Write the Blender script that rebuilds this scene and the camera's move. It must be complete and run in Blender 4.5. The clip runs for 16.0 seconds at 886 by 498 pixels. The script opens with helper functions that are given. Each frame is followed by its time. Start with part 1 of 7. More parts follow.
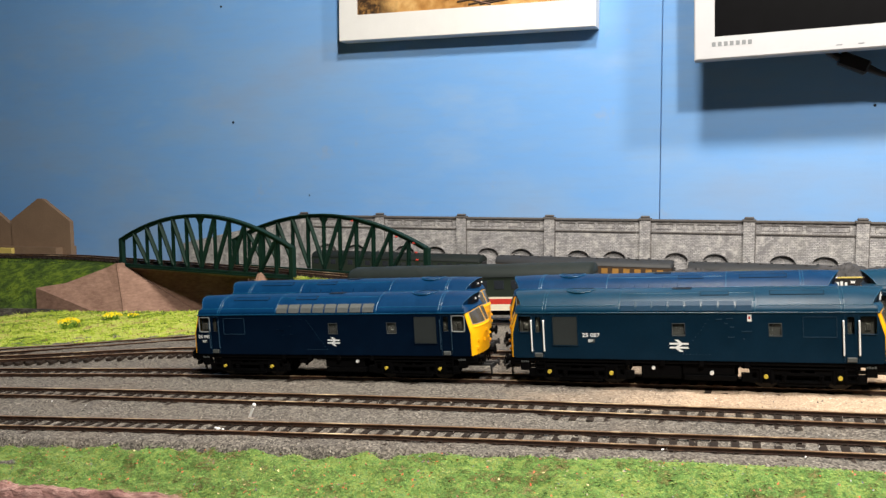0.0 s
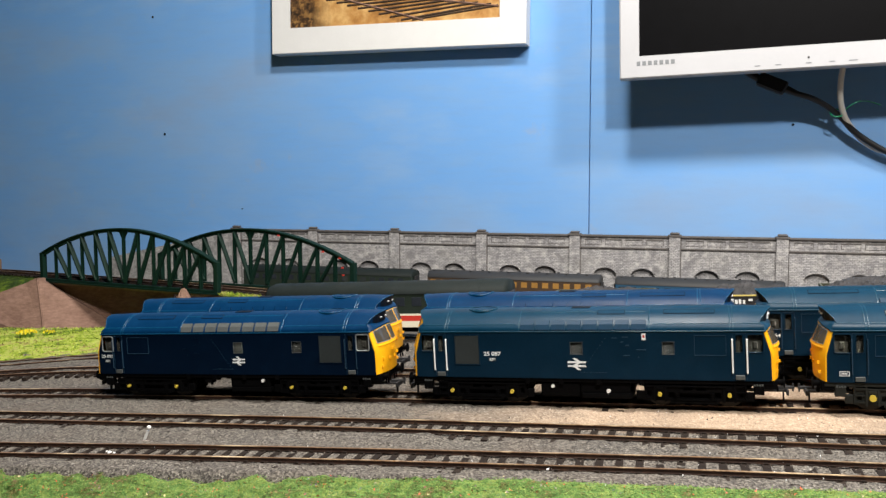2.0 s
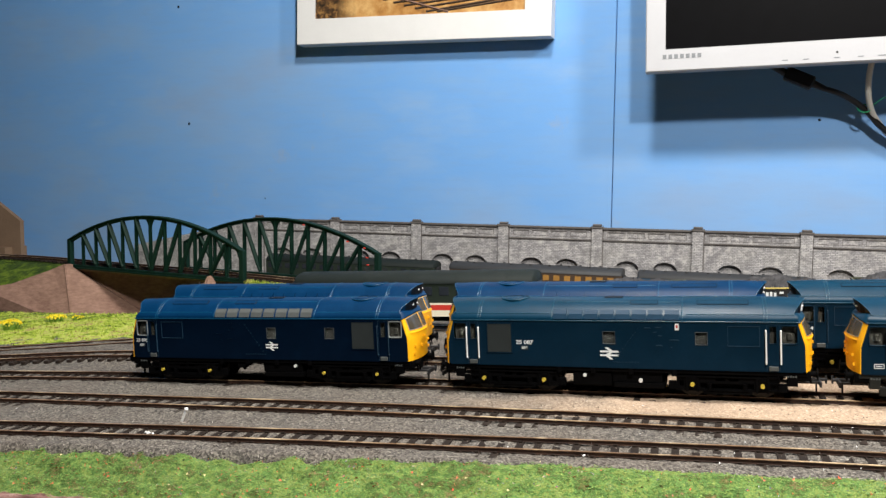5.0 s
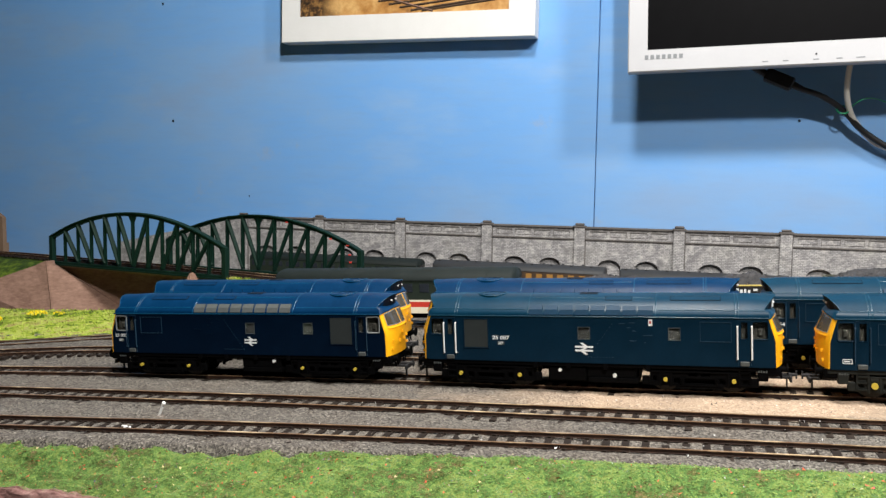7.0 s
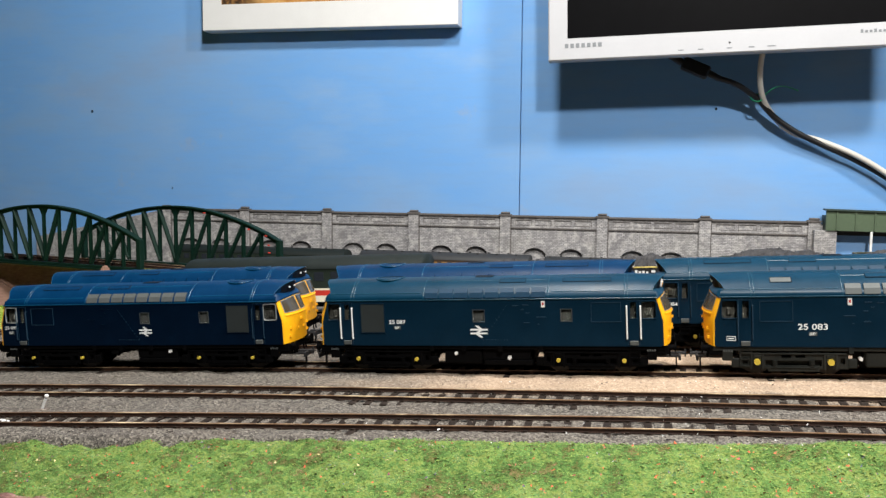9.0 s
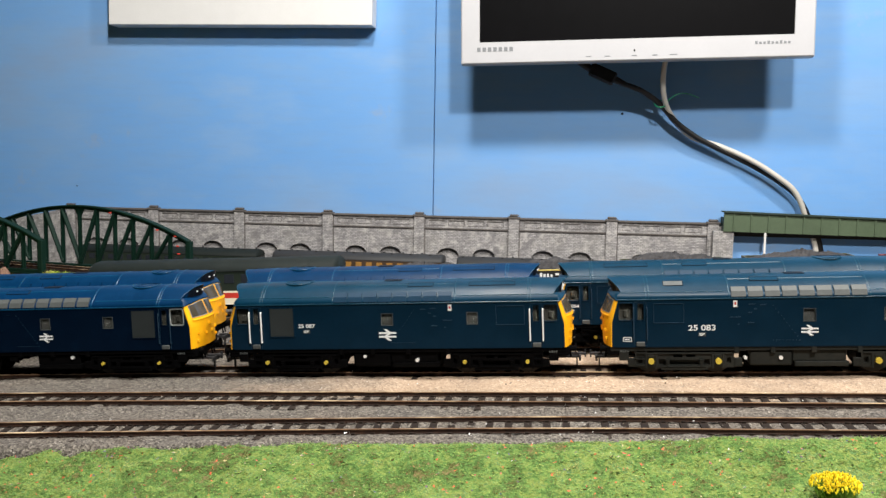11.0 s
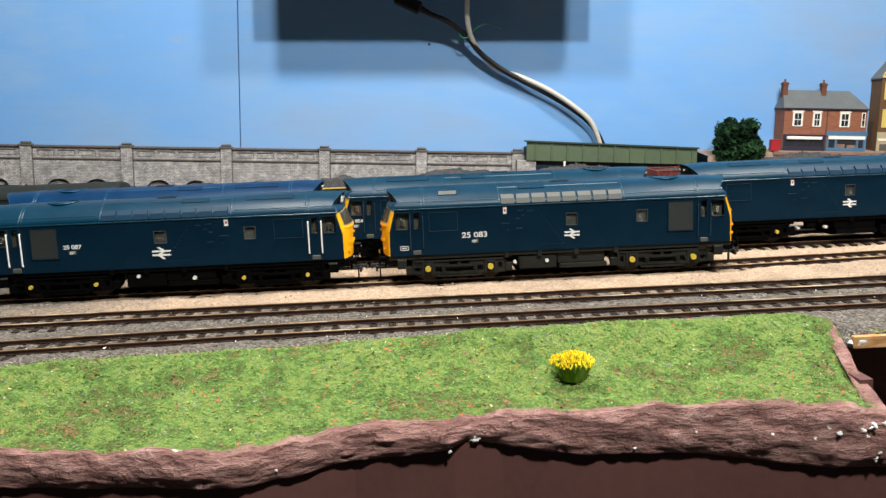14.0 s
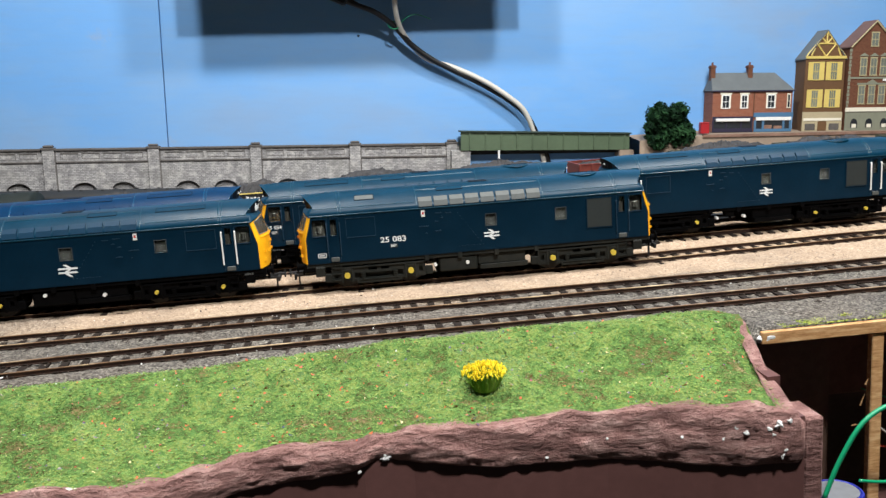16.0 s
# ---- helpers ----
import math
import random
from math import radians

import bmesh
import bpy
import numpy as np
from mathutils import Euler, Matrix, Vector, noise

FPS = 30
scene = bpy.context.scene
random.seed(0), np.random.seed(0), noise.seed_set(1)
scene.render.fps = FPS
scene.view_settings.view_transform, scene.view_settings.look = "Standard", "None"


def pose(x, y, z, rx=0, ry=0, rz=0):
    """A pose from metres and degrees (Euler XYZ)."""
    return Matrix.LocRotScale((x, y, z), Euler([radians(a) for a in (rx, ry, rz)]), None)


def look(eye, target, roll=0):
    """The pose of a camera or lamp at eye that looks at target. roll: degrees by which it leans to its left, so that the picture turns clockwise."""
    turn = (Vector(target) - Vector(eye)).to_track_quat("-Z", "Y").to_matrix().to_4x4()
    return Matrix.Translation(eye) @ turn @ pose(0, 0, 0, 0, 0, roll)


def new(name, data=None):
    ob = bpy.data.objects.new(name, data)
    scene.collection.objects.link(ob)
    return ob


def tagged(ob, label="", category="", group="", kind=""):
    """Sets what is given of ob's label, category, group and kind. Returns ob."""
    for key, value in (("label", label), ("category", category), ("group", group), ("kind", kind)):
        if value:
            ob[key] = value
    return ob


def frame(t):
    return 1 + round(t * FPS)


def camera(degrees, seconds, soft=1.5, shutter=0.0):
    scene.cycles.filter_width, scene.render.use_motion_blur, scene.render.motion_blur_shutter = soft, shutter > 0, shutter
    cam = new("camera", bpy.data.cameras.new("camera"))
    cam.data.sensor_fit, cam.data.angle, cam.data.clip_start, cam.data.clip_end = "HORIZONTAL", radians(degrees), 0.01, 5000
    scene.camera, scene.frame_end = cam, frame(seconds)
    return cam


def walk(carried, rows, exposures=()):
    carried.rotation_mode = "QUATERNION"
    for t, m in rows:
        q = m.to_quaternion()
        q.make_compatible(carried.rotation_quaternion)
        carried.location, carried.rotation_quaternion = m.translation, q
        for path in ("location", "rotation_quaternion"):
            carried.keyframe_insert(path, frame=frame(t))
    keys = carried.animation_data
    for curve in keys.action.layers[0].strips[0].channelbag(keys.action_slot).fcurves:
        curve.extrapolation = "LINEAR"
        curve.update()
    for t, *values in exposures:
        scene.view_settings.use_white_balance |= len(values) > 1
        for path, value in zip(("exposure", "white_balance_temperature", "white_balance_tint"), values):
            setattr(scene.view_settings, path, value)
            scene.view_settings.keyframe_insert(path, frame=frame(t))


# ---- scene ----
# ---------------------------------------------------------------- camera
cam = camera(56.5, 16.0, 1.4, 0.15)
PATH = [
    (0, (0.0123, 0.0090, 0.1248), (-0.3446, 0.9385, 0.0314), -0.47),
    (0.5, (0.0244, 0.0135, 0.1232), (-0.3200, 0.9479, 0.0323), -0.69),
    (1, (0.0314, 0.0173, 0.1222), (-0.2949, 0.9580, 0.0297), -0.94),
    (1.5, (0.0409, 0.0199, 0.1271), (-0.2690, 0.9669, 0.0425), -0.88),
    (2, (0.0381, 0.0180, 0.1289), (-0.2644, 0.9678, 0.0490), -0.10),
    (2.5, (0.0359, 0.0159, 0.1251), (-0.2700, 0.9644, 0.0433), 0.03),
    (3, (0.0308, 0.0141, 0.1233), (-0.2857, 0.9584, 0.0330), -0.28),
    (3.5, (0.0252, 0.0132, 0.1263), (-0.3007, 0.9541, 0.0334), -0.10),
    (4, (0.0258, 0.0112, 0.1284), (-0.2993, 0.9527, 0.0401), 0.23),
    (6.5, (0.0344, 0.0109, 0.1221), (-0.2745, 0.9579, 0.0342), 0.72),
    (7, (0.0356, 0.0089, 0.1245), (-0.2687, 0.9575, 0.0369), 0.84),
    (7.5, (0.0383, 0.0115, 0.1258), (-0.2582, 0.9627, 0.0405), 0.97),
    (8, (0.0474, 0.0149, 0.1241), (-0.2329, 0.9709, 0.0373), 0.90),
    (8.5, (0.0556, 0.0179, 0.1211), (-0.2045, 0.9793, 0.0309), 0.68),
    (9, (0.0628, 0.0195, 0.1195), (-0.1804, 0.9849, 0.0246), 0.45),
    (9.2, (0.0615, 0.0174, 0.1218), (-0.1742, 0.9845, 0.0263), 0.49),
    (11.3, (0.0742, 0.0105, 0.1248), (-0.0502, 0.9981, 0.0293), 0.70),
    (11.5, (0.0768, 0.0077, 0.1204), (-0.0322, 0.9974, 0.0274), 0.44),
    (12, (0.0763, -0.0034, 0.1128), (0.0002, 0.9886, 0.0122), 0.21),
    (12.5, (0.0769, -0.0066, 0.1105), (0.0128, 0.9851, -0.0007), -0.22),
    (13, (0.0776, -0.0050, 0.1055), (0.0391, 0.9865, -0.0183), -0.12),
    (13.5, (0.0900, 0.0014, 0.1142), (0.1142, 0.9915, -0.0243), 0.48),
    (14, (0.1000, 0.0111, 0.1083), (0.1547, 0.9966, -0.0525), 1.05),
    (14.5, (0.1114, 0.0099, 0.1199), (0.1939, 0.9922, -0.0484), -0.11),
    (15, (0.1269, 0.0135, 0.1231), (0.2469, 0.9912, -0.0492), -0.46),
    (15.5, (0.1248, 0.0172, 0.1149), (0.2563, 0.9924, -0.0633), -0.69),
    (16, (0.1171, 0.0174, 0.1176), (0.2317, 0.9945, -0.0611), -0.52),
]
LIGHT = [(0.0, 0.20, 6900, 10), (0.6, 0.08, 6650, 10), (2.0, 0.06, 6640, 10), (9.0, 0.03, 6460, 9), (11.5, 0.0, 6680, 10), (13.0, 0.05, 6820, 9), (14.5, 0.03, 6500, 8), (16.0, 0.0, 6280, 8)]
walk(cam, [(t, look(eye, target, roll)) for t, eye, target, roll in PATH], LIGHT)

# ---------------------------------------------------------------- light
world = bpy.data.worlds.new("room_dark")
world.use_nodes = True
world.node_tree.nodes["Background"].inputs["Color"].default_value = (0.75, 0.82, 1.0, 1)
world.node_tree.nodes["Background"].inputs["Strength"].default_value = 0.0025
scene.world = world


def ceiling_lamp(eye, target, watts, size, colour=(1.0, 0.97, 0.92)):
    data = bpy.data.lights.new("ceiling_lamp", "AREA")
    data.energy, data.shape, data.size, data.color = watts, "DISK", size, colour
    new("ceiling_lamp", data).matrix_world = look(eye, target)


ceiling_lamp((-0.08, 0.40, 0.96), (-0.05, 0.72, 0), 10.0, 0.13)
ceiling_lamp((0.60, 0.40, 0.96), (0.3, 0.72, 0), 10.0, 0.13)
ceiling_lamp((0.32, -0.25, 1.03), (0.15, 0.75, 0.1), 18.5, 0.10)

# The running lines climb to the right; what stands on them is placed in this tilted frame.
CLIMB = 0.0561
L = Matrix.Translation((-0.1152, 0, 0)) @ Matrix.Rotation(-math.atan(CLIMB), 4, "Y") @ Matrix.Translation((0.1152, 0, 0))
RNG = random.Random(7)
MM = 0.001


# ---------------------------------------------------------------- materials
def lin(r, g, b):
    """Linear colour from 0-255 display values."""
    return tuple(((c / 255 + 0.055) / 1.055) ** 2.4 if c > 10 else c / 255 / 12.92 for c in (r, g, b))


class Nodes:
    def __init__(self, name):
        self.m = bpy.data.materials.new(name)
        self.m.use_nodes = True
        self.t = self.m.node_tree
        self.b = self.t.nodes["Principled BSDF"]
        self.co = self.t.nodes.new("ShaderNodeTexCoord").outputs["Object"]

    def add(self, kind, **values):
        n = self.t.nodes.new(kind)
        for k, v in values.items():
            if k == "op":
                n.operation = v
            elif k == "blend":
                n.data_type, n.blend_type = "RGBA", v
            else:
                self.put(n.inputs[k.replace("_", " ")], v)
        return n

    def put(self, socket, v):
        if isinstance(v, bpy.types.NodeSocket):
            self.t.links.new(v, socket)
        else:
            if socket.type == "RGBA" and len(v) == 3:
                v = (*v, 1)
            socket.default_value = v

    def noise(self, scale, detail=4.0, rough=0.6, co=None):
        return self.add("ShaderNodeTexNoise", Vector=co or self.co, Scale=scale, Detail=detail, Roughness=rough).outputs[0]

    def cells(self, scale, what="Color"):
        return self.add("ShaderNodeTexVoronoi", Vector=self.co, Scale=scale).outputs[what]

    def ramp(self, fac, stops):
        n = self.add("ShaderNodeValToRGB", Fac=fac)
        e = n.color_ramp.elements
        while len(e) < len(stops):
            e.new(0.5)
        for k, (p, c) in zip(e, stops):
            k.position, k.color = p, (*c, 1) if len(c) == 3 else c
        return n.outputs[0]

    def mix(self, fac, a, b, blend="MIX"):
        n = self.t.nodes.new("ShaderNodeMix")
        n.data_type, n.blend_type = "RGBA", blend
        self.put(n.inputs[0], fac), self.put(n.inputs[6], a), self.put(n.inputs[7], b)
        return n.outputs[2]

    def math(self, op, a, b=0.0):
        n = self.t.nodes.new("ShaderNodeMath")
        n.operation = op
        self.put(n.inputs[0], a), self.put(n.inputs[1], b)
        return n.outputs[0]

    def step(self, v, lo, hi):
        return self.add("ShaderNodeMapRange", Value=v, From_Min=lo, From_Max=hi).outputs[0]

    def xyz(self):
        return self.add("ShaderNodeSeparateXYZ", Vector=self.co).outputs

    def bump(self, height, strength, distance):
        n = self.add("ShaderNodeBump", Height=height, Strength=strength, Distance=distance)
        self.t.links.new(n.outputs[0], self.b.inputs["Normal"])

    def done(self, colour, rough=0.6, metal=0.0, spec=0.5):
        self.put(self.b.inputs["Base Color"], colour)
        self.put(self.b.inputs["Roughness"], rough)
        self.b.inputs["Metallic"].default_value = metal
        self.b.inputs["Specular IOR Level"].default_value = spec
        return self.m


def plain(name, base, rough=0.55, metal=0.0, vary=0.18, grain=900, bump=0.12, spec=0.5, dust=None, dusty=0.25):
    """Paint, plastic, card or metal: fine grain, broad wear, and some dust."""
    n = Nodes(name)
    fine, broad = n.noise(grain), n.noise(grain / 14, 3)
    dark = tuple(c * (1 - vary) for c in base)
    light = tuple(min(1, c * (1 + vary)) for c in base)
    c = n.ramp(n.math("ADD", n.math("MULTIPLY", fine, 0.45), n.math("MULTIPLY", broad, 0.55)), [(0.36, dark), (0.5, base), (0.64, light)])
    if dust:
        c = n.mix(n.math("MULTIPLY", n.step(n.noise(grain / 9, 5, 0.7), 0.5, 0.72), dusty), c, dust)
    n.bump(fine, bump, 0.0002)
    return n.done(c, n.math("ADD", n.math("MULTIPLY", broad, 0.16), rough - 0.08), metal, spec)


def wall_paint():
    n = Nodes("sky_blue_wall_paint")
    brush = n.add("ShaderNodeMapping", Vector=n.co)
    brush.inputs["Scale"].default_value = (1, 1, 2.6)
    broad = n.noise(1.9, 4, 0.55, brush.outputs[0])
    mid = n.noise(9, 5, 0.65, brush.outputs[0])
    fine = n.noise(420, 3)
    c = n.ramp(n.math("ADD", n.math("MULTIPLY", broad, 0.74), n.math("MULTIPLY", mid, 0.26)),
               [(0.34, lin(126, 156, 194)), (0.45, lin(118, 160, 208)), (0.55, lin(106, 158, 216)), (0.68, lin(132, 166, 206))])
    swipe = n.add("ShaderNodeMapping", Vector=n.co)
    swipe.inputs["Scale"].default_value = (1, 1, 2.0)
    c = n.mix(n.math("MULTIPLY", n.step(n.noise(3.4, 7, 0.62, swipe.outputs[0]), 0.52, 0.57), 0.32), c, lin(102, 156, 216))
    c = n.mix(n.math("MULTIPLY", n.step(n.noise(5.2, 7, 0.68, swipe.outputs[0]), 0.56, 0.66), 0.12), c, lin(146, 170, 202))
    streak = n.add("ShaderNodeMapping", Vector=n.co)
    streak.inputs["Scale"].default_value = (1, 1, 9)
    c = n.mix(n.math("MULTIPLY", n.step(n.noise(16, 6, 0.7, streak.outputs[0]), 0.48, 0.66), 0.2), c, lin(116, 148, 190))
    c = n.mix(n.math("MULTIPLY", n.step(n.noise(14, 6, 0.74), 0.63, 0.76), 0.3), c, lin(166, 156, 146))
    n.bump(n.math("ADD", fine, n.math("MULTIPLY", n.noise(60, 3), 0.6)), 0.14, 0.0006)
    return n.done(c, 0.62, 0, 0.35)


def ballast():
    n = Nodes("grey_stone_ballast")
    x, y, _ = n.xyz()
    value = n.add("ShaderNodeSeparateColor", Color=n.cells(1250, "Color")).outputs[0]
    mid = n.noise(330, 4, 0.7)
    v = n.math("ADD", n.math("MULTIPLY", value, 0.62), n.math("MULTIPLY", mid, 0.38))
    grey = n.ramp(v, [(0.14, lin(44, 41, 39)), (0.36, lin(74, 70, 66)), (0.58, lin(102, 97, 91)), (0.78, lin(124, 118, 110)), (0.92, lin(180, 173, 163))])
    sand = n.ramp(v, [(0.1, lin(132, 112, 95)), (0.4, lin(160, 139, 119)), (0.7, lin(177, 156, 134)), (0.85, lin(196, 178, 158))])
    warp = n.math("MULTIPLY", n.math("SUBTRACT", n.noise(26, 5), 0.5), 0.05)
    along = n.step(n.math("ADD", x, n.math("MULTIPLY", warp, 3.5)), -0.105, -0.01)
    across = n.math("MULTIPLY", n.step(n.math("ADD", y, warp), 0.414, 0.428), n.step(n.math("ADD", y, warp), 0.80, 0.74))
    c = n.mix(n.math("MULTIPLY", along, across), grey, sand)
    brown = n.step(n.noise(18, 5, 0.65), 0.46, 0.68)
    c = n.mix(n.math("MULTIPLY", brown, 0.18), c, lin(98, 82, 70))
    c = n.mix(n.math("MULTIPLY", n.step(n.noise(30, 4), 0.52, 0.72), 0.26), c, lin(60, 58, 60))
    n.bump(n.math("ADD", n.cells(1250, "Distance"), n.math("MULTIPLY", n.noise(160, 4), 0.7)), 0.7, 0.0006)
    return n.done(c, 0.92, 0, 0.25)


def patches(n, patch):
    """Drifting patches at two scales, spread over 0 to 1."""
    big = n.step(n.noise(patch, 3, 0.6), 0.38, 0.62)
    mid = n.step(n.noise(patch * 4.2, 4, 0.7), 0.38, 0.62)
    return n.math("ADD", n.math("MULTIPLY", big, 0.45), n.math("MULTIPLY", mid, 0.55))


def turf(name, stops, patch=30, mix=0.3):
    """Scatter material: every fleck its own shade, drifting in patches."""
    n = Nodes(name)
    r = n.add("ShaderNodeNewGeometry").outputs["Random Per Island"]
    v = n.math("ADD", n.math("MULTIPLY", r, mix), n.math("MULTIPLY", patches(n, patch), 1 - mix))
    return n.done(n.ramp(v, stops), 0.85, 0, 0.15)


def turf_base(name, stops, patch=30):
    n = Nodes(name)
    v = n.math("ADD", n.math("MULTIPLY", n.step(n.noise(700, 4, 0.7), 0.3, 0.7), 0.3), n.math("MULTIPLY", patches(n, patch), 0.7))
    n.bump(n.math("ADD", n.noise(650, 5), n.noise(200, 3)), 1.0, 0.0016)
    return n.done(n.ramp(v, stops), 0.95, 0, 0.1)


def stone_card():
    n = Nodes("printed_grey_stone_card")
    x, y, z = n.xyz()
    flat = n.add("ShaderNodeCombineXYZ", X=x, Y=z).outputs[0]
    br = n.add("ShaderNodeTexBrick", Vector=flat, Color1=lin(184, 182, 182), Color2=lin(144, 142, 144), Mortar=lin(112, 110, 111), Scale=1.0)
    br.inputs["Mortar Size"].default_value = 0.0003
    br.inputs["Brick Width"].default_value = 0.0052
    br.inputs["Row Height"].default_value = 0.0021
    blotch = n.noise(75, 6, 0.75)
    c = n.mix(n.math("MULTIPLY", n.step(blotch, 0.44, 0.62), 0.66), br.outputs[0], lin(104, 102, 105))
    c = n.mix(n.math("MULTIPLY", n.step(n.noise(24, 5, 0.7), 0.48, 0.66), 0.22), c, lin(150, 148, 138))
    c = n.mix(n.math("MULTIPLY", n.step(n.noise(130, 4, 0.7), 0.5, 0.68), 0.5), c, lin(206, 202, 198))
    n.bump(br.outputs["Fac"], -0.3, 0.0003)
    return n.done(c, 0.8, 0, 0.25)


def stone_print(name, pale, dark):
    """Printed stone paper: ragged courses, blotches and a rough face."""
    n = Nodes(name)
    s = n.add("ShaderNodeMapping", Vector=n.co)
    s.inputs["Scale"].default_value = (1, 1, 3.2)
    course = n.noise(120, 6, 0.72, s.outputs[0])
    v = n.math("ADD", n.math("MULTIPLY", course, 0.6), n.math("MULTIPLY", n.noise(28, 5, 0.65), 0.4))
    c = n.ramp(v, [(0.36, dark), (0.5, tuple((a + b) / 2 for a, b in zip(pale, dark))), (0.62, pale)])
    n.bump(course, 0.6, 0.0012)
    return n.done(c, 0.85, 0, 0.2)


def brick_card(name, one, two, mortar, w=0.0042, h=0.0016):
    n = Nodes(name)
    x, y, z = n.xyz()
    flat = n.add("ShaderNodeCombineXYZ", X=n.math("ADD", x, y), Y=z).outputs[0]
    br = n.add("ShaderNodeTexBrick", Vector=flat, Color1=one, Color2=two, Mortar=mortar, Scale=1.0)
    br.inputs["Mortar Size"].default_value = 0.00016
    br.inputs["Brick Width"].default_value = w
    br.inputs["Row Height"].default_value = h
    c = n.mix(n.math("MULTIPLY", n.noise(120, 4), 0.35), br.outputs[0], one)
    return n.done(c, 0.75, 0, 0.3)


def rock_paint():
    n = Nodes("brown_painted_plaster_rock")
    strata = n.add("ShaderNodeMapping", Vector=n.co)
    strata.inputs["Scale"].default_value = (0.7, 1, 2.0)
    layer = n.noise(150, 7, 0.68, strata.outputs[0])
    c = n.ramp(n.math("ADD", n.math("MULTIPLY", layer, 0.6), n.math("MULTIPLY", n.noise(30, 4), 0.4)),
               [(0.36, lin(104, 70, 66)), (0.5, lin(148, 109, 103)), (0.62, lin(184, 148, 141))])
    chip = n.step(n.noise(75, 3, 0.5), 0.735, 0.75)
    c = n.mix(chip, c, lin(226, 214, 206))
    n.bump(n.math("ADD", layer, n.math("MULTIPLY", n.noise(480, 5), 0.35)), 1.0, 0.0034)
    return n.done(c, 0.55, 0, 0.4)


def sawn_wood():
    n = Nodes("pale_sawn_plywood")
    s = n.add("ShaderNodeMapping", Vector=n.co)
    s.inputs["Scale"].default_value = (14, 90, 90)
    g = n.noise(8, 6, 0.7, s.outputs[0])
    c = n.ramp(g, [(0.3, lin(152, 108, 66)), (0.5, lin(196, 150, 102)), (0.7, lin(222, 186, 140))])
    n.bump(g, 0.3, 0.0006)
    return n.done(c, 0.75, 0, 0.3)


def painting():
    """A loose landscape: ochre ground, dark foliage to one side, sleepers and rails across."""
    n = Nodes("oil_painting_of_a_railway")
    x, y, z = n.xyz()
    base = n.ramp(n.noise(22, 6, 0.65), [(0.3, lin(96, 62, 34)), (0.45, lin(170, 122, 66)), (0.6, lin(206, 166, 108)), (0.75, lin(150, 92, 48))])
    leaf = n.ramp(n.noise(150, 6, 0.75), [(0.36, lin(30, 26, 20)), (0.5, lin(84, 60, 38)), (0.6, lin(150, 112, 66)), (0.7, lin(112, 96, 50))])
    edge = n.step(n.math("ADD", x, n.math("MULTIPLY", n.noise(40, 4), 0.05)), -0.07, -0.10)
    c = n.mix(edge, base, leaf)
    n.bump(n.noise(240, 4), 0.25, 0.0006)
    return n.done(c, 0.4, 0, 0.5)


def glass(name, tint=(0.9, 0.95, 0.95), rough=0.03):
    n = Nodes(name)
    n.b.inputs["Transmission Weight"].default_value = 1.0
    n.b.inputs["IOR"].default_value = 1.3
    return n.done(tint, rough)


M = {}
M["wall"] = wall_paint()
M["ballast"] = ballast()
M["painting"] = painting()
M["stone"] = stone_card()
M["stone_dark"] = plain("grey_stone_card_edge", lin(92, 88, 86), 0.85, 0, 0.25, 500, 0.2, 0.2)
M["rock"] = rock_paint()
M["fascia"] = plain("dark_brown_fascia_paint", lin(96, 66, 63), 0.5, 0, 0.12, 260, 0.2, 0.35)
M["wood"] = sawn_wood()
# Sides darker, roofs lighter: overhead light put into the colours of one blue.
M["blue_dark"] = plain("rail_blue_weathered_shaded_side", (0.0010, 0.0150, 0.033), 0.38, 0, 0.14, 700, 0.05, 0.2, lin(40, 70, 88), 0.07)
M["blue"] = plain("rail_blue_clean_shaded_side", (0.0002, 0.0052, 0.0165), 0.44, 0, 0.10, 700, 0.05, 0.09, lin(30, 80, 120), 0.03)
M["roof_dark"] = plain("weathered_blue_lit_roof_paint", (0.0008, 0.025, 0.052), 0.38, 0, 0.18, 600, 0.05, 0.2, lin(44, 80, 98), 0.08)
M["roof"] = plain("clean_blue_lit_roof_paint", (0.0002, 0.021, 0.066), 0.40, 0, 0.14, 600, 0.05, 0.13, lin(40, 100, 150), 0.06)
# Paler roof edges: dry-brushed wear, plus the highlight lines put into the colour.
M["edge_dark"] = plain("worn_roof_edge_with_highlight", (0.002, 0.034, 0.062), 0.34, 0, 0.3, 600, 0.05, 0.35)
M["edge"] = plain("bright_roof_edge_with_highlight", (0.0010, 0.045, 0.106), 0.34, 0, 0.3, 600, 0.05, 0.35)
M["louvre_grey"] = plain("dull_grey_louvre", lin(74, 78, 78), 0.6, 0, 0.15, 500, 0.15)
M["louvre_blue"] = plain("pale_dusty_blue_louvre", lin(20, 50, 72), 0.5, 0, 0.15, 500, 0.1, 0.2)
M["yellow"] = plain("warning_yellow_paint", lin(246, 178, 22), 0.42, 0, 0.08, 500, 0.06)
M["grille"] = plain("dark_grey_mesh_grille", lin(32, 39, 40), 0.65, 0, 0.2, 1600, 0.5)
M["chassis"] = plain("black_underframe", lin(5, 5, 6), 0.75, 0, 0.3, 600, 0.2, 0.05, lin(26, 25, 25), 0.08)
M["chassis_light"] = plain("dusty_grey_underframe", lin(27, 30, 28), 0.65, 0, 0.3, 600, 0.2, 0.25, lin(66, 60, 52), 0.25)
M["navy"] = plain("near_black_navy_paint", lin(9, 17, 28), 0.6, 0, 0.15, 600, 0.06, 0.15)
M["white"] = plain("white_paint", (0.8, 0.8, 0.79), 0.5, 0, 0.05, 500, 0.05)
M["letter"] = plain("white_transfer_lettering", (0.78, 0.8, 0.8), 0.5, 0, 0.03, 500, 0.02)
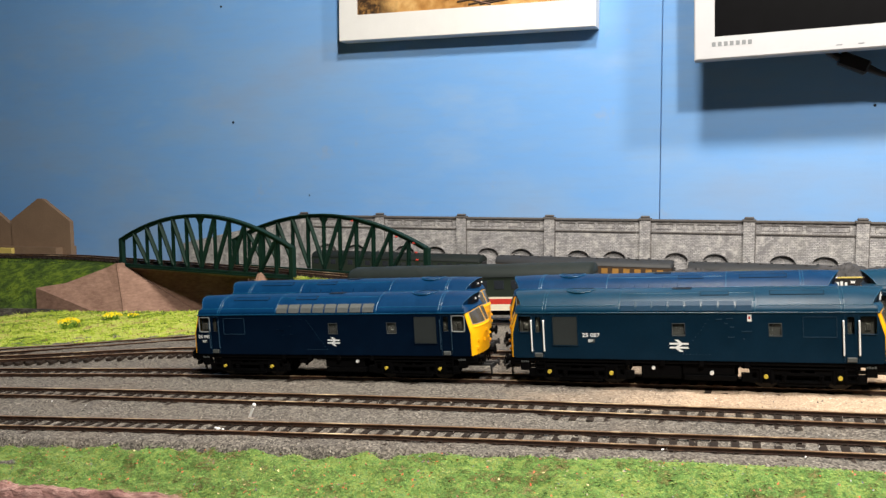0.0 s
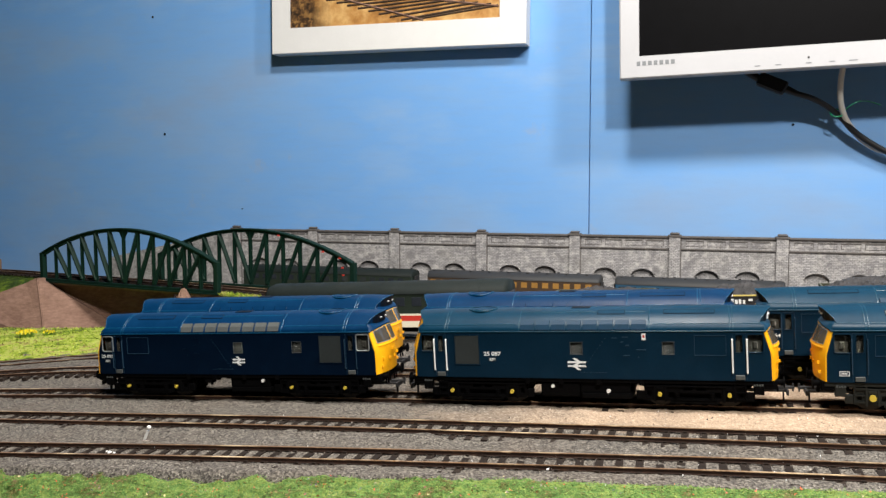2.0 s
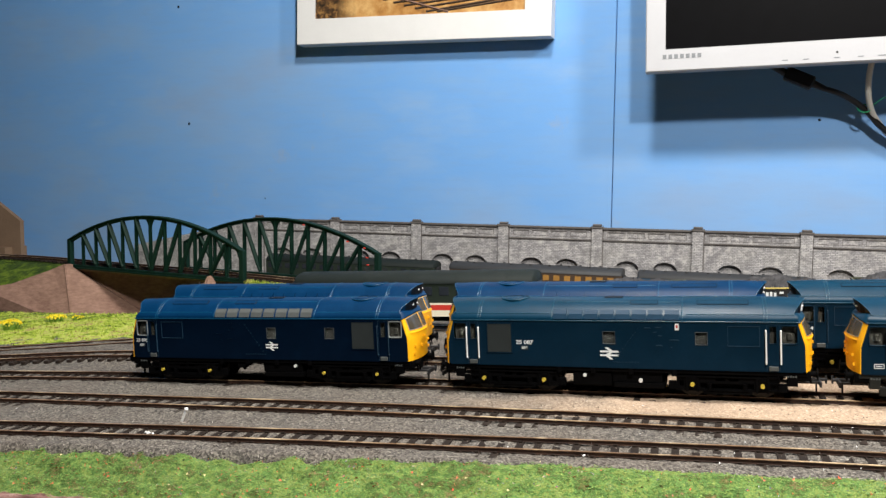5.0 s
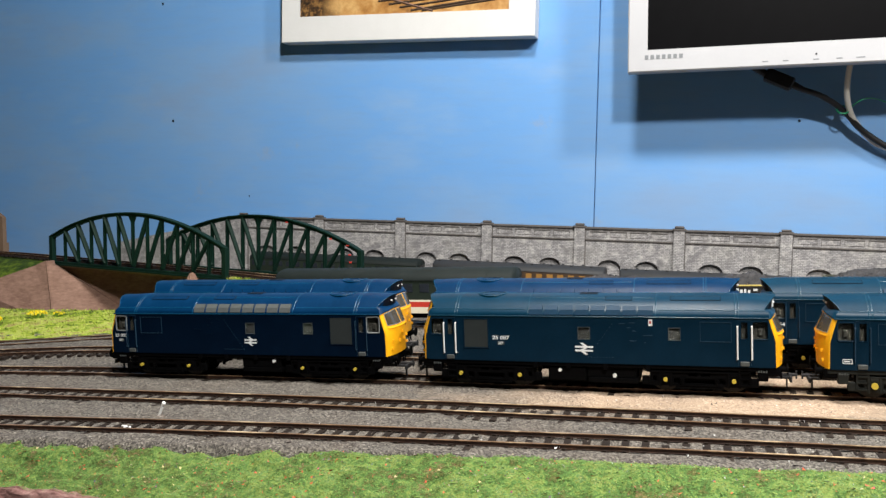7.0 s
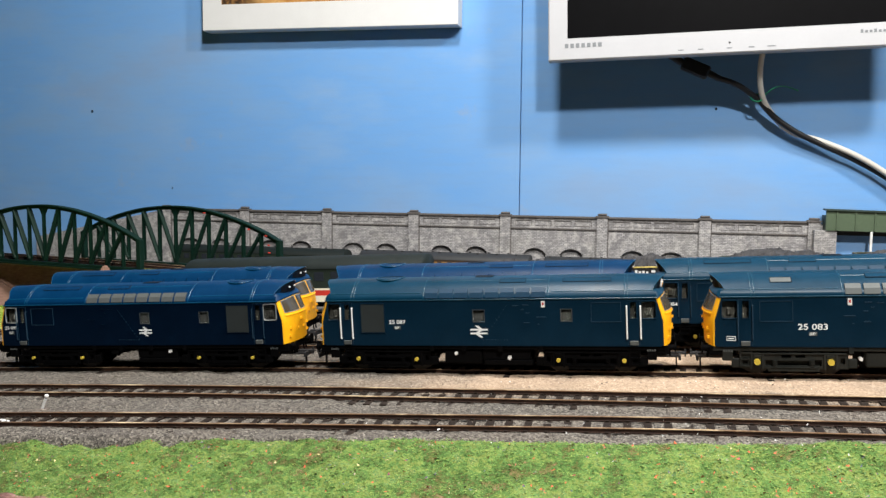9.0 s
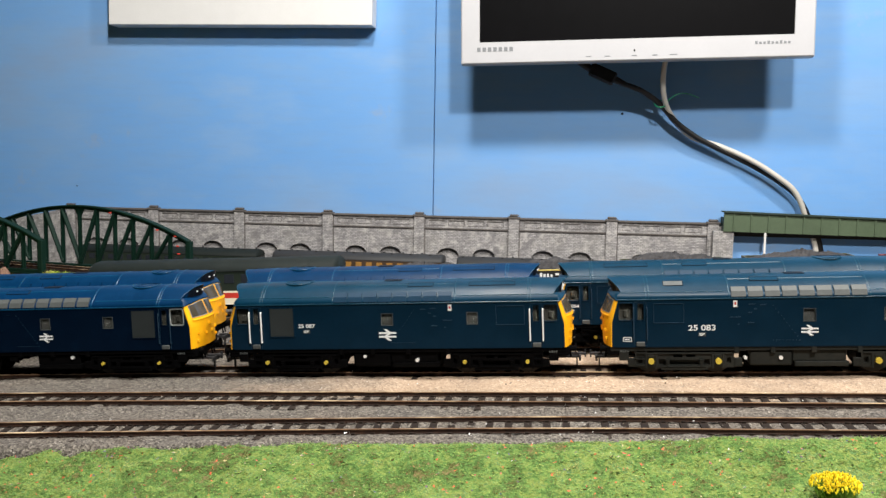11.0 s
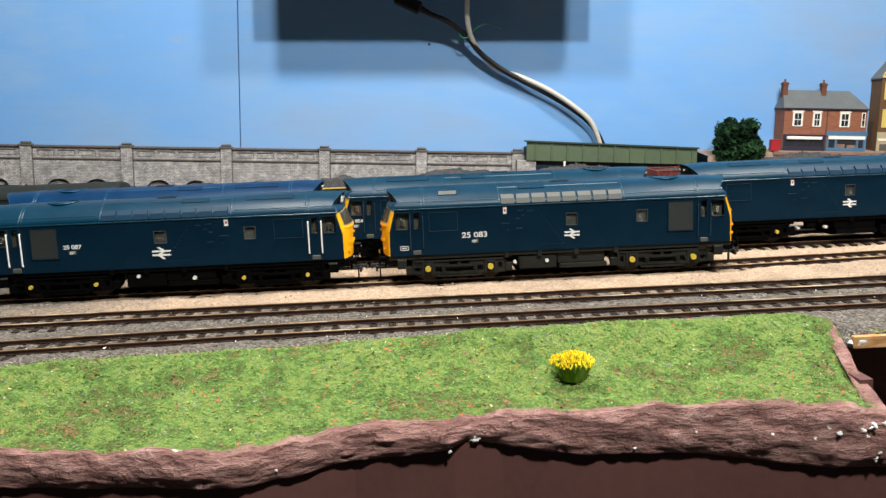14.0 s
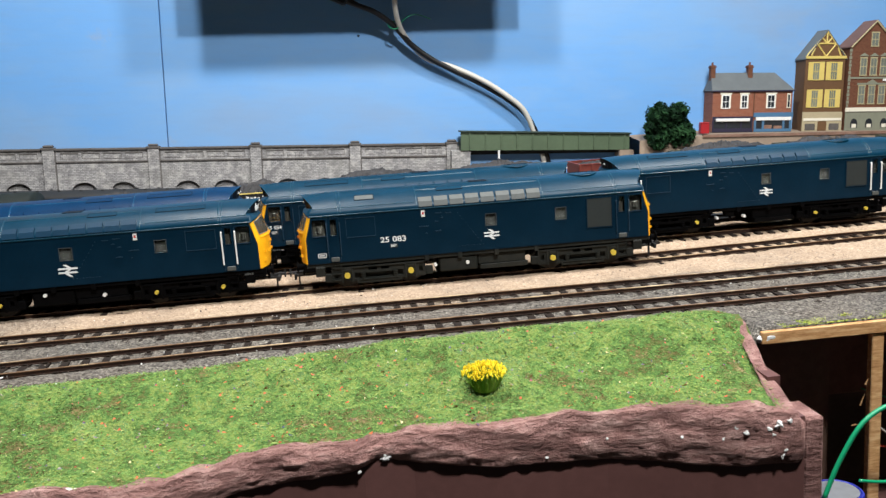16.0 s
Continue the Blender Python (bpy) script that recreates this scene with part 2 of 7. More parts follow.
M["silver"] = plain("thin_silver_window_trim", lin(168, 172, 172), 0.4, 0.6, 0.1, 500, 0.05)
M["line"] = plain("panel_line_in_paler_blue", lin(22, 50, 70), 0.45, 0, 0.15, 500, 0.05)
M["dot"] = plain("yellow_axlebox_paint", lin(196, 172, 60), 0.55, 0, 0.15, 500, 0.05)
M["bulkhead"] = plain("dull_bulkhead_paint", lin(66, 63, 58), 0.8, 0, 0.2, 300, 0.1)
M["tan"] = plain("tan_cab_interior", lin(62, 57, 49), 0.8, 0, 0.3, 300, 0.1)
M["pane"] = glass("model_window_glazing", (0.72, 0.78, 0.8), 0.06)
M["screen_glass"] = plain("dark_windscreen_glazing", lin(70, 64, 54), 0.12, 0, 0.2, 300, 0.02, 0.6)
M["wheel"] = plain("dark_steel_wheel", lin(40, 37, 34), 0.45, 0.7, 0.2, 600, 0.1)
M["rail"] = plain("rusty_brown_rail", lin(48, 32, 25), 0.55, 0.3, 0.3, 700, 0.15, 0.4, lin(104, 72, 50), 0.35)
# Worn rail head; its near-white patches are glints put into the colour.
M["railhead"] = plain("worn_railhead_with_glints", lin(122, 94, 70), 0.36, 0.15, 0.35, 220, 0.1, 0.5, lin(255, 226, 184), 0.95)
M["sleeper"] = plain("dusty_brown_plastic_sleeper", lin(34, 27, 23), 0.85, 0, 0.35, 600, 0.3, 0.2, lin(84, 72, 62), 0.3)
M["green_steel"] = plain("dark_green_bridge_paint", lin(9, 36, 28), 0.6, 0, 0.2, 400, 0.1, 0.16, lin(40, 68, 58), 0.18)
M["olive"] = plain("olive_green_girder_paint", lin(74, 90, 68), 0.6, 0, 0.12, 400, 0.12)
M["olive_dark"] = plain("dark_green_girder_top", lin(40, 56, 48), 0.6, 0, 0.15, 400, 0.1)
M["card_brown"] = stone_print("mottled_brown_stone_card", lin(150, 120, 106), lin(112, 86, 74))
M["card_dim"] = plain("brown_card_silhouette", lin(128, 106, 88), 0.9, 0, 0.12, 300, 0.1, 0.2)
M["beige"] = plain("buff_stone_card", lin(150, 133, 118), 0.85, 0, 0.12, 420, 0.2, 0.2)
M["coal"] = plain("dull_black_coal", lin(42, 41, 43), 0.75, 0, 0.45, 900, 0.6, 0.35, lin(100, 97, 98), 0.3)
M["grey_roof"] = plain("dusty_grey_green_roof", lin(28, 34, 33), 0.65, 0, 0.15, 500, 0.1, 0.15, lin(66, 68, 66), 0.14)
M["dark_roof"] = plain("dark_grey_coach_roof", lin(44, 45, 47), 0.65, 0, 0.15, 500, 0.1)
M["coach_green"] = plain("coach_green_paint", lin(30, 40, 32), 0.5, 0, 0.15, 500, 0.06)
M["coach_brown"] = plain("chocolate_coach_paint", lin(66, 50, 36), 0.5, 0, 0.15, 500, 0.06)
M["coach_blue"] = plain("deep_blue_coach_paint", lin(22, 70, 100), 0.5, 0, 0.12, 500, 0.06)
M["amber"] = plain("amber_lined_windows", lin(150, 110, 52), 0.5, 0, 0.15, 500, 0.05)
M["cream"] = plain("cream_band_paint", lin(222, 214, 192), 0.5, 0, 0.06, 500, 0.05)
M["red"] = plain("red_stripe_paint", lin(190, 52, 40), 0.5, 0, 0.12, 500, 0.05)
M["bauxite"] = plain("red_brown_wagon_paint", lin(112, 50, 42), 0.6, 0, 0.18, 500, 0.1)
M["pitch"] = plain("brown_shade_toned_board", (0.15, 0.095, 0.07), 0.9, 0, 0.2, 300, 0.1, 0.1)
M["black"] = plain("matt_black_paint", lin(34, 34, 36), 0.7, 0, 0.25, 500, 0.12)
M["hopper"] = plain("weathered_olive_hopper", lin(78, 80, 66), 0.7, 0, 0.2, 500, 0.12, 0.35, lin(110, 96, 80), 0.3)
M["trim_buff"] = plain("buff_window_stone", lin(176, 166, 130), 0.7, 0, 0.12, 400, 0.08)
M["slate"] = plain("grey_slate_roof", lin(96, 101, 104), 0.8, 0, 0.12, 900, 0.25)
M["tile_brown"] = plain("brown_tiled_roof", lin(112, 84, 76), 0.8, 0, 0.15, 900, 0.25)
M["brick"] = brick_card("red_brick_card", lin(142, 86, 66), lin(118, 68, 52), lin(146, 112, 92))
M["brick_dark"] = brick_card("dark_red_brick_card", lin(106, 66, 48), lin(88, 52, 38), lin(108, 80, 62))
M["timber_brown"] = plain("dark_brown_facade_card", lin(98, 70, 44), 0.8, 0, 0.15, 400, 0.1)
M["ochre"] = plain("pale_yellow_paint", lin(206, 184, 104), 0.6, 0, 0.08, 400, 0.06)
M["trim"] = plain("off_white_window_trim", lin(226, 220, 204), 0.6, 0, 0.06, 400, 0.06)
M["quoin"] = plain("grey_green_dressed_stone", lin(126, 128, 112), 0.8, 0, 0.12, 400, 0.12)
M["ground_floor"] = plain("pale_stone_shopfront", lin(168, 156, 128), 0.8, 0, 0.12, 400, 0.12)
M["shop_blue"] = plain("slate_blue_shopfront_paint", lin(72, 110, 144), 0.55, 0, 0.1, 400, 0.06)
M["shop_navy"] = plain("dark_navy_shopfront_paint", lin(40, 36, 58), 0.55, 0, 0.1, 400, 0.06)
M["dark_glass"] = plain("dark_shop_glazing", lin(40, 44, 50), 0.15, 0, 0.2, 300, 0.02, 0.6)
M["pale_glass"] = plain("greyish_window_print", lin(112, 118, 110), 0.4, 0, 0.25, 300, 0.05)
M["phone_red"] = plain("post_office_red_paint", lin(158, 30, 38), 0.5, 0, 0.1, 400, 0.05)
M["plastic_white"] = plain("glossy_white_plastic", (0.47, 0.475, 0.50), 0.35, 0, 0.02, 300, 0.02)
M["frame_white"] = plain("white_canvas_frame", (0.66, 0.66, 0.66), 0.6, 0, 0.03, 500, 0.08)
M["screen"] = plain("switched_off_black_screen", lin(7, 7, 9), 0.45, 0, 0.2, 60, 0.01, 0.05)
M["print_grey"] = plain("grey_printed_marking", lin(120, 124, 128), 0.6, 0, 0.05, 300, 0.02)
M["cable_black"] = plain("black_rubber_cable", lin(13, 13, 15), 0.42, 0, 0.1, 300, 0.05)
M["cable_white"] = plain("off_white_cable", lin(192, 188, 180), 0.5, 0, 0.08, 300, 0.05)
M["green_wire"] = plain("green_insulated_wire", lin(22, 140, 96), 0.4, 0, 0.1, 300, 0.04)
M["red_wire"] = plain("red_insulated_wire", lin(176, 52, 36), 0.4, 0, 0.1, 300, 0.04)
M["yellow_wire"] = plain("yellow_insulated_wire", lin(214, 176, 50), 0.4, 0, 0.1, 300, 0.04)
M["can_blue"] = plain("blue_capacitor_sleeve", lin(36, 44, 140), 0.35, 0, 0.1, 300, 0.04)
M["alu"] = plain("dull_aluminium", lin(178, 182, 190), 0.4, 0.8, 0.1, 300, 0.05)
M["stem"] = turf("bright_green_flower_stems", [(0.2, lin(84, 118, 40)), (0.5, lin(108, 144, 54)), (0.8, lin(140, 168, 76))])
M["trunk"] = plain("brown_bark", lin(70, 54, 40), 0.9, 0, 0.3, 300, 0.4)
M["room"] = plain("dark_low_bounce_room_paint", (0.06, 0.06, 0.06), 0.8, 0, 0.06, 40, 0.1)
M["carpet"] = plain("dark_floor", (0.12, 0.11, 0.10), 0.9, 0, 0.2, 60, 0.2)
GREENS = [(0.06, lin(160, 130, 106)), (0.16, lin(138, 126, 84)), (0.28, lin(104, 112, 62)), (0.40, lin(92, 126, 68)), (0.50, lin(110, 148, 80)), (0.60, lin(134, 158, 82)), (0.70, lin(150, 164, 90)), (0.79, lin(98, 142, 90)), (0.87, lin(132, 146, 80)), (0.95, lin(190, 184, 120))]
M["turf"] = turf("mixed_green_scatter_grass", GREENS, 38, 0.5)
M["turf_base"] = turf_base("green_scatter_base", [(p, tuple(c * 0.75 for c in col)) for p, col in GREENS], 38)
LIMES = [(0.18, lin(98, 92, 52)), (0.28, lin(84, 118, 48)), (0.38, lin(132, 150, 46)), (0.5, lin(160, 178, 66)), (0.64, lin(182, 190, 100)), (0.78, lin(150, 134, 86))]
M["lime"] = turf("bright_lime_scatter_grass", LIMES)
M["lime_base"] = turf_base("bright_lime_scatter_base", LIMES)
DARKS = [(0.15, lin(38, 52, 28)), (0.4, lin(54, 72, 32)), (0.6, lin(74, 94, 34)), (0.8, lin(98, 116, 40))]
M["bank"] = turf("deep_green_scatter_grass", DARKS)
M["bank_base"] = turf_base("deep_green_scatter_base", DARKS)
M["leaf"] = turf("dark_green_foliage", [(0.25, lin(14, 34, 20)), (0.5, lin(24, 52, 30)), (0.75, lin(44, 76, 44))])
M["petal"] = turf("yellow_flower_heads", [(0.25, lin(232, 200, 40)), (0.6, lin(248, 226, 50)), (0.85, lin(250, 236, 110))])
M["chips"] = turf("loose_stone_chips", [(0.2, lin(78, 72, 68)), (0.45, lin(114, 105, 98)), (0.72, lin(132, 122, 114)), (0.9, lin(206, 200, 190))])
M["flecks"] = turf("coloured_scatter_flecks", [(0.2, lin(190, 84, 60)), (0.45, lin(206, 110, 80)), (0.6, lin(44, 70, 110)), (0.8, lin(222, 204, 150))])
M["moss"] = turf_base("dark_earth_and_moss", [(0.3, lin(46, 42, 38)), (0.5, lin(66, 62, 56)), (0.7, lin(92, 88, 80))])


# ---------------------------------------------------------------- building helpers (in millimetres)
def part(name, bm, material, parent=None, label="", smooth=False, at=None):
    me = bpy.data.meshes.new(name)
    bm.normal_update()
    bm.to_mesh(me)
    bm.free()
    me.transform(Matrix.Scale(MM, 4))
    if smooth:
        for p in me.polygons:
            p.use_smooth = True
    me.materials.append(M[material])
    ob = new(name, me)
    if parent:
        ob.parent = parent
    if at:
        ob.matrix_basis = at
    if label:
        ob["label"] = label
    return ob


def thing(name, m, label, category, group="", kind=""):
    ob = new(name)
    ob.empty_display_size = 0.02
    ob.matrix_basis = m
    return tagged(ob, label, category, group, kind)


def B():
    return bmesh.new()


def bx(bm, x0, x1, y0, y1, z0, z1, bevel=0.0, m=None):
    r = bmesh.ops.create_cube(bm, size=1.0)
    vs = r["verts"]
    for v in vs:
        v.co = Vector(((x0 + x1) / 2 + v.co.x * (x1 - x0), (y0 + y1) / 2 + v.co.y * (y1 - y0), (z0 + z1) / 2 + v.co.z * (z1 - z0)))
    if bevel:
        es = list({e for v in vs for e in v.link_edges})
        vs = bmesh.ops.bevel(bm, geom=es, offset=bevel, segments=1, affect="EDGES", profile=0.5)["verts"]
    if m is not None:
        bmesh.ops.transform(bm, matrix=m, verts=list({v for v in vs}))
    return bm


def rod(bm, a, b, r, n=8, r2=None):
    a, b = Vector(a), Vector(b)
    d = b - a
    m = Matrix.Translation((a + b) / 2) @ d.to_track_quat("Z", "Y").to_matrix().to_4x4()
    bmesh.ops.create_cone(bm, cap_ends=True, segments=n, radius1=r, radius2=r if r2 is None else r2, depth=d.length, matrix=m)
    return bm


def tube(bm, pts, r, n=8):
    """A round tube along points, with rounded corners by a smooth curve."""
    pts = [Vector(p) for p in pts]
    fine = []
    for i in range(len(pts) - 1):
        p0, p1, p2, p3 = pts[max(i - 1, 0)], pts[i], pts[i + 1], pts[min(i + 2, len(pts) - 1)]
        for k in range(6):
            t = k / 6
            fine.append(0.5 * ((2 * p1) + (p2 - p0) * t + (2 * p0 - 5 * p1 + 4 * p2 - p3) * t * t + (3 * p1 - p0 - 3 * p2 + p3) * t ** 3))
    fine.append(pts[-1])
    rings = []
    for i, p in enumerate(fine):
        d = (fine[min(i + 1, len(fine) - 1)] - fine[max(i - 1, 0)]).normalized()
        u = d.orthogonal().normalized() if i == 0 else (rings_u - d * rings_u.dot(d)).normalized()
        rings_u = u
        w = d.cross(u)
        rings.append([bm.verts.new(p + r * (math.cos(a) * u + math.sin(a) * w)) for a in [2 * math.pi * k / n for k in range(n)]])
    for s, t in zip(rings, rings[1:]):
        for k in range(n):
            bm.faces.new((s[k], s[(k + 1) % n], t[(k + 1) % n], t[k]))
    bm.faces.new(rings[0][::-1])
    bm.faces.new(rings[-1])
    return bm


def skin(bm, rows, close=False):
    """Quads between rows of points of equal length."""
    vs = [[bm.verts.new(p) for p in row] for row in rows]
    for s, t in zip(vs, vs[1:]):
        k = len(s)
        for i in range(k if close else k - 1):
            bm.faces.new((s[i], s[(i + 1) % k], t[(i + 1) % k], t[i]))
    return vs


def prism(bm, outline, y0, y1):
    """An outline in x, z (counter-clockwise from the front) with depth in y."""
    f = [bm.verts.new((x, y0, z)) for x, z in outline]
    b = [bm.verts.new((x, y1, z)) for x, z in outline]
    bm.faces.new(f)
    bm.faces.new(b[::-1])
    n = len(f)
    for i in range(n):
        bm.faces.new((f[i], b[i], b[(i + 1) % n], f[(i + 1) % n]))
    bmesh.ops.recalc_face_normals(bm, faces=bm.faces)
    return bm


def panel(bm, x0, x1, z0, z1, y, holes, depth):
    """A flat sheet at y with rectangular openings (x0, x1, z0, z1) that have reveals of that depth."""
    xs = sorted({x0, x1, *(v for h in holes for v in h[:2])})
    zs = sorted({z0, z1, *(v for h in holes for v in h[2:])})
    grid = {(i, k): bm.verts.new((x, y, z)) for i, x in enumerate(xs) for k, z in enumerate(zs)}
    for i in range(len(xs) - 1):
        for k in range(len(zs) - 1):
            cx, cz = (xs[i] + xs[i + 1]) / 2, (zs[k] + zs[k + 1]) / 2
            if not any(a < cx < b and c < cz < d for a, b, c, d in holes):
                q = (grid[i, k], grid[i + 1, k], grid[i + 1, k + 1], grid[i, k + 1])
                bm.faces.new(q if depth > 0 else q[::-1])
    for a, b, c, d in holes:
        f = [(a, c), (b, c), (b, d), (a, d)]
        vf = [bm.verts.new((px, y, pz)) for px, pz in f]
        vb = [bm.verts.new((px, y + depth, pz)) for px, pz in f]
        for i in range(4):
            bm.faces.new((vf[i], vb[i], vb[(i + 1) % 4], vf[(i + 1) % 4]))
    return bm


def lettering(text, size, width=None):
    """Text as a flat mesh in the x, z plane, in mm, centred on its base; facing -y."""
    cu = bpy.data.curves.new("lettering", "FONT")
    cu.body, cu.size, cu.extrude, cu.align_x, cu.offset = text, size, 0.04, "CENTER", 0.06
    ob = bpy.data.objects.new("lettering", cu)
    scene.collection.objects.link(ob)
    bpy.context.view_layer.update()
    me = bpy.data.meshes.new_from_object(ob.evaluated_get(bpy.context.evaluated_depsgraph_get()))
    bpy.data.objects.remove(ob)
    bm = bmesh.new()
    bm.from_mesh(me)
    bpy.data.meshes.remove(me)
    if width:
        xs = [v.co.x for v in bm.verts]
        k = width / (max(xs) - min(xs))
        bmesh.ops.scale(bm, vec=(k, 1, 1), verts=bm.verts)
    bmesh.ops.rotate(bm, cent=(0, 0, 0), matrix=Matrix.Rotation(math.pi / 2, 3, "X"), verts=bm.verts)
    return bm


def shifted(bm, x=0, y=0, z=0):
    bmesh.ops.translate(bm, vec=(x, y, z), verts=bm.verts)
    return bm


def smooth_line(pts, n=12):
    """A smooth plan curve y(x) through points, as a function."""
    xs, ys = [p[0] for p in pts], [p[1] for p in pts]

    def at(x):
        if x <= xs[0]:
            return ys[0] + (x - xs[0]) * (ys[1] - ys[0]) / (xs[1] - xs[0])
        if x >= xs[-1]:
            return ys[-1] + (x - xs[-1]) * (ys[-1] - ys[-2]) / (xs[-1] - xs[-2])
        i = max(k for k in range(len(xs) - 1) if xs[k] <= x)
        p0, p1, p2, p3 = max(i - 1, 0), i, i + 1, min(i + 2, len(xs) - 1)
        t = (x - xs[p1]) / (xs[p2] - xs[p1])
        m1 = (ys[p2] - ys[p0]) / max(xs[p2] - xs[p0], 1e-9) * (xs[p2] - xs[p1])
        m2 = (ys[p3] - ys[p1]) / max(xs[p3] - xs[p1], 1e-9) * (xs[p2] - xs[p1])
        return (2 * t ** 3 - 3 * t * t + 1) * ys[p1] + (t ** 3 - 2 * t * t + t) * m1 + (-2 * t ** 3 + 3 * t * t) * ys[p2] + (t ** 3 - t * t) * m2
    return at


def raw_mesh(name, verts, faces, material, kind="", label="", category="", parent=None, matrix=None, smooth=False, nap=None):
    me = bpy.data.meshes.new(name)
    me.from_pydata(verts, [], faces)
    me.materials.append(M[material])
    if smooth:
        me.polygons.foreach_set("use_smooth", [True] * len(me.polygons))
    if nap:
        me.polygons.foreach_set("use_smooth", [True] * len(me.polygons))
        me.normals_split_custom_set_from_vertices(nap if isinstance(nap, list) else [nap] * len(verts))
    ob = new(name, me)
    if matrix is not None:
        ob.matrix_basis = matrix
    if parent:
        ob.parent = parent
    return tagged(ob, label, category, "", kind)


# ---------------------------------------------------------------- the room
def slab(name, x0, x1, y0, y1, z0, z1, material, label, category, kind="structure", parent=None):
    bm = bx(B(), x0 * 1000, x1 * 1000, y0 * 1000, y1 * 1000, z0 * 1000, z1 * 1000)
    return tagged(part(name, bm, material, parent), label, category, "", kind)


wall_back = slab("wall_north", -2.6, 2.6, 1.140, 1.20, -1.0, 1.1, "wall", "blue painted boarded wall behind the layout", "wall")
CRACK = -0.1112
part("wall_panel", bx(B(), -2600, CRACK * 1000 - 0.45, 1132, 1140, -1000, 1100, 0.8), "wall", wall_back)
part("wall_panel", bx(B(), CRACK * 1000 + 0.45, 2600, 1132, 1140, -1000, 1100, 0.8), "wall", wall_back)
# Unseen room shell; walls and ceiling are kept dark to limit bounced light.
slab("wall_south", -2.6, 2.6, -2.06, -2.0, -1.0, 1.1, "room", "unseen dark wall behind the viewer, limits bounced light", "wall")
slab("wall_west", -2.66, -2.6, -2.0, 1.2, -1.0, 1.1, "room", "unseen dark side wall, limits bounced light", "wall")
slab("wall_east", 2.6, 2.66, -2.0, 1.2, -1.0, 1.1, "room", "unseen dark side wall, limits bounced light", "wall")
slab("floor", -2.6, 2.6, -2.0, 1.2, -1.06, -1.0, "carpet", "dark floor of the layout room", "floor")
slab("ceiling", -2.6, 2.6, -2.0, 1.2, 1.1, 1.16, "room", "unseen dark ceiling over the layout, limits bounced light", "ceiling")

# screw holes in the wall boards
for sx, sz, r in ((-776, 206, 2.2), (-792, 388, 2.0), (139, 200, 1.8), (-640, 90, 1.1)):
    bm = rod(B(), (0, -0.6, 0), (0, 0.4, 0), r * 0.6, 10)
    hole = tagged(part("screw_head", bm, "navy", None, "", False, pose(sx * MM, 1.1315, sz * MM)), "small dark screw head sunk in the blue wall", "screw")
    rim = B()
    bmesh.ops.create_cone(rim, cap_ends=False, segments=12, radius1=r, radius2=r * 0.62, depth=0.5, matrix=Matrix.Rotation(math.pi / 2, 4, "X"))
    part("chipped_rim", rim, "line", hole)


# ---------------------------------------------------------------- the ground
LINE_A = smooth_line([(-0.9, 0.275), (-0.6, 0.313), (-0.34, 0.339), (-0.24, 0.348), (-0.16, 0.3545), (-0.08, 0.3595), (-0.02, 0.3630), (0.04, 0.366), (0.1, 0.3675), (0.5, 0.3675), (0.9, 0.370)])
LINE_B = smooth_line([(-0.9, 0.345), (-0.6, 0.378), (-0.4, 0.3955), (-0.27, 0.4020), (-0.19, 0.4055), (-0.1, 0.4075), (0.04, 0.4080), (0.5, 0.4060), (0.9, 0.410)])
LINE_L = smooth_line([(-0.9, 0.395), (-0.6, 0.432), (-0.5, 0.442), (-0.36, 0.4560), (-0.25, 0.4620), (-0.15, 0.4655), (0.0, 0.4668), (0.26, 0.4668), (0.40, 0.4745), (0.55, 0.480), (0.9, 0.492)])
LINE_C = smooth_line([(-0.9, 0.405), (-0.6, 0.458), (-0.51, 0.481), (-0.41, 0.512), (-0.33, 0.5165), (-0.2, 0.5185), (0.0, 0.5195), (0.5, 0.5195), (0.9, 0.535)])
LINE_D = smooth_line([(-0.15, 0.562), (0.0, 0.565), (0.5, 0.566), (0.9, 0.582)])
LINE_E = smooth_line([(-0.9, 0.35), (-0.62, 0.483), (-0.51, 0.528), (-0.43, 0.568), (-0.36, 0.606), (-0.29, 0.634), (-0.2, 0.645), (0.3, 0.645)])
EDGE = smooth_line([(-0.9, 0.262), (-0.5, 0.283), (-0.325, 0.290), (-0.24, 0.293), (-0.1, 0.290), (-0.06, 0.284), (0.0, 0.275), (0.045, 0.269), (0.065, 0.276), (0.087, 0.286), (0.117, 0.285), (0.126, 0.289), (0.165, 0.288), (0.21, 0.288), (0.25, 0.281), (0.283, 0.279)])
REAR = -0.046


def smoothstep(t):
    t = min(max(t, 0.0), 1.0)
    return t * t * (3 - 2 * t)


def ground_z(x, y):
    plane = CLIMB * (x + 0.1152) + 0.0015
    lift = 0.0024 * smoothstep((y - 0.485) / 0.03)
    k = smoothstep((y - 0.70) / 0.10)
    return (plane + lift) * (1 - k) + REAR * k


def bed(x, y):
    """Ballast shaped by the tracks: heaped over the sleeper ends, thin between the rails."""
    d = min(abs(y - line(x)) for line in (LINE_A, LINE_B, LINE_L))
    return -0.0004 * (1 - smoothstep((d - 0.0085) / 0.002)) + 0.0004 * smoothstep((d - 0.0095) / 0.003) * (1 - smoothstep((d - 0.014) / 0.005))


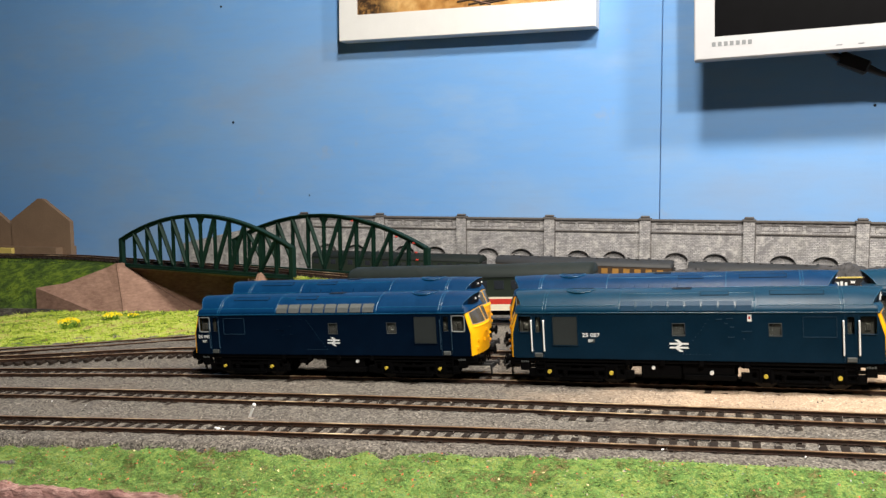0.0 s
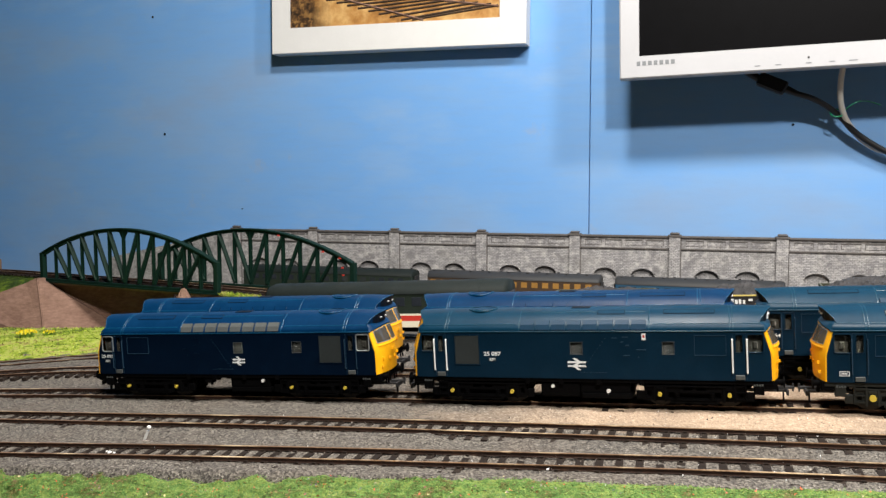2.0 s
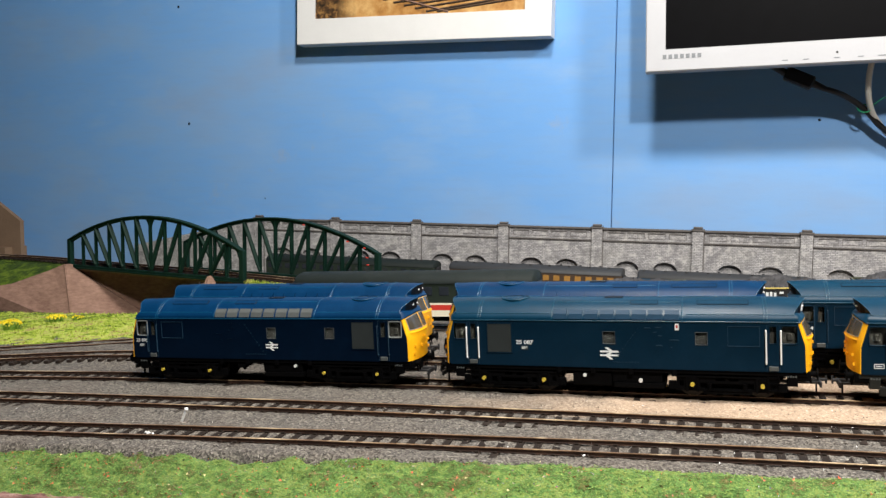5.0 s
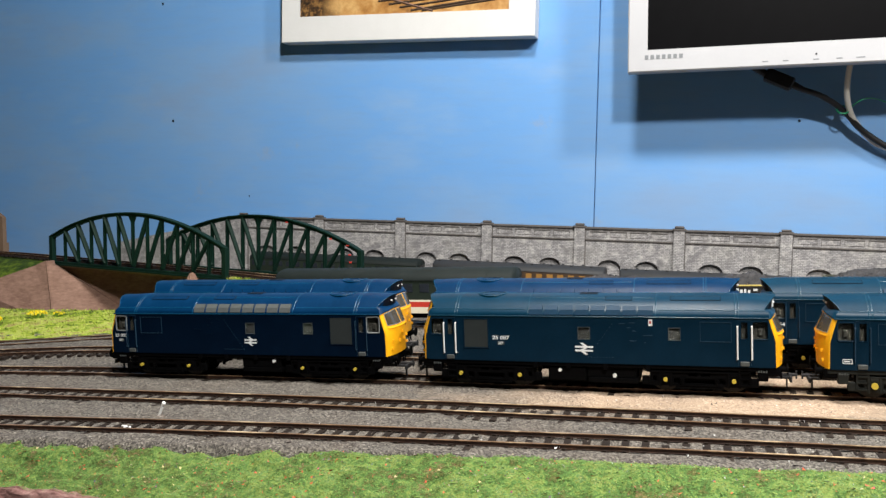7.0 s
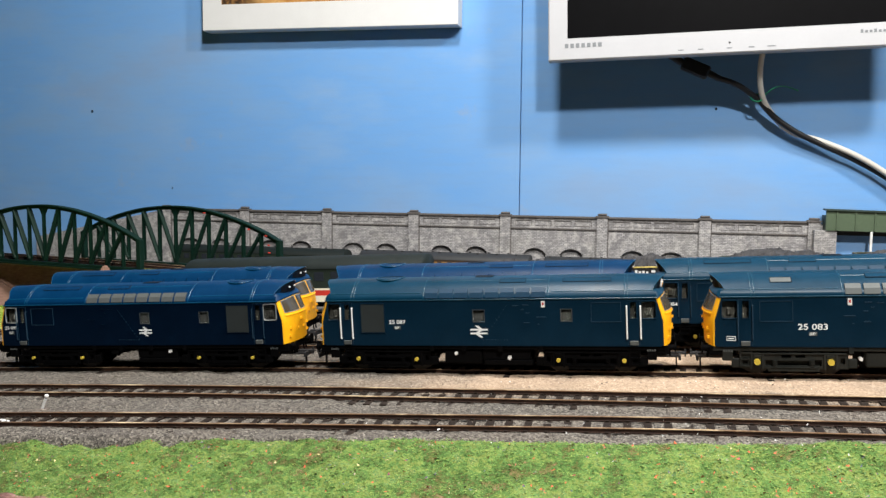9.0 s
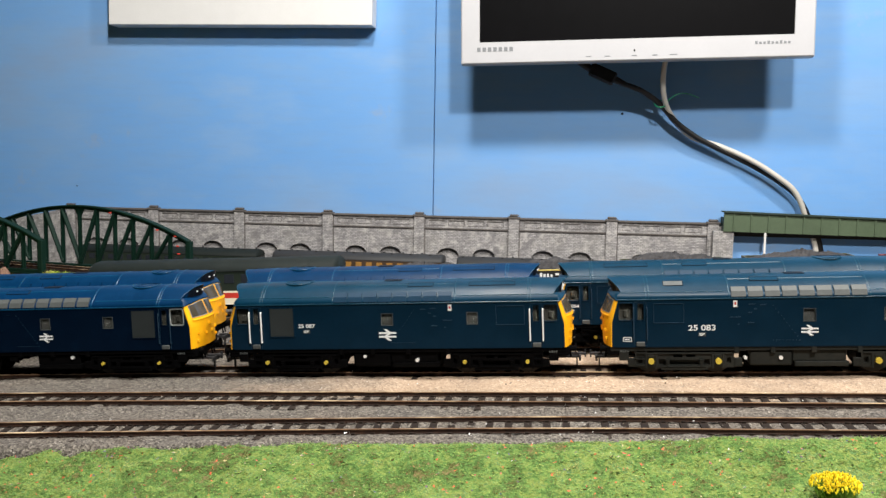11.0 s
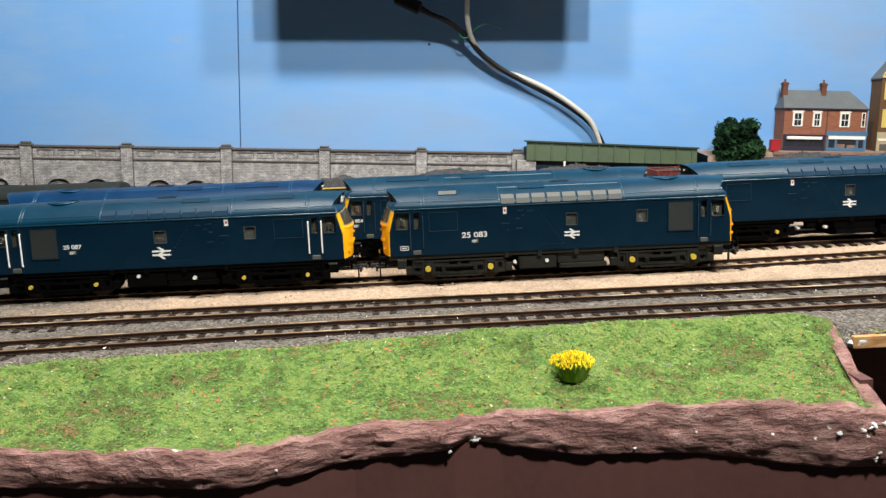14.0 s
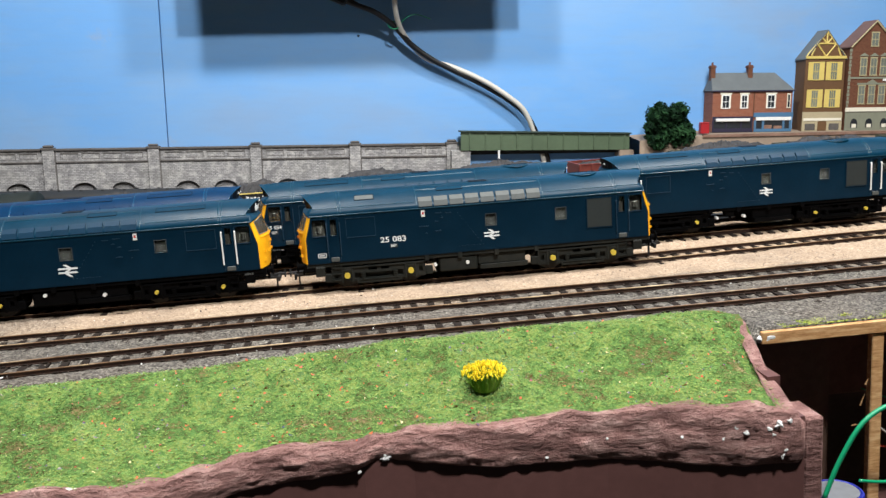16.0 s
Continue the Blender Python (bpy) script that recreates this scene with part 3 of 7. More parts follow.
def build_ground():
    xs = np.concatenate([np.arange(-1.75, -0.55, 0.0125), np.arange(-0.55, 0.62, 0.0028), np.arange(0.62, 1.60, 0.0125)])
    verts, faces, rows = [], [], 230
    for x in xs:
        front = 0.3235 if x > 0.275 else LINE_A(x) - 0.034
        for k in range(rows):
            y = front + (1.132 - front) * (k / (rows - 1)) ** 1.6
            skirt = -0.006 if k == 0 else 0.0
            dip = skirt - 0.009 * smoothstep((LINE_A(x) - 0.020 - y) / 0.008) if x < 0.28 else skirt
            verts.append((x, y, ground_z(x, y) + dip + 0.0005 * noise.noise((x * 45, y * 45, 0)) + 0.0006 * noise.noise((x * 190, y * 190, 4)) + 0.0008 * noise.noise((x * 70, y * 90, 9)) + 0.0014 + (bed(x, y) if y < 0.5 else 0)))
    n = len(xs)
    for i in range(n - 1):
        for k in range(rows - 1):
            a = i * rows + k
            faces.append((a, a + rows, a + rows + 1, a + 1))
    return raw_mesh("ground", verts, faces, "ballast", "structure", "grey stone ballast with a sandy strip between the tracks", "ground", smooth=True)


build_ground()
slab("baseboard", -1.75, 1.6, 0.60, 1.131, -0.30, -0.064, "wood", "plywood underside carrying the rear of the layout", "baseboard")


def chip_cloud(name, count, place, material, label, lo=0.25, hi=0.62):
    """Loose little stones: uneven tetrahedra."""
    verts, faces = [], []
    rng = np.random.default_rng(11)
    for _ in range(count):
        p = place(rng)
        s = rng.uniform(lo, hi) * MM
        k = len(verts)
        q = rng.normal(size=(4, 3)) * s * 0.55
        verts += [tuple(np.array(p) + v + (0, 0, s * 0.15)) for v in q]
        faces += [(k, k + 1, k + 2), (k, k + 3, k + 1), (k + 1, k + 3, k + 2), (k, k + 2, k + 3)]
    return raw_mesh(name, verts, faces, material, "stuff", label, "ballast")


def near_track_place(rng):
    x = rng.uniform(-0.52, 0.55)
    y = rng.uniform(LINE_A(x) - 0.026, LINE_L(x) - 0.012)
    return x, y, ground_z(x, y) + 0.0014


chip_cloud("loose_ballast", 6000, near_track_place, "chips", "scattered grey and white ballast chips between the tracks")


def speck_place(rng):
    x, y, z = near_track_place(rng)
    x = x if rng.uniform() < 0.5 else rng.normal(0.06, 0.05)
    return x, y, ground_z(x, y) + 0.0022


chip_cloud("white_specks", 220, speck_place, "white", "sparse white plaster specks spilt over the ballast", 0.25, 0.6)


# ---------------------------------------------------------------- tracks
def rail_mesh(line, x0, x1, offset, w, step=0.0125, profile=None):
    bm = B()
    rows = []
    profile = profile or [(-0.8, 3.0), (0.8, 3.0), (0.8, 3.3), (0.26, 3.5), (0.26, 4.2), (0.48, 4.4), (0.48, 5.0), (-0.48, 5.0), (-0.48, 4.4), (-0.26, 4.2), (-0.26, 3.5), (-0.8, 3.3)]
    x = x0
    while x <= x1 + 1e-9:
        d = (line(x + 0.002) - line(x - 0.002)) / 0.004
        n = Vector((-d, 1, 0)).normalized()
        c = Vector((x * 1000, line(x) * 1000, w(x) if callable(w) else w)) + n * offset
        rows.append([c + n * a + Vector((0, 0, z)) for a, z in profile])
        x += step
    skin(bm, rows, True)
    return bm


SLEEPER = None


def sleeper_data():
    global SLEEPER
    if SLEEPER is None:
        bm = B()
        bx(bm, -1.65, 1.65, -15.5, 15.5, 0.9, 2.95)
        for s in (-1, 1):
            for o in (-1.5, 1.5):
                bx(bm, -0.8, 0.8, s * 8.25 + o - 0.5, s * 8.25 + o + 0.5, 2.95, 3.7)
        SLEEPER = bpy.data.meshes.new("sleeper")
        bm.to_mesh(SLEEPER)
        bm.free()
        SLEEPER.transform(Matrix.Scale(MM, 4))
        SLEEPER.materials.append(M["sleeper"])
    return SLEEPER


def track(line, x0, x1, w, near, label, frame_m):
    """A track in its own frame: two rails, a bright head on each, sleepers singly where they lie near."""
    t = thing("railway_track", frame_m, label, "track", "model railway tracks")
    for s in (-8.25, 8.25):
        r = part("rail", rail_mesh(line, x0, x1, s, w), "rail", t)
        part("railhead", rail_mesh(line, x0, x1, s, w, 0.0125, [(-0.56, 4.8), (0.56, 4.8), (0.56, 5.06), (-0.56, 5.06)]), "railhead", r, "worn rail head with pale glints in its colour")
    far = B()
    x, k = x0, 0
    rng = random.Random(int(abs(x0) * 1000) + int(line(0) * 1000))
    while x < x1:
        d = (line(x + 0.002) - line(x - 0.002)) / 0.004
        wz = w(x) if callable(w) else w
        m = pose(x, line(x), wz * MM, 0, 0, math.degrees(math.atan(d)) + rng.uniform(-0.8, 0.8))
        if near and near[0] < x < near[1]:
            o = new("sleeper", sleeper_data())
            o.parent, o.matrix_basis = t, m
        else:
            bx(far, -1.65, 1.65, -15.5, 15.5, 0.9, 2.95, 0, Matrix.Translation((x * 1000, line(x) * 1000, wz)) @ Matrix.Rotation(math.atan(d), 4, "Z"))
        x += 0.0084
    if far.verts:
        tagged(part("sleeper", far, "sleeper", t), "", "", "", "stuff")
    else:
        far.free()
    return t


track(LINE_A, -0.75, 0.85, 0.0, (-0.45, 0.45), "front running line of brown rails on dark sleepers", L)
track(LINE_B, -0.80, 0.85, 0.0, (-0.45, 0.50), "second running line of brown rails beside a sandy strip", L)
track(LINE_L, -0.85, 0.90, 0.0, (-0.55, 0.60), "siding of brown rails under the front row of locomotives", L)
track(LINE_C, -0.85, 0.90, 2.4, (-0.55, -0.35), "siding of brown rails under the second row of locomotives", L)
track(LINE_D, -0.10, 0.90, 2.4, None, "siding of brown rails under the coal wagons", L)
track(LINE_E, -0.80, 0.20, 1.5, (-0.58, -0.33), "diverging siding of brown rails at the foot of the grass", L)
track(lambda x: 1.092, -1.0, 0.6, REAR * 1000, None, "rear main line under the coaches", Matrix.Identity(4))

# a small white point lever and spilt plaster beside the front line
lever = thing("point_lever", L @ pose(-0.2345, 0.3690, 0.0028), "tiny white painted point lever beside the front track", "lever")
part("base", bx(B(), -2.2, 1.8, -2, 2, -1.2, 0.8, 0.3), "chips", lever)
part("arm", rod(B(), (-1.5, 0, 0.5), (1.0, 0, 5.6), 0.7, 8), "white", lever)
kb = B()
bmesh.ops.create_icosphere(kb, subdivisions=2, radius=1.1, matrix=Matrix.Translation((1.8, 0, 7.2)))
part("knob", kb, "white", lever, "round white knob", True)
for px_, py_, s in ((-0.2405, 0.3480, 1.3), (-0.2375, 0.3475, 0.9), (-0.243, 0.349, 0.8)):
    lump = B()
    bmesh.ops.create_icosphere(lump, subdivisions=2, radius=s)
    for v in lump.verts:
        v.co *= 0.8 + 0.4 * noise.noise(v.co * 1.3 + Vector((px_ * 900, 0, 0)))
        v.co.z *= 0.7
    tagged(part("plaster_lump", lump, "white", None, "", True, L @ pose(px_, py_, 0.0032)), "small lump of white plaster on the ballast", "plaster", "plaster lumps")


# ---------------------------------------------------------------- the grass bank, rock edge and fascia
ROCKFOOT = smooth_line([(-0.9, -24), (-0.5, -24), (0.066, -22.6), (0.104, -22.0), (0.123, -19.5), (0.162, -25.9), (0.20, -28), (0.245, -33), (0.285, -34)])


def bank_w(x, t):
    w = 0.6 - 11.2 * smoothstep(t) + 1.5 * math.sin(min(t / 0.4, 1) * math.pi) * noise.noise((x * 14, 0, 20)) * (t < 0.4) + (1.6 * noise.noise((x * 28, t * 2.2, 3)) + 1.5 * noise.noise((x * 75, t * 6, 8)) + 0.9 * noise.noise((x * 190, t * 14, 5))) * min(1, 6 * t) * 1.15
    w += (2.0 * smoothstep((x + 0.2) / 0.15) + 2.8 * smoothstep((x - 0.05) / 0.12)) * smoothstep(t / 0.07) * (1 - smoothstep((t - 0.10) / 0.36))
    return w - 4.0 * smoothstep((x - 0.262) / 0.02) * t


def bank_point(x, t):
    yb, ye = LINE_A(x) - 0.0158, EDGE(x)
    yb += 0.0022 * noise.noise((x * 40, 0, 1)) + 0.0012 * noise.noise((x * 130, 0, 4))
    if x > 0.255:
        yb -= 0.008 * smoothstep((x - 0.272) / 0.0105)
    xe = x - 0.0085 * t * smoothstep((x - 0.24) / 0.0425)
    return xe * 1000, (yb + (ye - yb) * t) * 1000, bank_w(x, t)


bank_x = [(-0.80 + 0.002 * i) for i in range(542)]
bank_x = [x for x in bank_x if x < 0.2825] + [0.2825]
bm = B()
skin(bm, [[bank_point(x, k / 44) for k in range(45)] for x in bank_x])
bank = tagged(part("grass_bank", bm, "turf_base", None, "", True, L), "sloping bank of mixed green scatter grass above the brown rock edge", "grass bank", "", "structure")


def fluffed(p, rng):
    """The bank's own slope at a point (metres, bank frame), ruffled a little."""
    x = min(p[0], 0.276)
    yb, ye = LINE_A(x) - 0.0158, EDGE(x)
    t = min(max((p[1] - yb) / (ye - yb), 0.02), 0.95)
    dx = (bank_w(x + 0.002, t) - bank_w(x - 0.002, t)) / 4.0
    dt = (bank_w(x, t + 0.04) - bank_w(x, t - 0.02)) / (0.06 * (ye - yb) * 1000)
    v = np.array((-dx, -dt, 1.0)) + rng.normal(size=3) * (0.34, 0.34, 0.1)
    return tuple(v / np.linalg.norm(v))


def grass_blades(name, count, place, material, label, lo=0.8, hi=2.0, width=0.5, parent=None, matrix=None, nap=None, lie=1.0):
    rng = np.random.default_rng(5)
    verts, faces, naps = [], [], []
    for _ in range(count):
        p = np.array(place(rng)) * MM
        h, a, lean = rng.uniform(lo, hi) * MM, rng.uniform(0, 2 * math.pi), rng.uniform(0.1, 1.3) * lie
        side = np.array((math.cos(a), math.sin(a), 0)) * width * MM * rng.uniform(0.5, 1.2)
        b = rng.uniform(0, 2 * math.pi)
        tip = p + np.array((math.cos(b) * lean * h, math.sin(b) * lean * h, h))
        k = len(verts)
        if nap and np.dot(np.cross(2 * side, tip - p), nap) < 0:
            side = -side
        verts += [tuple(p - side), tuple(p + side), tuple(tip)]
        faces.append((k, k + 1, k + 2))
        if nap:
            naps += [fluffed(p, rng)] * 3
    return raw_mesh(name, verts, faces, material, "stuff", label, "grass", parent, matrix, nap=naps)


def bank_place(rng):
    x = rng.uniform(-0.62, 0.2790)
    t = rng.uniform(-0.03, 1.0) ** 1
    if t > 0.88 and rng.uniform() < min(0.88, (t - 0.88) / 0.12 * (0.75 + 0.9 * noise.noise((x * 60, 0, 2)))):
        t = rng.uniform(0, 0.88)
    p = bank_point(x, max(t, 0))
    return p[0], p[1] + (2.0 if t < 0 else 0), p[2] + (0.25 if t > 0.85 else 0.0)


def scatter_flecks(name, count, place, material, label, lo, hi):
    """Foam scatter: tiny uneven crumbs pressed into the ground."""
    rng = np.random.default_rng(23)
    verts, faces, naps = [], [], []
    for _ in range(count):
        p = np.array(place(rng)) * MM
        q = rng.normal(size=(4, 3)) * (1, 1, 0.3) * rng.uniform(lo, hi) * MM * 0.6 + p + (0, 0, 0.0003)
        k = len(verts)
        verts += [tuple(v) for v in q]
        naps += [fluffed(p, rng)] * 4
        out = np.dot(np.cross(q[1] - q[0], q[2] - q[0]), q[3] - q[0]) < 0
        faces += [(k, k + 1, k + 2), (k, k + 3, k + 1), (k + 1, k + 3, k + 2), (k, k + 2, k + 3)] if out else [(k, k + 2, k + 1), (k, k + 1, k + 3), (k + 1, k + 2, k + 3), (k, k + 3, k + 2)]
    return raw_mesh(name, verts, faces, material, "stuff", label, "grass", None, L, nap=naps)


scatter_flecks("scatter_crumbs", 60000, bank_place, "turf", "crumbs of green, olive and brown foam scatter on the front bank", 0.28, 0.7)
grass_blades("scatter_grass", 110000, bank_place, "turf", "short mixed green and yellow scatter grass on the front bank", 0.25, 0.9, 0.17, matrix=L, nap=(0.0, -0.3, 0.954), lie=3.6)
grass_blades("scatter_flecks", 2400, bank_place, "flecks", "sparse red, blue and buff flecks in the front grass", 0.4, 0.9, 0.8, matrix=L, nap=(0.0, -0.3, 0.954), lie=1.5)

rock_rows = []
for x in bank_x:
    e, foot = EDGE(x), ROCKFOOT(x)
    top = bank_w(x, 1.0)
    row = []
    for k in range(31):
        f = k / 30
        w = top + (foot - top) * max(0, (f - 0.12) / 0.76) if f < 0.88 else foot - (f - 0.88) * 3
        bulge = -3.2 * math.sin(min(f / 0.88, 1) * math.pi * 0.86) if f < 0.88 else -1.7 + (f - 0.88) / 0.12 * 7
        q = Vector((x * 1000, e * 1000, w))
        n1 = noise.noise((x * 90, w * 0.09, 2)) * 1.1 + noise.noise((x * 50 + 3, w * 0.16, 5)) * 0.9 + noise.noise((x * 210, w * 0.32, 9)) * 0.8 + noise.noise((x * 420, w * 0.7, 4)) * 0.5 + abs(noise.noise((x * 90 + w * 0.12, w * 0.5, 11))) * -0.35
        if k == 0:
            row.append(((x - 0.0085 * smoothstep((x - 0.24) / 0.0425)) * 1000, e * 1000 + 2.0, bank_w(x, 0.96) + 0.1))
            continue
        row.append(((x - 0.0085 * smoothstep((x - 0.24) / 0.0425)) * 1000, e * 1000 + bulge + n1 * min(1, f * 5), w + 0.8 * noise.noise((x * 70, f * 3, 7)) * min(1, f * 4)))
    rock_rows.append(row)
bm = B()
skin(bm, [[Vector(bank_point(x, t0 + (1.0 - t0) * k / 8)) + Vector((0, 0, (-0.6, 0.2, 0.3, 0.3, 0.3, 0.3, 0.3, 0.2, 0.0)[k])) for k in range(9)] for x in bank_x
          for t0 in (max(0.0, min(0.985, 0.985 + 0.11 * noise.noise((x * 24, 0, 6)) + 0.08 * noise.noise((x * 95, 0, 3)) - 0.95 * smoothstep((x - 0.2745) / 0.005))),)])
skin(bm, rock_rows)
bx(bm, 268.5, 276.8, 276.6, 288, -33.5, -17, 1.8)
tagged(part("rock_edge", bm, "rock", None, "", True, L), "brown painted plaster rock with white chips along the layout front", "rock", "", "structure")
bm = B()
skin(bm, [[(x * 1000, EDGE(x) * 1000 + 0.3, -17), (x * 1000, EDGE(x) * 1000 + 0.3, -420), (x * 1000, EDGE(x) * 1000 + 10, -420), (x * 1000, EDGE(x) * 1000 + 10, -17)] for x in [-1.3 + 1.5773 * k / 90 for k in range(91)]], True)
bmesh.ops.recalc_face_normals(bm, faces=bm.faces)
tagged(part("fascia", bm, "fascia", None, "", False, L), "smooth dark brown painted fascia board under the rocks", "fascia", "", "structure")
tagged(part("fascia_post", bx(B(), 277.5, 285.4, 280.5, 297, -420, -18.2, 1.0), "rock", None, "", False, L), "brown painted end post of the fascia", "post", "", "structure")
tagged(part("bank_end", bx(B(), 274, 279, 300, 600, -420, -9), "fascia", None, "", False, L), "dark brown end panel beneath the bank", "panel", "", "structure")
tagged(part("bank_core", bx(B(), -900, 276, 296, 330, -60, -12), "fascia", None, "", False, L), "brown filler beneath the grass bank", "panel", "", "structure")

# the open, unclad end of the baseboard
tagged(part("board_edge", bx(B(), 283, 1500, 321.5, 480, -3.8, 1.4, 0.3), "wood", None, "", False, L), "raw plywood edge of the baseboard, white plaster at its tip", "baseboard", "", "structure")
tip = B()
bmesh.ops.create_icosphere(tip, subdivisions=3, radius=2.9, matrix=Matrix.Translation((285.2, 323.2, -1.6)) @ Matrix.Diagonal((1.2, 0.7, 0.8, 1)))
for v in tip.verts:
    v.co += (v.co - Vector((285.2, 323.6, -2.0))) * 0.45 * noise.noise(v.co * 0.45)
tagged(part("plaster_daub", tip, "white", None, "", False, L), "daub of white plaster on the board's corner", "plaster")
tagged(part("support_post", bx(B(), 331.6, 336.8, 322.6, 326.2, -420, -4.0, 0.4), "wood", None, "", False, L), "upright sawn wooden support under the baseboard", "post", "", "structure")
# The cavity's shade is put into the batten's brown and an added screen board.
tagged(part("cross_batten", bx(B(), 354, 700, 398, 414, -62, -30, 0.8), "pitch", None, "", False, L), "cross batten under the board, browned for its shade", "batten", "", "structure")
tagged(part("cavity_panel", bx(B(), 280, 1500, 470, 478, -420, -4.7), "pitch", None, "", False, L), "dark back panel of the space under the board", "panel", "", "structure")
tagged(part("cavity_screen", bx(B(), 280, 331, 352, 358, -420, -4.7), "pitch", None, "", False, L), "added brown board closing the dark space by the post", "panel", "", "structure")
shelf = tagged(part("wiring_shelf", bx(B(), 289.2, 700, 294, 396, -118, -110), "fascia", None, "", False, L), "dark shelf that carries the wiring", "shelf", "", "structure")
screw = thing("wood_screw", L @ pose(0.383, 0.397, -0.036, 0, 0, 0), "dark screw driven into the cross batten", "screw")
part("shank", rod(B(), (0, 1, 0), (8, -9, -14), 1.1, 8), "black", screw)
part("head", rod(B(), (-0.9, 2, 1.6), (0.3, 0.4, -0.6), 2.4, 10), "black", screw)
can = thing("capacitor", L @ pose(0.3065, 0.3050, -0.1145), "blue sleeved capacitor with a silver top under the board", "capacitor")
part("sleeve", rod(B(), (0, 0, 0), (0, 0, 52), 9.5, 28), "can_blue", can, "", False)
part("top", rod(B(), (0, 0, 52), (0, 0, 52.6), 8.2, 28), "alu", can, "silver metal top")
rim = B()
tube(rim, [(9.3 * math.cos(a * math.pi / 6), 9.3 * math.sin(a * math.pi / 6), 52) for a in range(13)], 0.7, 6)
part("rim", rim, "can_blue", can)


def wire(points, r, material, label):
    bm = tube(B(), points, r, 8)
    tagged(part("wire", bm, material, None, "", True, L), label, "wire", "loose wires")


wire([(296, 297, -60), (303, 298, -45), (313, 299, -31), (326, 300, -25.5), (337, 301, -30), (345, 306, -47), (350, 330, -112)], 0.95, "green_wire", "looping green insulated wire under the baseboard")
wire([(316, 305, -59), (330, 308, -62.5), (346, 312, -63), (362, 318, -60), (380, 330, -66)], 0.7, "green_wire", "green insulated wire running beside the capacitor")
wire([(338, 326, -47), (346, 327, -53), (356, 328, -55), (370, 330, -62), (385, 335, -80)], 0.4, "cable_white", "thin pale grey wire under the baseboard")
wire([(338, 330, -57), (350, 331, -60), (366, 332, -62), (385, 335, -58)], 0.45, "red_wire", "thin red wire under the baseboard")
wire([(330, 306, -66), (342, 306, -67), (356, 310, -64), (380, 316, -66)], 0.5, "yellow_wire", "thin yellow wire under the baseboard")
wire([(342, 345, -37), (355, 346, -43), (370, 348, -47), (390, 352, -62)], 0.4, "green_wire", "thin green wire hanging under the baseboard")


def strip_place(rng):
    x = rng.uniform(292, 900)
    return x, 322.5 + rng.uniform(0, 1) * (8 + 3 * noise.noise((x * 0.05, 0, 0)) + (x - 292) * 0.03), 2.4


grass_blades("edge_grass", 26000, strip_place, "lime", "strip of lime green grass along the board's edge", 0.2, 0.7, 0.3, matrix=L, lie=2.5)


def flower_clump(x, y, w, r, h, heads, label, m=L, size=1.0):
    t = thing("flower_clump", m @ pose(x, y, w), label, "flower clump", "yellow flower clumps")
    rng = random.Random(int(x * 9999))
    st, pe = B(), B()
    for _ in range(max(200, int(heads * 1.2))):
        a, q = rng.uniform(0, 6.283), math.sqrt(rng.random())
        base = (math.cos(a) * q * r * 0.55, math.sin(a) * q * r * 0.55, -0.4)
        k = rng.uniform(0.75, 1.05)
        top = (math.cos(a) * q * r * k, math.sin(a) * q * r * k, h * (1 - 0.35 * q * q) * rng.uniform(0.7, 1.0))
        rod(st, base, top, 0.26, 3, 0.12)
    for _ in range(heads):
        a, q = rng.uniform(0, 6.283), math.sqrt(rng.random())
        c = Vector((math.cos(a) * q * r * 1.05, math.sin(a) * q * r * 1.05, h * (1 - 0.26 * q * q) * rng.uniform(0.88, 1.12)))
        bmesh.ops.create_icosphere(pe, subdivisions=1, radius=rng.uniform(0.22, 0.44) * size, matrix=Matrix.Translation(c) @ Matrix.Rotation(rng.uniform(-0.5, 0.5), 4, "X") @ Matrix.Rotation(rng.uniform(-0.5, 0.5), 4, "Y") @ Matrix.Diagonal((0.8, 0.8, 2.0, 1)))
    part("stem", st, "stem", t, "thin green stems")
    part("flower", pe, "petal", t, "bright yellow flower heads")


flower_clump(0.1675, 0.3130, -0.0065, 8.2, 9.0, 480, "clump of bright yellow flowers on green stems in the grass")

# bare plaster showing where the brown paint has chipped off the rock
rng = random.Random(31)
for cx, cw, size in ((127, -18, 1.9), (118, -21, 0.7), (246, -21.5, 0.9), (254, -19.5, 1.0), (262, -18.8, 1.3), (266, -17.6, 1.5), (270, -17.0, 1.0), (264, -21.4, 0.9), (269, -22.6, 0.8), (251, -17.6, 0.8), (268, -27.0, 0.7), (267, -29.5, 0.9), (206, -19.2, 0.6), (184, -24.6, 0.7), (232, -20.4, 0.6), (60, -18.5, 0.6)):
    chip = B()
    bmesh.ops.create_icosphere(chip, subdivisions=3, radius=size)
    for v in chip.verts:
        v.co *= 0.75 + 1.2 * noise.noise(v.co * 0.9 + Vector((cx, cw, 0)))
        v.co.y *= 0.45
    row = rock_rows[min(range(len(bank_x)), key=lambda i: abs(bank_x[i] * 1000 - cx))]
    face_y = min(row[3:27], key=lambda p: abs(p[2] - cw))[1]
    tagged(part("plaster_chip", chip, "white", None, "", True, L @ pose(cx * MM, (face_y - 0.25) * MM, cw * MM)), "bare white plaster chip on the brown rock", "plaster", "plaster chips")

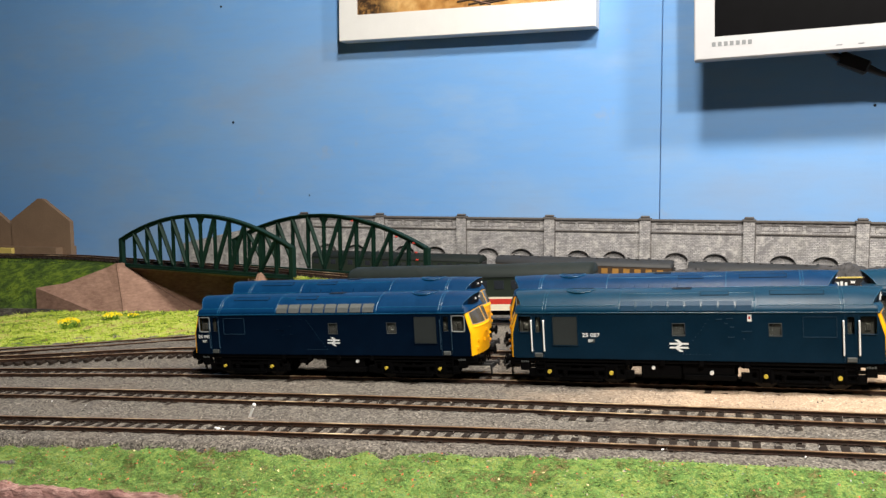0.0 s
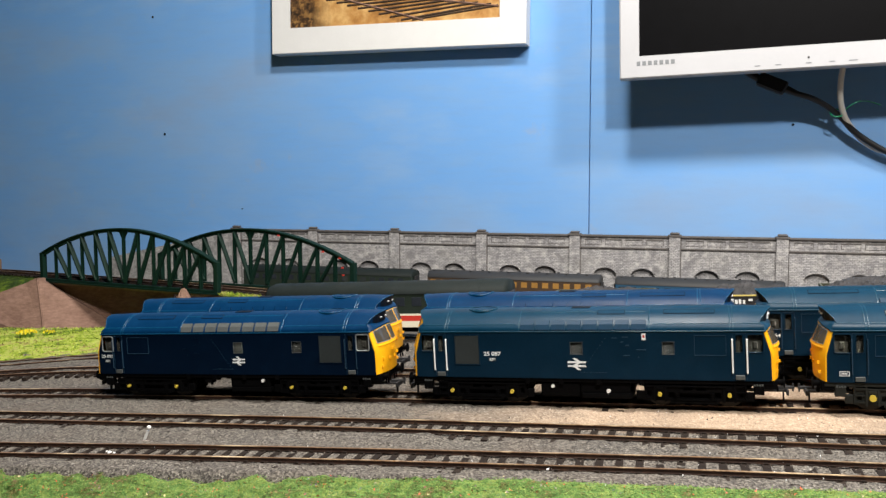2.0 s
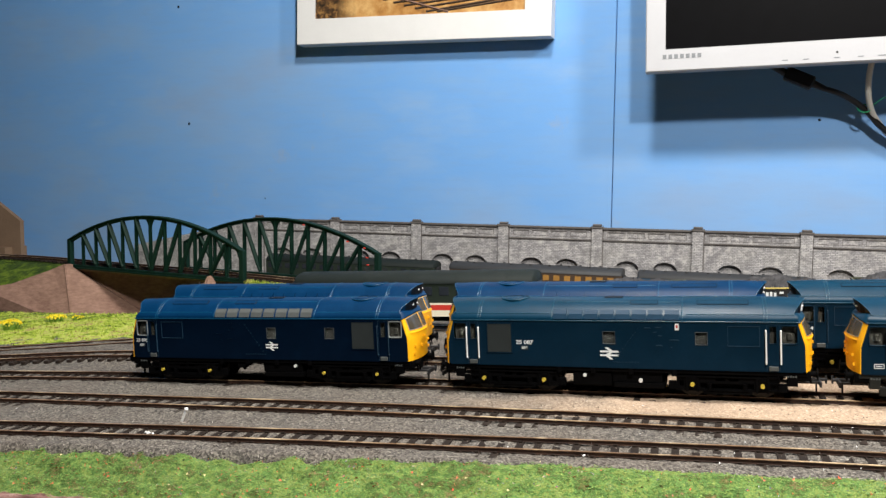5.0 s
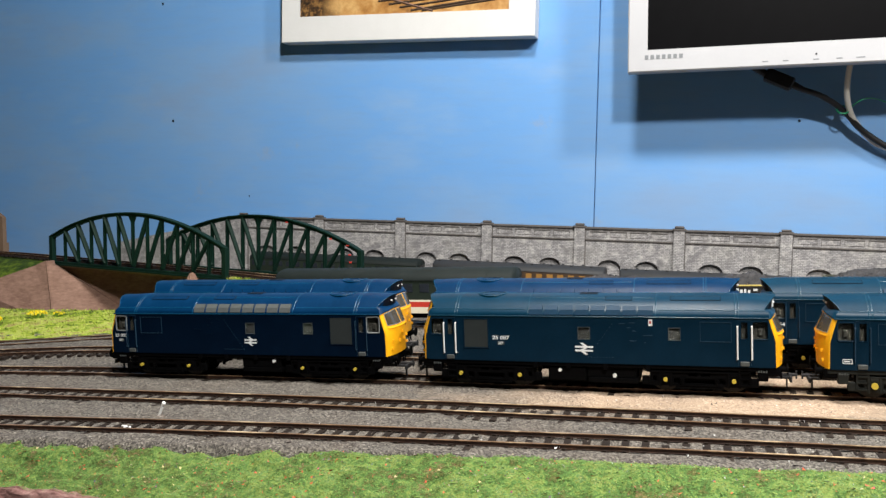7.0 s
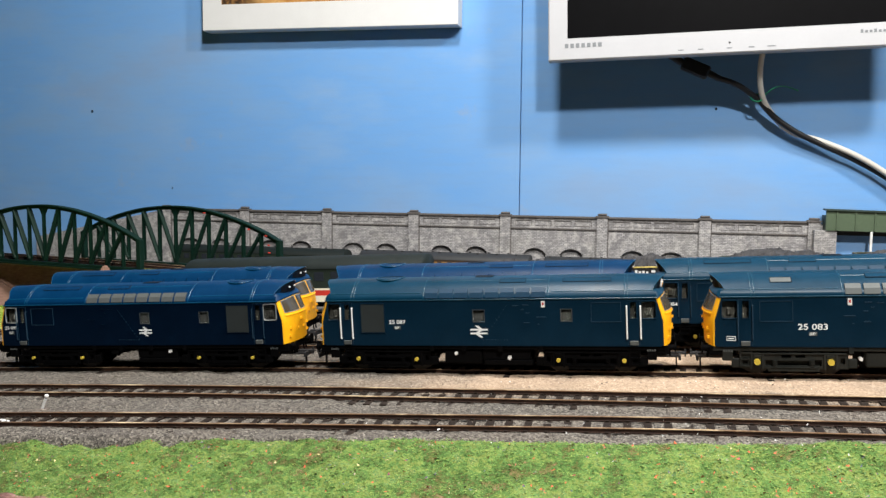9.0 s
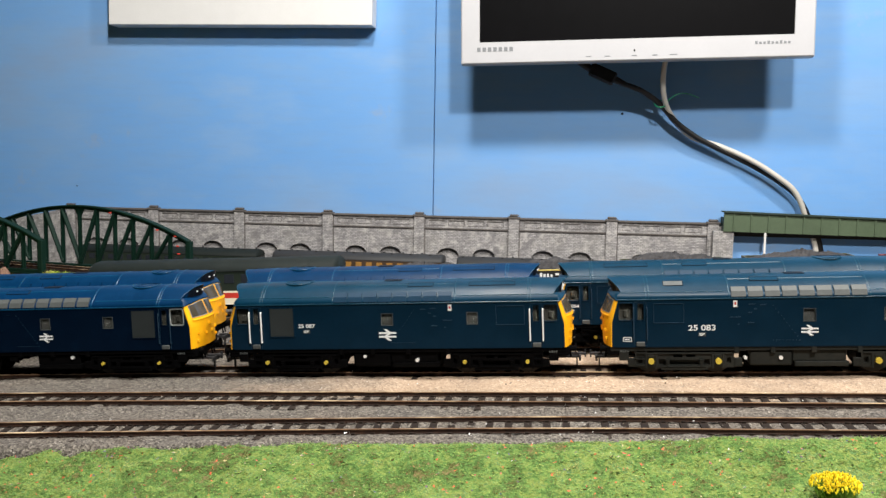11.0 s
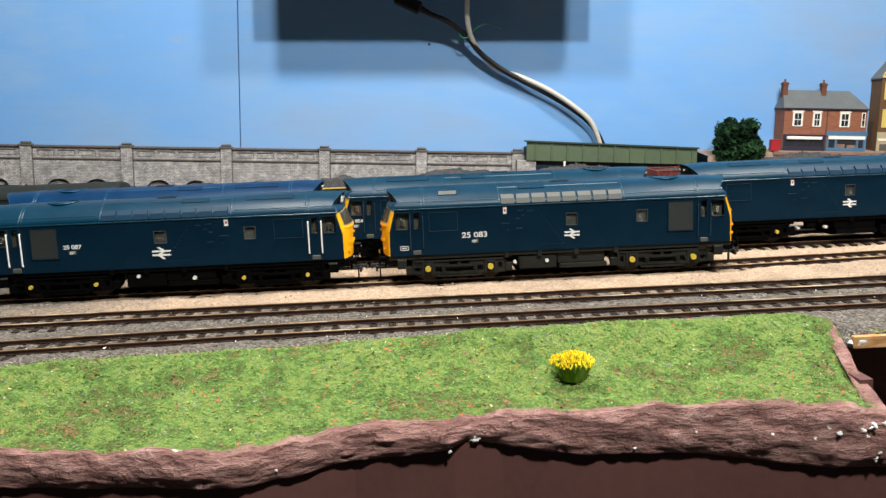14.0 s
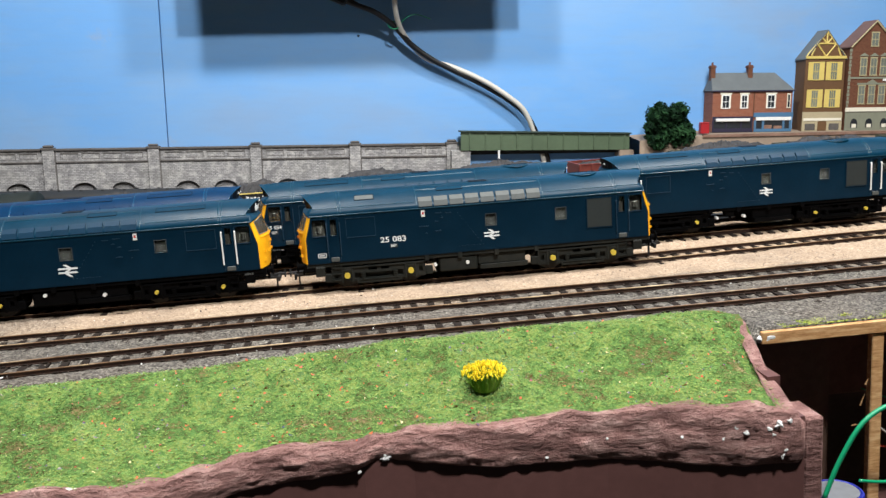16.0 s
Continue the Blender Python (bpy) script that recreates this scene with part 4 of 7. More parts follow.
# torn wood fibre left beside the support post
for k, (x0, z0, x1, z1, r) in enumerate(((325.5, -36, 327, -31, 0.35), (322, -44.5, 328.5, -44.3, 0.22), (327.5, -27, 329, -23, 0.3), (328.8, -62, 329.6, -52, 0.3), (329.5, -40, 330.6, -36, 0.25))):
    tagged(part("wood_splinter", rod(B(), (x0 + 3, 325.0, z0), (x1 + 3, 324.5, z1), r, 5, r * 0.3), "wood", None, "", False, L), "pale torn splinter of wood beside the post", "splinter", "wood splinters")

wire([(345, 318, -70), (352, 320, -58), (362, 324, -50), (376, 330, -52), (392, 336, -66)], 0.35, "green_wire", "thin green wire arching under the baseboard")
wire([(348, 322, -72), (360, 323, -66), (374, 326, -68), (390, 330, -74)], 0.35, "red_wire", "thin red wire low under the baseboard")
wire([(352, 330, -40), (360, 331, -52), (371, 333, -58), (388, 336, -57)], 0.3, "red_wire", "thin red wire hanging under the baseboard")


# ---------------------------------------------------------------- locomotives
ROOF = [(17.5, 40.4), (17.6, 41.5), (17.0, 42.9), (15.9, 44.0), (13.6, 46.2), (10.6, 48.4), (7.0, 50.1), (3.2, 50.8), (0, 51.0)]
ROOF = [(-y, z) for y, z in ROOF] + [(y, z) for y, z in ROOF[-2::-1]]
SIDE_P = dict(panel=(-71.7, -56.2), tag=(-31.6, -29.7), w1=(2.8, 8.5), w2=(41.3, 47.0), grille=(58.6, 72.4), arrow=(5.7, 23.6), fan=61.0)
SIDE_Q = dict(panel=(56.7, 72.1), tag=(30.9, 32.9), w1=(-6.1, 0.1), w2=(41.1, 46.8), grille=(-70.0, -56.3), arrow=(-3.0, 23.1), fan=-57.0)


def nose_x(y, z):
    """The cab front's surface: bulging at the waist, swept back at the sides and up the windscreen."""
    c = 97.0 + 0.6 * (z - 15.5) / 17 if z <= 32.5 else 97.6 - 3.4 * (z - 32.5) / 8.0
    e = 93.7 - 0.2 * (z - 15.5) / 13 if z <= 28.7 else 93.5 - 3.3 * (z - 28.7) / 11.7
    return c - (c - e) * (abs(y) / 17.5) ** 2.4


def brow_z(y):
    """The lower edge of the roof's brow, arched over the windscreens."""
    return 40.2 + 1.8 * (1 - (abs(y) / 17.5) ** 2)


def emblem():
    """Two bars with slanting strokes, 10 mm wide."""
    bm = B()
    bx(bm, -5, 5, -0.05, 0.05, 0.55, 1.55)
    bx(bm, -5, 5, -0.05, 0.05, -1.55, -0.55)
    for pts in (((-2.3, 3.3), (-0.5, 3.3), (2.6, 1.0), (0.4, 1.0)), ((0.6, 1.0), (2.6, 1.0), (-0.6, -1.0), (-2.6, -1.0)), ((-2.6, -1.0), (-0.4, -1.0), (2.3, -3.3), (0.5, -3.3))):
        f = [bm.verts.new((x, -0.07, z)) for x, z in pts]
        bm.faces.new(f)
    return bm


def bogie(parent, cx, material, side_dots):
    g = part("bogie", bogie_frame(), material, parent, "", False, pose(cx * MM, 0, 0))
    for ax in (-17, 17):
        wh = B()
        for s in (-1, 1):
            rod(wh, (ax, s * 6.9, 7.4), (ax, s * 9.6, 7.4), 7.3, 24)
            rod(wh, (ax, s * 6.6, 7.4), (ax, s * 7.0, 7.4), 8.0, 24)
        rod(wh, (ax, -15.4, 7.4), (ax, 15.4, 7.4), 1.2, 8)
        part("wheelset", wh, "wheel", g)
        for s in (-1, 1):
            part("axlebox", rod(B(), (ax, s * 15.6, 7.6), (ax, s * 17.6, 7.6), side_dots, 14), "dot", g, "yellow painted axlebox cover")


def bogie_frame():
    """Cast side frames with open slots, axlebox guides and springs, joined by a transom."""
    bm = B()
    slots = [(-7.6, 7.6, 5.4, 8.0), (-13.0, -9.8, 5.2, 8.4), (9.8, 13.0, 5.2, 8.4), (-23.6, -21.4, 6.2, 9.4), (21.4, 23.6, 6.2, 9.4), (-5.5, -1.0, 9.4, 11.2), (1.0, 5.5, 9.4, 11.2)]
    for s in (-1, 1):
        panel(bm, -25.0, 25.0, 4.0, 12.0, s * 15.4, slots, -s * 1.6)
        ya, yb = (15.4, 16.2) if s > 0 else (-16.2, -15.4)
        bx(bm, -12.0, 12.0, *sorted((s * 13.8, s * 15.7)), 2.5, 4.3, 0.4)
        for ax in (-17, 17):
            bx(bm, ax - 3.3, ax - 2.0, ya, yb, 3.6, 11.2, 0.3), bx(bm, ax + 2.0, ax + 3.3, ya, yb, 3.6, 11.2, 0.3)
            bx(bm, ax - 2.0, ax + 2.0, ya, yb, 9.4, 11.2, 0.3), bx(bm, ax - 1.9, ax + 1.9, *sorted((s * 15.2, s * 15.9)), 5.4, 9.4)
        for q in (-8.6, 8.6):
            for zz in (5.0, 6.2, 7.4):
                rod(bm, (q, s * 15.3, zz), (q, s * 15.3, zz + 0.8), 1.3, 8)
        rod(bm, (-24, s * 15.9, 11.6), (24, s * 15.9, 11.6), 0.45, 6)
        rod(bm, (-11, s * 15.9, 4.6), (11, s * 15.9, 4.6), 0.4, 6)
        for q in (-27.0, 27.0):
            bx(bm, q - 2.0, q + 2.0, *sorted((s * 13.8, s * 15.8)), 4.4, 9.0, 0.4)
    bx(bm, -24, 24, -13.4, 13.4, 4.4, 11.5)
    return bm


def locomotive(x, y, yaw, w, side, number, number_at, number_size, look_, rails_white, label):
    """A four-axle diesel locomotive with a cab at each end, about 200 mm long."""
    body_m, roof_m, louvre_m, frame_m = look_
    edge_m = "edge" if roof_m == "roof" else "edge_dark"
    t = thing("model_locomotive", L @ pose(x, y, w + 0.005, 0, 0, yaw), label, "locomotive", "blue diesel locomotives")
    win = [(*side["w1"], 28.4, 34.7), (*side["w2"], 28.6, 34.9)]
    cab = [(-89.7, -81.9, 29.6, 38.9), (81.9, 89.7, 29.6, 38.9)]
    dr = [(-79.8, -76.6, 29.8, 38.4), (76.6, 79.8, 29.8, 38.4)]
    bm = B()
    for s in (-1, 1):
        panel(bm, -90.0, 90.0, 15.6, 40.4, s * 17.5, win + cab + dr, -s * 0.9)
        for e in (-1, 1):
            skin(bm, [[(e * 90.0, s * 17.5, zz), (e * (nose_x(17.5, zz) - 0.5), s * 17.5, zz)] for zz in (15.6, 22, 28.7, 34, 40.2)])
    bx(bm, -92, 92, -17.4, 17.4, 15.2, 15.7)
    body = part("body", bm, body_m, t)
    # interiors seen through the panes
    part("cab_interior", bx(bx(bx(bx(B(), -89.3, -70, -15.2, 15.2, 16, 39.4), 70, 89.3, -15.2, 15.2, 16, 39.4), -87.2, -84.6, -16.2, 16.2, 31.0, 35.0, 0.6), 84.6, 87.2, -16.2, 16.2, 31.0, 35.0, 0.6), "tan", body, "tan moulded cab interior")
    part("engine_room", bx(B(), -69, 69, -16.4, 16.4, 16, 40), "bulkhead", body, "dull grey brown engine room")
    for a, b, c, d in win + cab + dr:
        for s in (-1, 1):
            g = part("window_pane", bx(B(), a, b, s * 17.5 - 0.1 - s * 0.5, s * 17.5 + 0.1 - s * 0.5, c, d), "pane", body)
            g.visible_shadow = False
            fr = B()
            q = 0.2 if (a, b, c, d) in win else 0.32
            y0, y1 = sorted((s * 17.48, s * 17.72))
            bx(fr, a - q, b + q, y0, y1, d, d + q), bx(fr, a - q, b + q, y0, y1, c - q, c)
            bx(fr, a - q, a, y0, y1, c, d), bx(fr, b, b + q, y0, y1, c, d)
            if (a, b, c, d) in cab:
                fr.free()
                fr, ry = B(), s * 17.6
                loop = [(a + 1.3, ry, c), (b - 1.3, ry, c), (b - 0.3, ry, c + 0.3), (b, ry, c + 1.3), (b, ry, d - 1.3), (b - 0.3, ry, d - 0.3), (b - 1.3, ry, d), (a + 1.3, ry, d), (a + 0.3, ry, d - 0.3), (a, ry, d - 1.3), (a, ry, c + 1.3), (a + 0.3, ry, c + 0.3), (a + 1.3, ry, c)]
                for p, q2 in zip(loop, loop[1:]):
                    rod(fr, p, q2, 0.34, 6)
                for cx, cz in ((a, c), (b, c), (a, d), (b, d)):
                    ix, iz = (1 if cx == a else -1), (1 if cz == c else -1)
                    tri = [fr.verts.new((cx + ix * u, s * 17.55, cz + iz * v)) for u, v in ((-0.1, -0.1), (1.3, -0.1), (0.35, 0.35), (-0.1, 1.3))]
                    fr.faces.new(tri)
            part("window_frame", fr, "louvre_grey" if (a, b, c, d) in win else "silver" if (a, b, c, d) in cab and body_m == "blue" else body_m, g)
    # doors, panels, grille
    for a, b in ((-81.6, -75.2), (75.2, 81.6)):
        for s in (-1, 1):
            ln = B()
            y0, y1 = sorted((s * 17.48, s * 17.66))
            bx(ln, a, a + 0.16, y0, y1, 15.8, 39.4), bx(ln, b - 0.16, b, y0, y1, 15.8, 39.4), bx(ln, a, b, y0, y1, 39.2, 39.4)
            part("door_edge", ln, "line", body, "thin pale door outline")
            part("door_step", bx(B(), a + 1.0, b - 1.0, *sorted((s * 17.4, s * 18.3)), 15.9, 18.2, 0.2), "louvre_grey", body, "grey metal door step")
            if s < 0 or rails_white:
                for h in (a - 0.3, b + 0.2):
                    r = tube(B(), [(h, s * 17.5, 19.4), (h, s * 18.5, 19.5), (h, s * 18.5, 20.5), (h, s * 18.5, 28), (h, s * 18.5, 35.2), (h, s * 18.5, 36.2), (h, s * 17.5, 36.3)], 0.42 if rails_white else 0.26, 6)
                    part("handrail", r, "white" if rails_white else "line", body, "white handrail" if rails_white else "thin handrail")
    for s in (-1, 1):
        y0, y1 = sorted((s * 17.45, s * 17.8))
        a, b = side["grille"]
        gr = part("grille", bx(B(), a, b, y0, y1, 22.6, 38.5, 0.15), "grille", body, "dark grey mesh grille")
        edge = B()
        ya, yb = sorted((s * 17.45, s * 17.95))
        bx(edge, a - 0.4, a, ya, yb, 22.2, 38.9), bx(edge, b, b + 0.4, ya, yb, 22.2, 38.9), bx(edge, a, b, ya, yb, 38.5, 38.9), bx(edge, a, b, ya, yb, 22.2, 22.6)
        part("grille_frame", edge, body_m, gr)
        a, b = side["panel"]
        ln = B()
        bx(ln, a, b, y0, y1, 38.1, 38.4), bx(ln, a, b, y0, y1, 28.0, 28.3), bx(ln, a, a + 0.25, y0, y1, 28, 38.4), bx(ln, b - 0.25, b, y0, y1, 28, 38.4)
        part("access_panel", ln, "line", body, "raised access panel outline")
        a, b = side["tag"]
        tg = None if body_m == "blue" else part("label_plate", bx(B(), a, b, y0, y1, 36.0, 39.4), "white", body, "small white label")
        if tg:
            part("label_mark", bx(B(), a + 0.5, b - 0.5, *sorted((s * 17.7, s * 17.85)), 37.2, 38.6), "red", tg)
        k = 1 if side is SIDE_P else -1
        st = B()
        for ax, az, ln_ in ((-24, 37.2, 3.2), (-18.5, 36.8, 3.0), (-21.5, 34.6, 1.6), (-24.5, 32.8, 2.0), (-33, 30.6, 5.0), (-24.5, 27.6, 3.2), (-29.5, 26.8, 0.8)):
            bx(st, min(k * ax, k * (ax + ln_)), max(k * ax, k * (ax + ln_)), y0, y1, az, az + 0.45)
        part("foot_recess", st, "line" if body_m == "blue_dark" else body_m, body)
        rv = B()
        for q in range(11):
            f = q / 10
            bx(rv, k * (-12 + 13 * f) - 0.2, k * (-12 + 13 * f) + 0.2, y0, y1 if s > 0 else y1, 36.5 - 18 * f, 36.9 - 18 * f)
        for q in range(9):
            bx(rv, k * (-12 + 1.6 * q) - 0.2, k * (-12 + 1.6 * q) + 0.2, y0, y1, 18.4, 18.8)
        part("rivet_row", rv, "line", body)
    # roof
    bm = B()
    visor = lambda y: 90.0 if abs(y) > 16.5 else 88.0 if abs(y) > 15 else 88.0 + 6.2 * (1 - (abs(y) / 15.0) ** 1.7)
    rows = [[(rx, py, pz) for py, pz in ROOF] for rx in (-80, 80)]
    rows.insert(0, [(-visor(py), py, pz if pz < 44.5 else 44 + (pz - 44) * 0.92) for py, pz in ROOF])
    rows.append([(-px_, py, pz) for px_, py, pz in rows[0]])
    skin(bm, rows)
    bmesh.ops.recalc_face_normals(bm, faces=bm.faces)
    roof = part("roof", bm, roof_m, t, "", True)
    for s in (-1, 1):
        edge_ = [p for p in (rows[-1] if s > 0 else rows[0]) if abs(p[1]) < 16]
        under = [(s * min(abs(p[0]) - 0.8, nose_x(p[1], 40.3) - 2.2), p[1], 44.0) for p in edge_]
        face, cheek, far_cheek = B(), B(), B()
        skin(face, [edge_[2:-2], under[2:-2]])
        skin(cheek, [edge_[:3], under[:3]]), skin(far_cheek, [edge_[-3:], under[-3:]])
        for g in (face, cheek, far_cheek):
            bmesh.ops.recalc_face_normals(g, faces=g.faces)
        head = part("headcode_panel", face, "navy", roof, "dark headcode panel under the roof's front edge")
        part("roof_cheek", cheek, roof_m, roof)
        part("roof_cheek", far_cheek, roof_m, roof)
        for yy in (-3.6, 3.6):
            part("marker_light", rod(B(), (s * 91.4, yy, 46.8), (s * 93.5, yy, 47.0), 0.5, 8), "white", head, "white marker light")
        if number == "25 087" and s > 0:
            part("headcode_blind", bx(B(), 92.0, 92.9, -5.5, 5.5, 44.6, 49.0, 0.2, None), "letter", head, "white headcode blind")
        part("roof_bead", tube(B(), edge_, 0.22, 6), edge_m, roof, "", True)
        brow = B()
        ys = [-17.5 + 35.0 * q / 14 for q in range(15)]
        top_at = lambda yy: float(np.interp(abs(yy), [p[0] for p in ROOF[8:]], [p[1] for p in ROOF[8:]]))
        skin(brow, [[(s * (nose_x(yy, brow_z(yy)) + dx), yy, min(brow_z(yy) + dz if dz < 1 else zz, max(top_at(yy) + 0.12, 40.2 + 0.02 * q))) for yy in ys]
                    for q, (dx, dz, zz) in enumerate(((-2.5, 0, 0), (0.35, 0, 0), (0.4, 0.5, 0), (0.0, 0.9, 0), (-1.0, 1, 43.3), (-2.2, 1, 44.2), (-4.0, 1, 44.8), (-8.0, 1, 45.0)))])
        bmesh.ops.recalc_face_normals(brow, faces=brow.faces)
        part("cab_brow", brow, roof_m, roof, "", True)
    gut = B()
    for s in (-1, 1):
        bx(gut, -91, 91, *sorted((s * 17.3, s * 18.0)), 40.1, 40.8, 0.15)
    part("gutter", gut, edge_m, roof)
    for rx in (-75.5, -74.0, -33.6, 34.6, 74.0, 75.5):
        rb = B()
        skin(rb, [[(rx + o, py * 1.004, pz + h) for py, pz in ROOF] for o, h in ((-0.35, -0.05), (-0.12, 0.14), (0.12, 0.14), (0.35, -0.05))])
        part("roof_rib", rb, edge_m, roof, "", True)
    for s in (-1, 1):
        for a, b, u in ((-88, -35.5, 0.38), (36.5, 88, 0.38), (-33, 33, 0.70)):
            i = min(int(u * 8), 7)
            (ya, za), (yb, zb) = ROOF[i], ROOF[i + 1]
            cy, cz = ya + (yb - ya) * (u * 8 - i), za + (zb - za) * (u * 8 - i)
            nrm = Vector((0, za - zb, yb - ya)).normalized()
            nrm = nrm if nrm.z > 0 else -nrm
            tan_ = Vector((0, yb - ya, zb - za)).normalized()
            rb = B()
            skin(rb, [[Vector((xx, cy, cz)) + tan_ * o + nrm * h for o, h in ((-0.45, -0.1), (-0.15, 0.26), (0.15, 0.26), (0.45, -0.1))] for xx in (a, b)])
            bmesh.ops.scale(rb, vec=(1, -s, 1), verts=rb.verts)
            bmesh.ops.recalc_face_normals(rb, faces=rb.faces)
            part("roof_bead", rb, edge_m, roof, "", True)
        for q in range(8):
            a = -33.0 + q * 8.35
            lo, hi = Vector((0, s * 17.45, 41.2)), Vector((0, s * 14.5, 46.0))
            nrm = Vector((0, s * 4.8, 2.95)).normalized()
            lv = B()
            pr = [lo - nrm * 0.2, lo + nrm * 0.55, lo.lerp(hi, 0.5) + nrm * 1.15, hi + nrm * 0.55, hi - nrm * 0.2]
            v2 = skin(lv, [[p + Vector((a + o, 0, 0)) for p in pr] for o in (0.45, 7.6)])
            lv.faces.new(v2[0]), lv.faces.new(v2[1][::-1])
            bmesh.ops.recalc_face_normals(lv, faces=lv.faces)
            part("louvre", lv, louvre_m, roof)
    fx = side["fan"]
    fan = B()
    bmesh.ops.create_cone(fan, cap_ends=False, segments=30, radius1=8.3, radius2=7.6, depth=0.5, matrix=Matrix.Translation((fx, 0, 50.65)))
    for a in range(6):
        bx(fan, fx - 7.6, fx + 7.6, -0.2, 0.2, 50.75, 50.9, 0, Matrix.Translation((fx, 0, 0)) @ Matrix.Rotation(a * math.pi / 6, 4, "Z") @ Matrix.Translation((-fx, 0, 0)))
    ring = [(fx + 8.1 * math.cos(q * math.pi / 12), 8.1 * math.sin(q * math.pi / 12), 51.0 - 0.75 * math.sin(q * math.pi / 12) ** 2) for q in range(25)]
    part("fan_rim", tube(B(), ring, 0.38, 6), edge_m, roof, "", True)
    part("fan_grille", fan, roof_m, roof, "round roof fan grille")
    part("fan_well", rod(B(), (fx, 0, 50.0), (fx, 0, 50.65), 7.6, 30), "roof_dark", roof, "dark fan opening")
    k = 1 if side is SIDE_P else -1
    grey_hatch = louvre_m == "louvre_grey" and frame_m == "chassis_light"
    for a, b, c, d in ((-66, -56, 12.6, 9.6), (-22, -8, 10.6, 7.2)) if grey_hatch else ((-67, -42, 10.4, 7.0), (-22, -8, 10.4, 7.2)):
        for e in (-1, 1):
            hat = B()
            za, zb = (46.95, 48.9) if c > 12 else (48.55, 50.05)
            up = Vector((0, e * (zb - za), c - d)).normalized() * 0.22
            q = [Vector((k * a, e * c, za)), Vector((k * b, e * c, za)), Vector((k * b, e * d, zb)), Vector((k * a, e * d, zb))]
            lo, hi = [hat.verts.new(v - up) for v in q], [hat.verts.new(v + up) for v in q]
            hat.faces.new(hi), hat.faces.new(lo[::-1])
            for i in range(4):
                hat.faces.new((lo[i], lo[(i + 1) % 4], hi[(i + 1) % 4], hi[i]))
            bmesh.ops.recalc_face_normals(hat, faces=hat.faces)
            hatch = part("roof_hatch", hat, "louvre_grey" if a == -66 else roof_m, roof)
            rim = B()
            for p, q2 in zip(q, q[1:] + q[:1]):
                rod(rim, p + up * 0.4, q2 + up * 0.4, 0.22, 5)
            part("hatch_rim", rim, "navy", hatch)
    ex = B()
    bx(ex, k * 2 - 5, k * 2 + 5, -3, 3, 50.2, 51.25, 0.2)
    part("exhaust_port", ex, "navy", roof, "dark exhaust port")
    # cab fronts
    for s in (-1, 1):
        m = Matrix.Identity(4) if s > 0 else Matrix.Rotation(math.pi, 4, "Z")
        cabf = B()
        zs = [15.6, 20, 25, 28.7, 31.6, 32.5, 33.0, 36.5, 40.3]
        ys = [-17.5 + 2.5 * q for q in range(15)]
        skin(cabf, [[(nose_x(yy, zz), yy, zz) for yy in ys] for zz in zs[:-1]] + [[(nose_x(yy, brow_z(yy)), yy, brow_z(yy) + 0.1) for yy in ys]])
        for yy in (-17.5, 17.5):
            skin(cabf, [[(nose_x(yy, zz) - 0.55, yy * 1.004, zz), (nose_x(yy, zz), yy, zz)] for zz in zs])
        skin(cabf, [[(nose_x(yy, 15.6), yy, 15.6), (91, yy, 15.6)] for yy in ys])
        skin(cabf, [[(nose_x(yy, 31.0) + 0.05, yy, 31.0), (nose_x(yy, 31.6) + 0.55, yy, 31.8), (nose_x(yy, 32.2) + 0.05, yy, 32.4)] for yy in ys[1:-1]])
        bmesh.ops.recalc_face_normals(cabf, faces=cabf.faces)
        bmesh.ops.transform(cabf, matrix=m, verts=cabf.verts)
        front = part("cab_front", cabf, "yellow", t, "warning yellow cab front", True)
        for a, b in ((-15.0, -0.9), (0.9, 15.0)):
            ws, wf = B(), B()
            cols = [a + (b - a) * q / 6 for q in range(7)]
            skin(ws, [[(nose_x(yy, zz) + 0.22, yy, zz) for yy in cols] for zz in (33.6, 36.5)] + [[(nose_x(yy, brow_z(yy) - 0.7) + 0.22, yy, brow_z(yy) - 0.7) for yy in cols]])
            skin(wf, [[(nose_x(yy, zz) + 0.3, yy, zz) for yy in cols] for zz in (33.3, 33.6)])
            skin(wf, [[(nose_x(yy, brow_z(yy) - q) + 0.3, yy, brow_z(yy) - q) for yy in cols] for q in (0.7, 0.4)])
            for yy in (a, b):
                skin(wf, [[(nose_x(q, zz) + 0.3, q, zz) for q in (yy - 0.18, yy + 0.18)] for zz in (33.4, 36.5, brow_z(yy) - 0.4)])
            for g in (ws, wf):
                bmesh.ops.transform(g, matrix=m, verts=g.verts)
            wn = part("windscreen", ws, "screen_glass", front, "dark windscreen glazing")
            part("windscreen_trim", wf, "silver", wn)
        ir = B()
        for yy, zz in ((-12, 24), (-4, 23), (4, 23), (12, 24), (-13, 19.5), (13, 19.5), (0, 28)):
            bx(ir, nose_x(yy, zz) - 0.3, nose_x(yy, zz) + 0.9, yy - 0.5, yy + 0.5, zz - 0.7, zz + 0.7)
        bmesh.ops.transform(ir, matrix=m, verts=ir.verts)
        part("lamp_iron", ir, "yellow", front)
        # beam, buffers, coupling
        bb = B()
        bx(bb, 88, 95.6, -16, 16, 10.8, 15.5, 0.4)
        for yy in (-9, -5.5, 5.5, 9):
            rod(bb, (95.4, yy, 14.0), (96.2, yy, 8.2), 0.5, 6)
        bmesh.ops.transform(bb, matrix=m, verts=bb.verts)
        beam = part("buffer_beam", bb, "chassis", t)
        for yy in (-11.4, 11.4):
            bu = B()
            rod(bu, (95.4, yy, 13.6), (98.6, yy, 13.6), 1.5, 12), rod(bu, (98.6, yy, 13.6), (99.2, yy, 13.6), 2.9, 16)
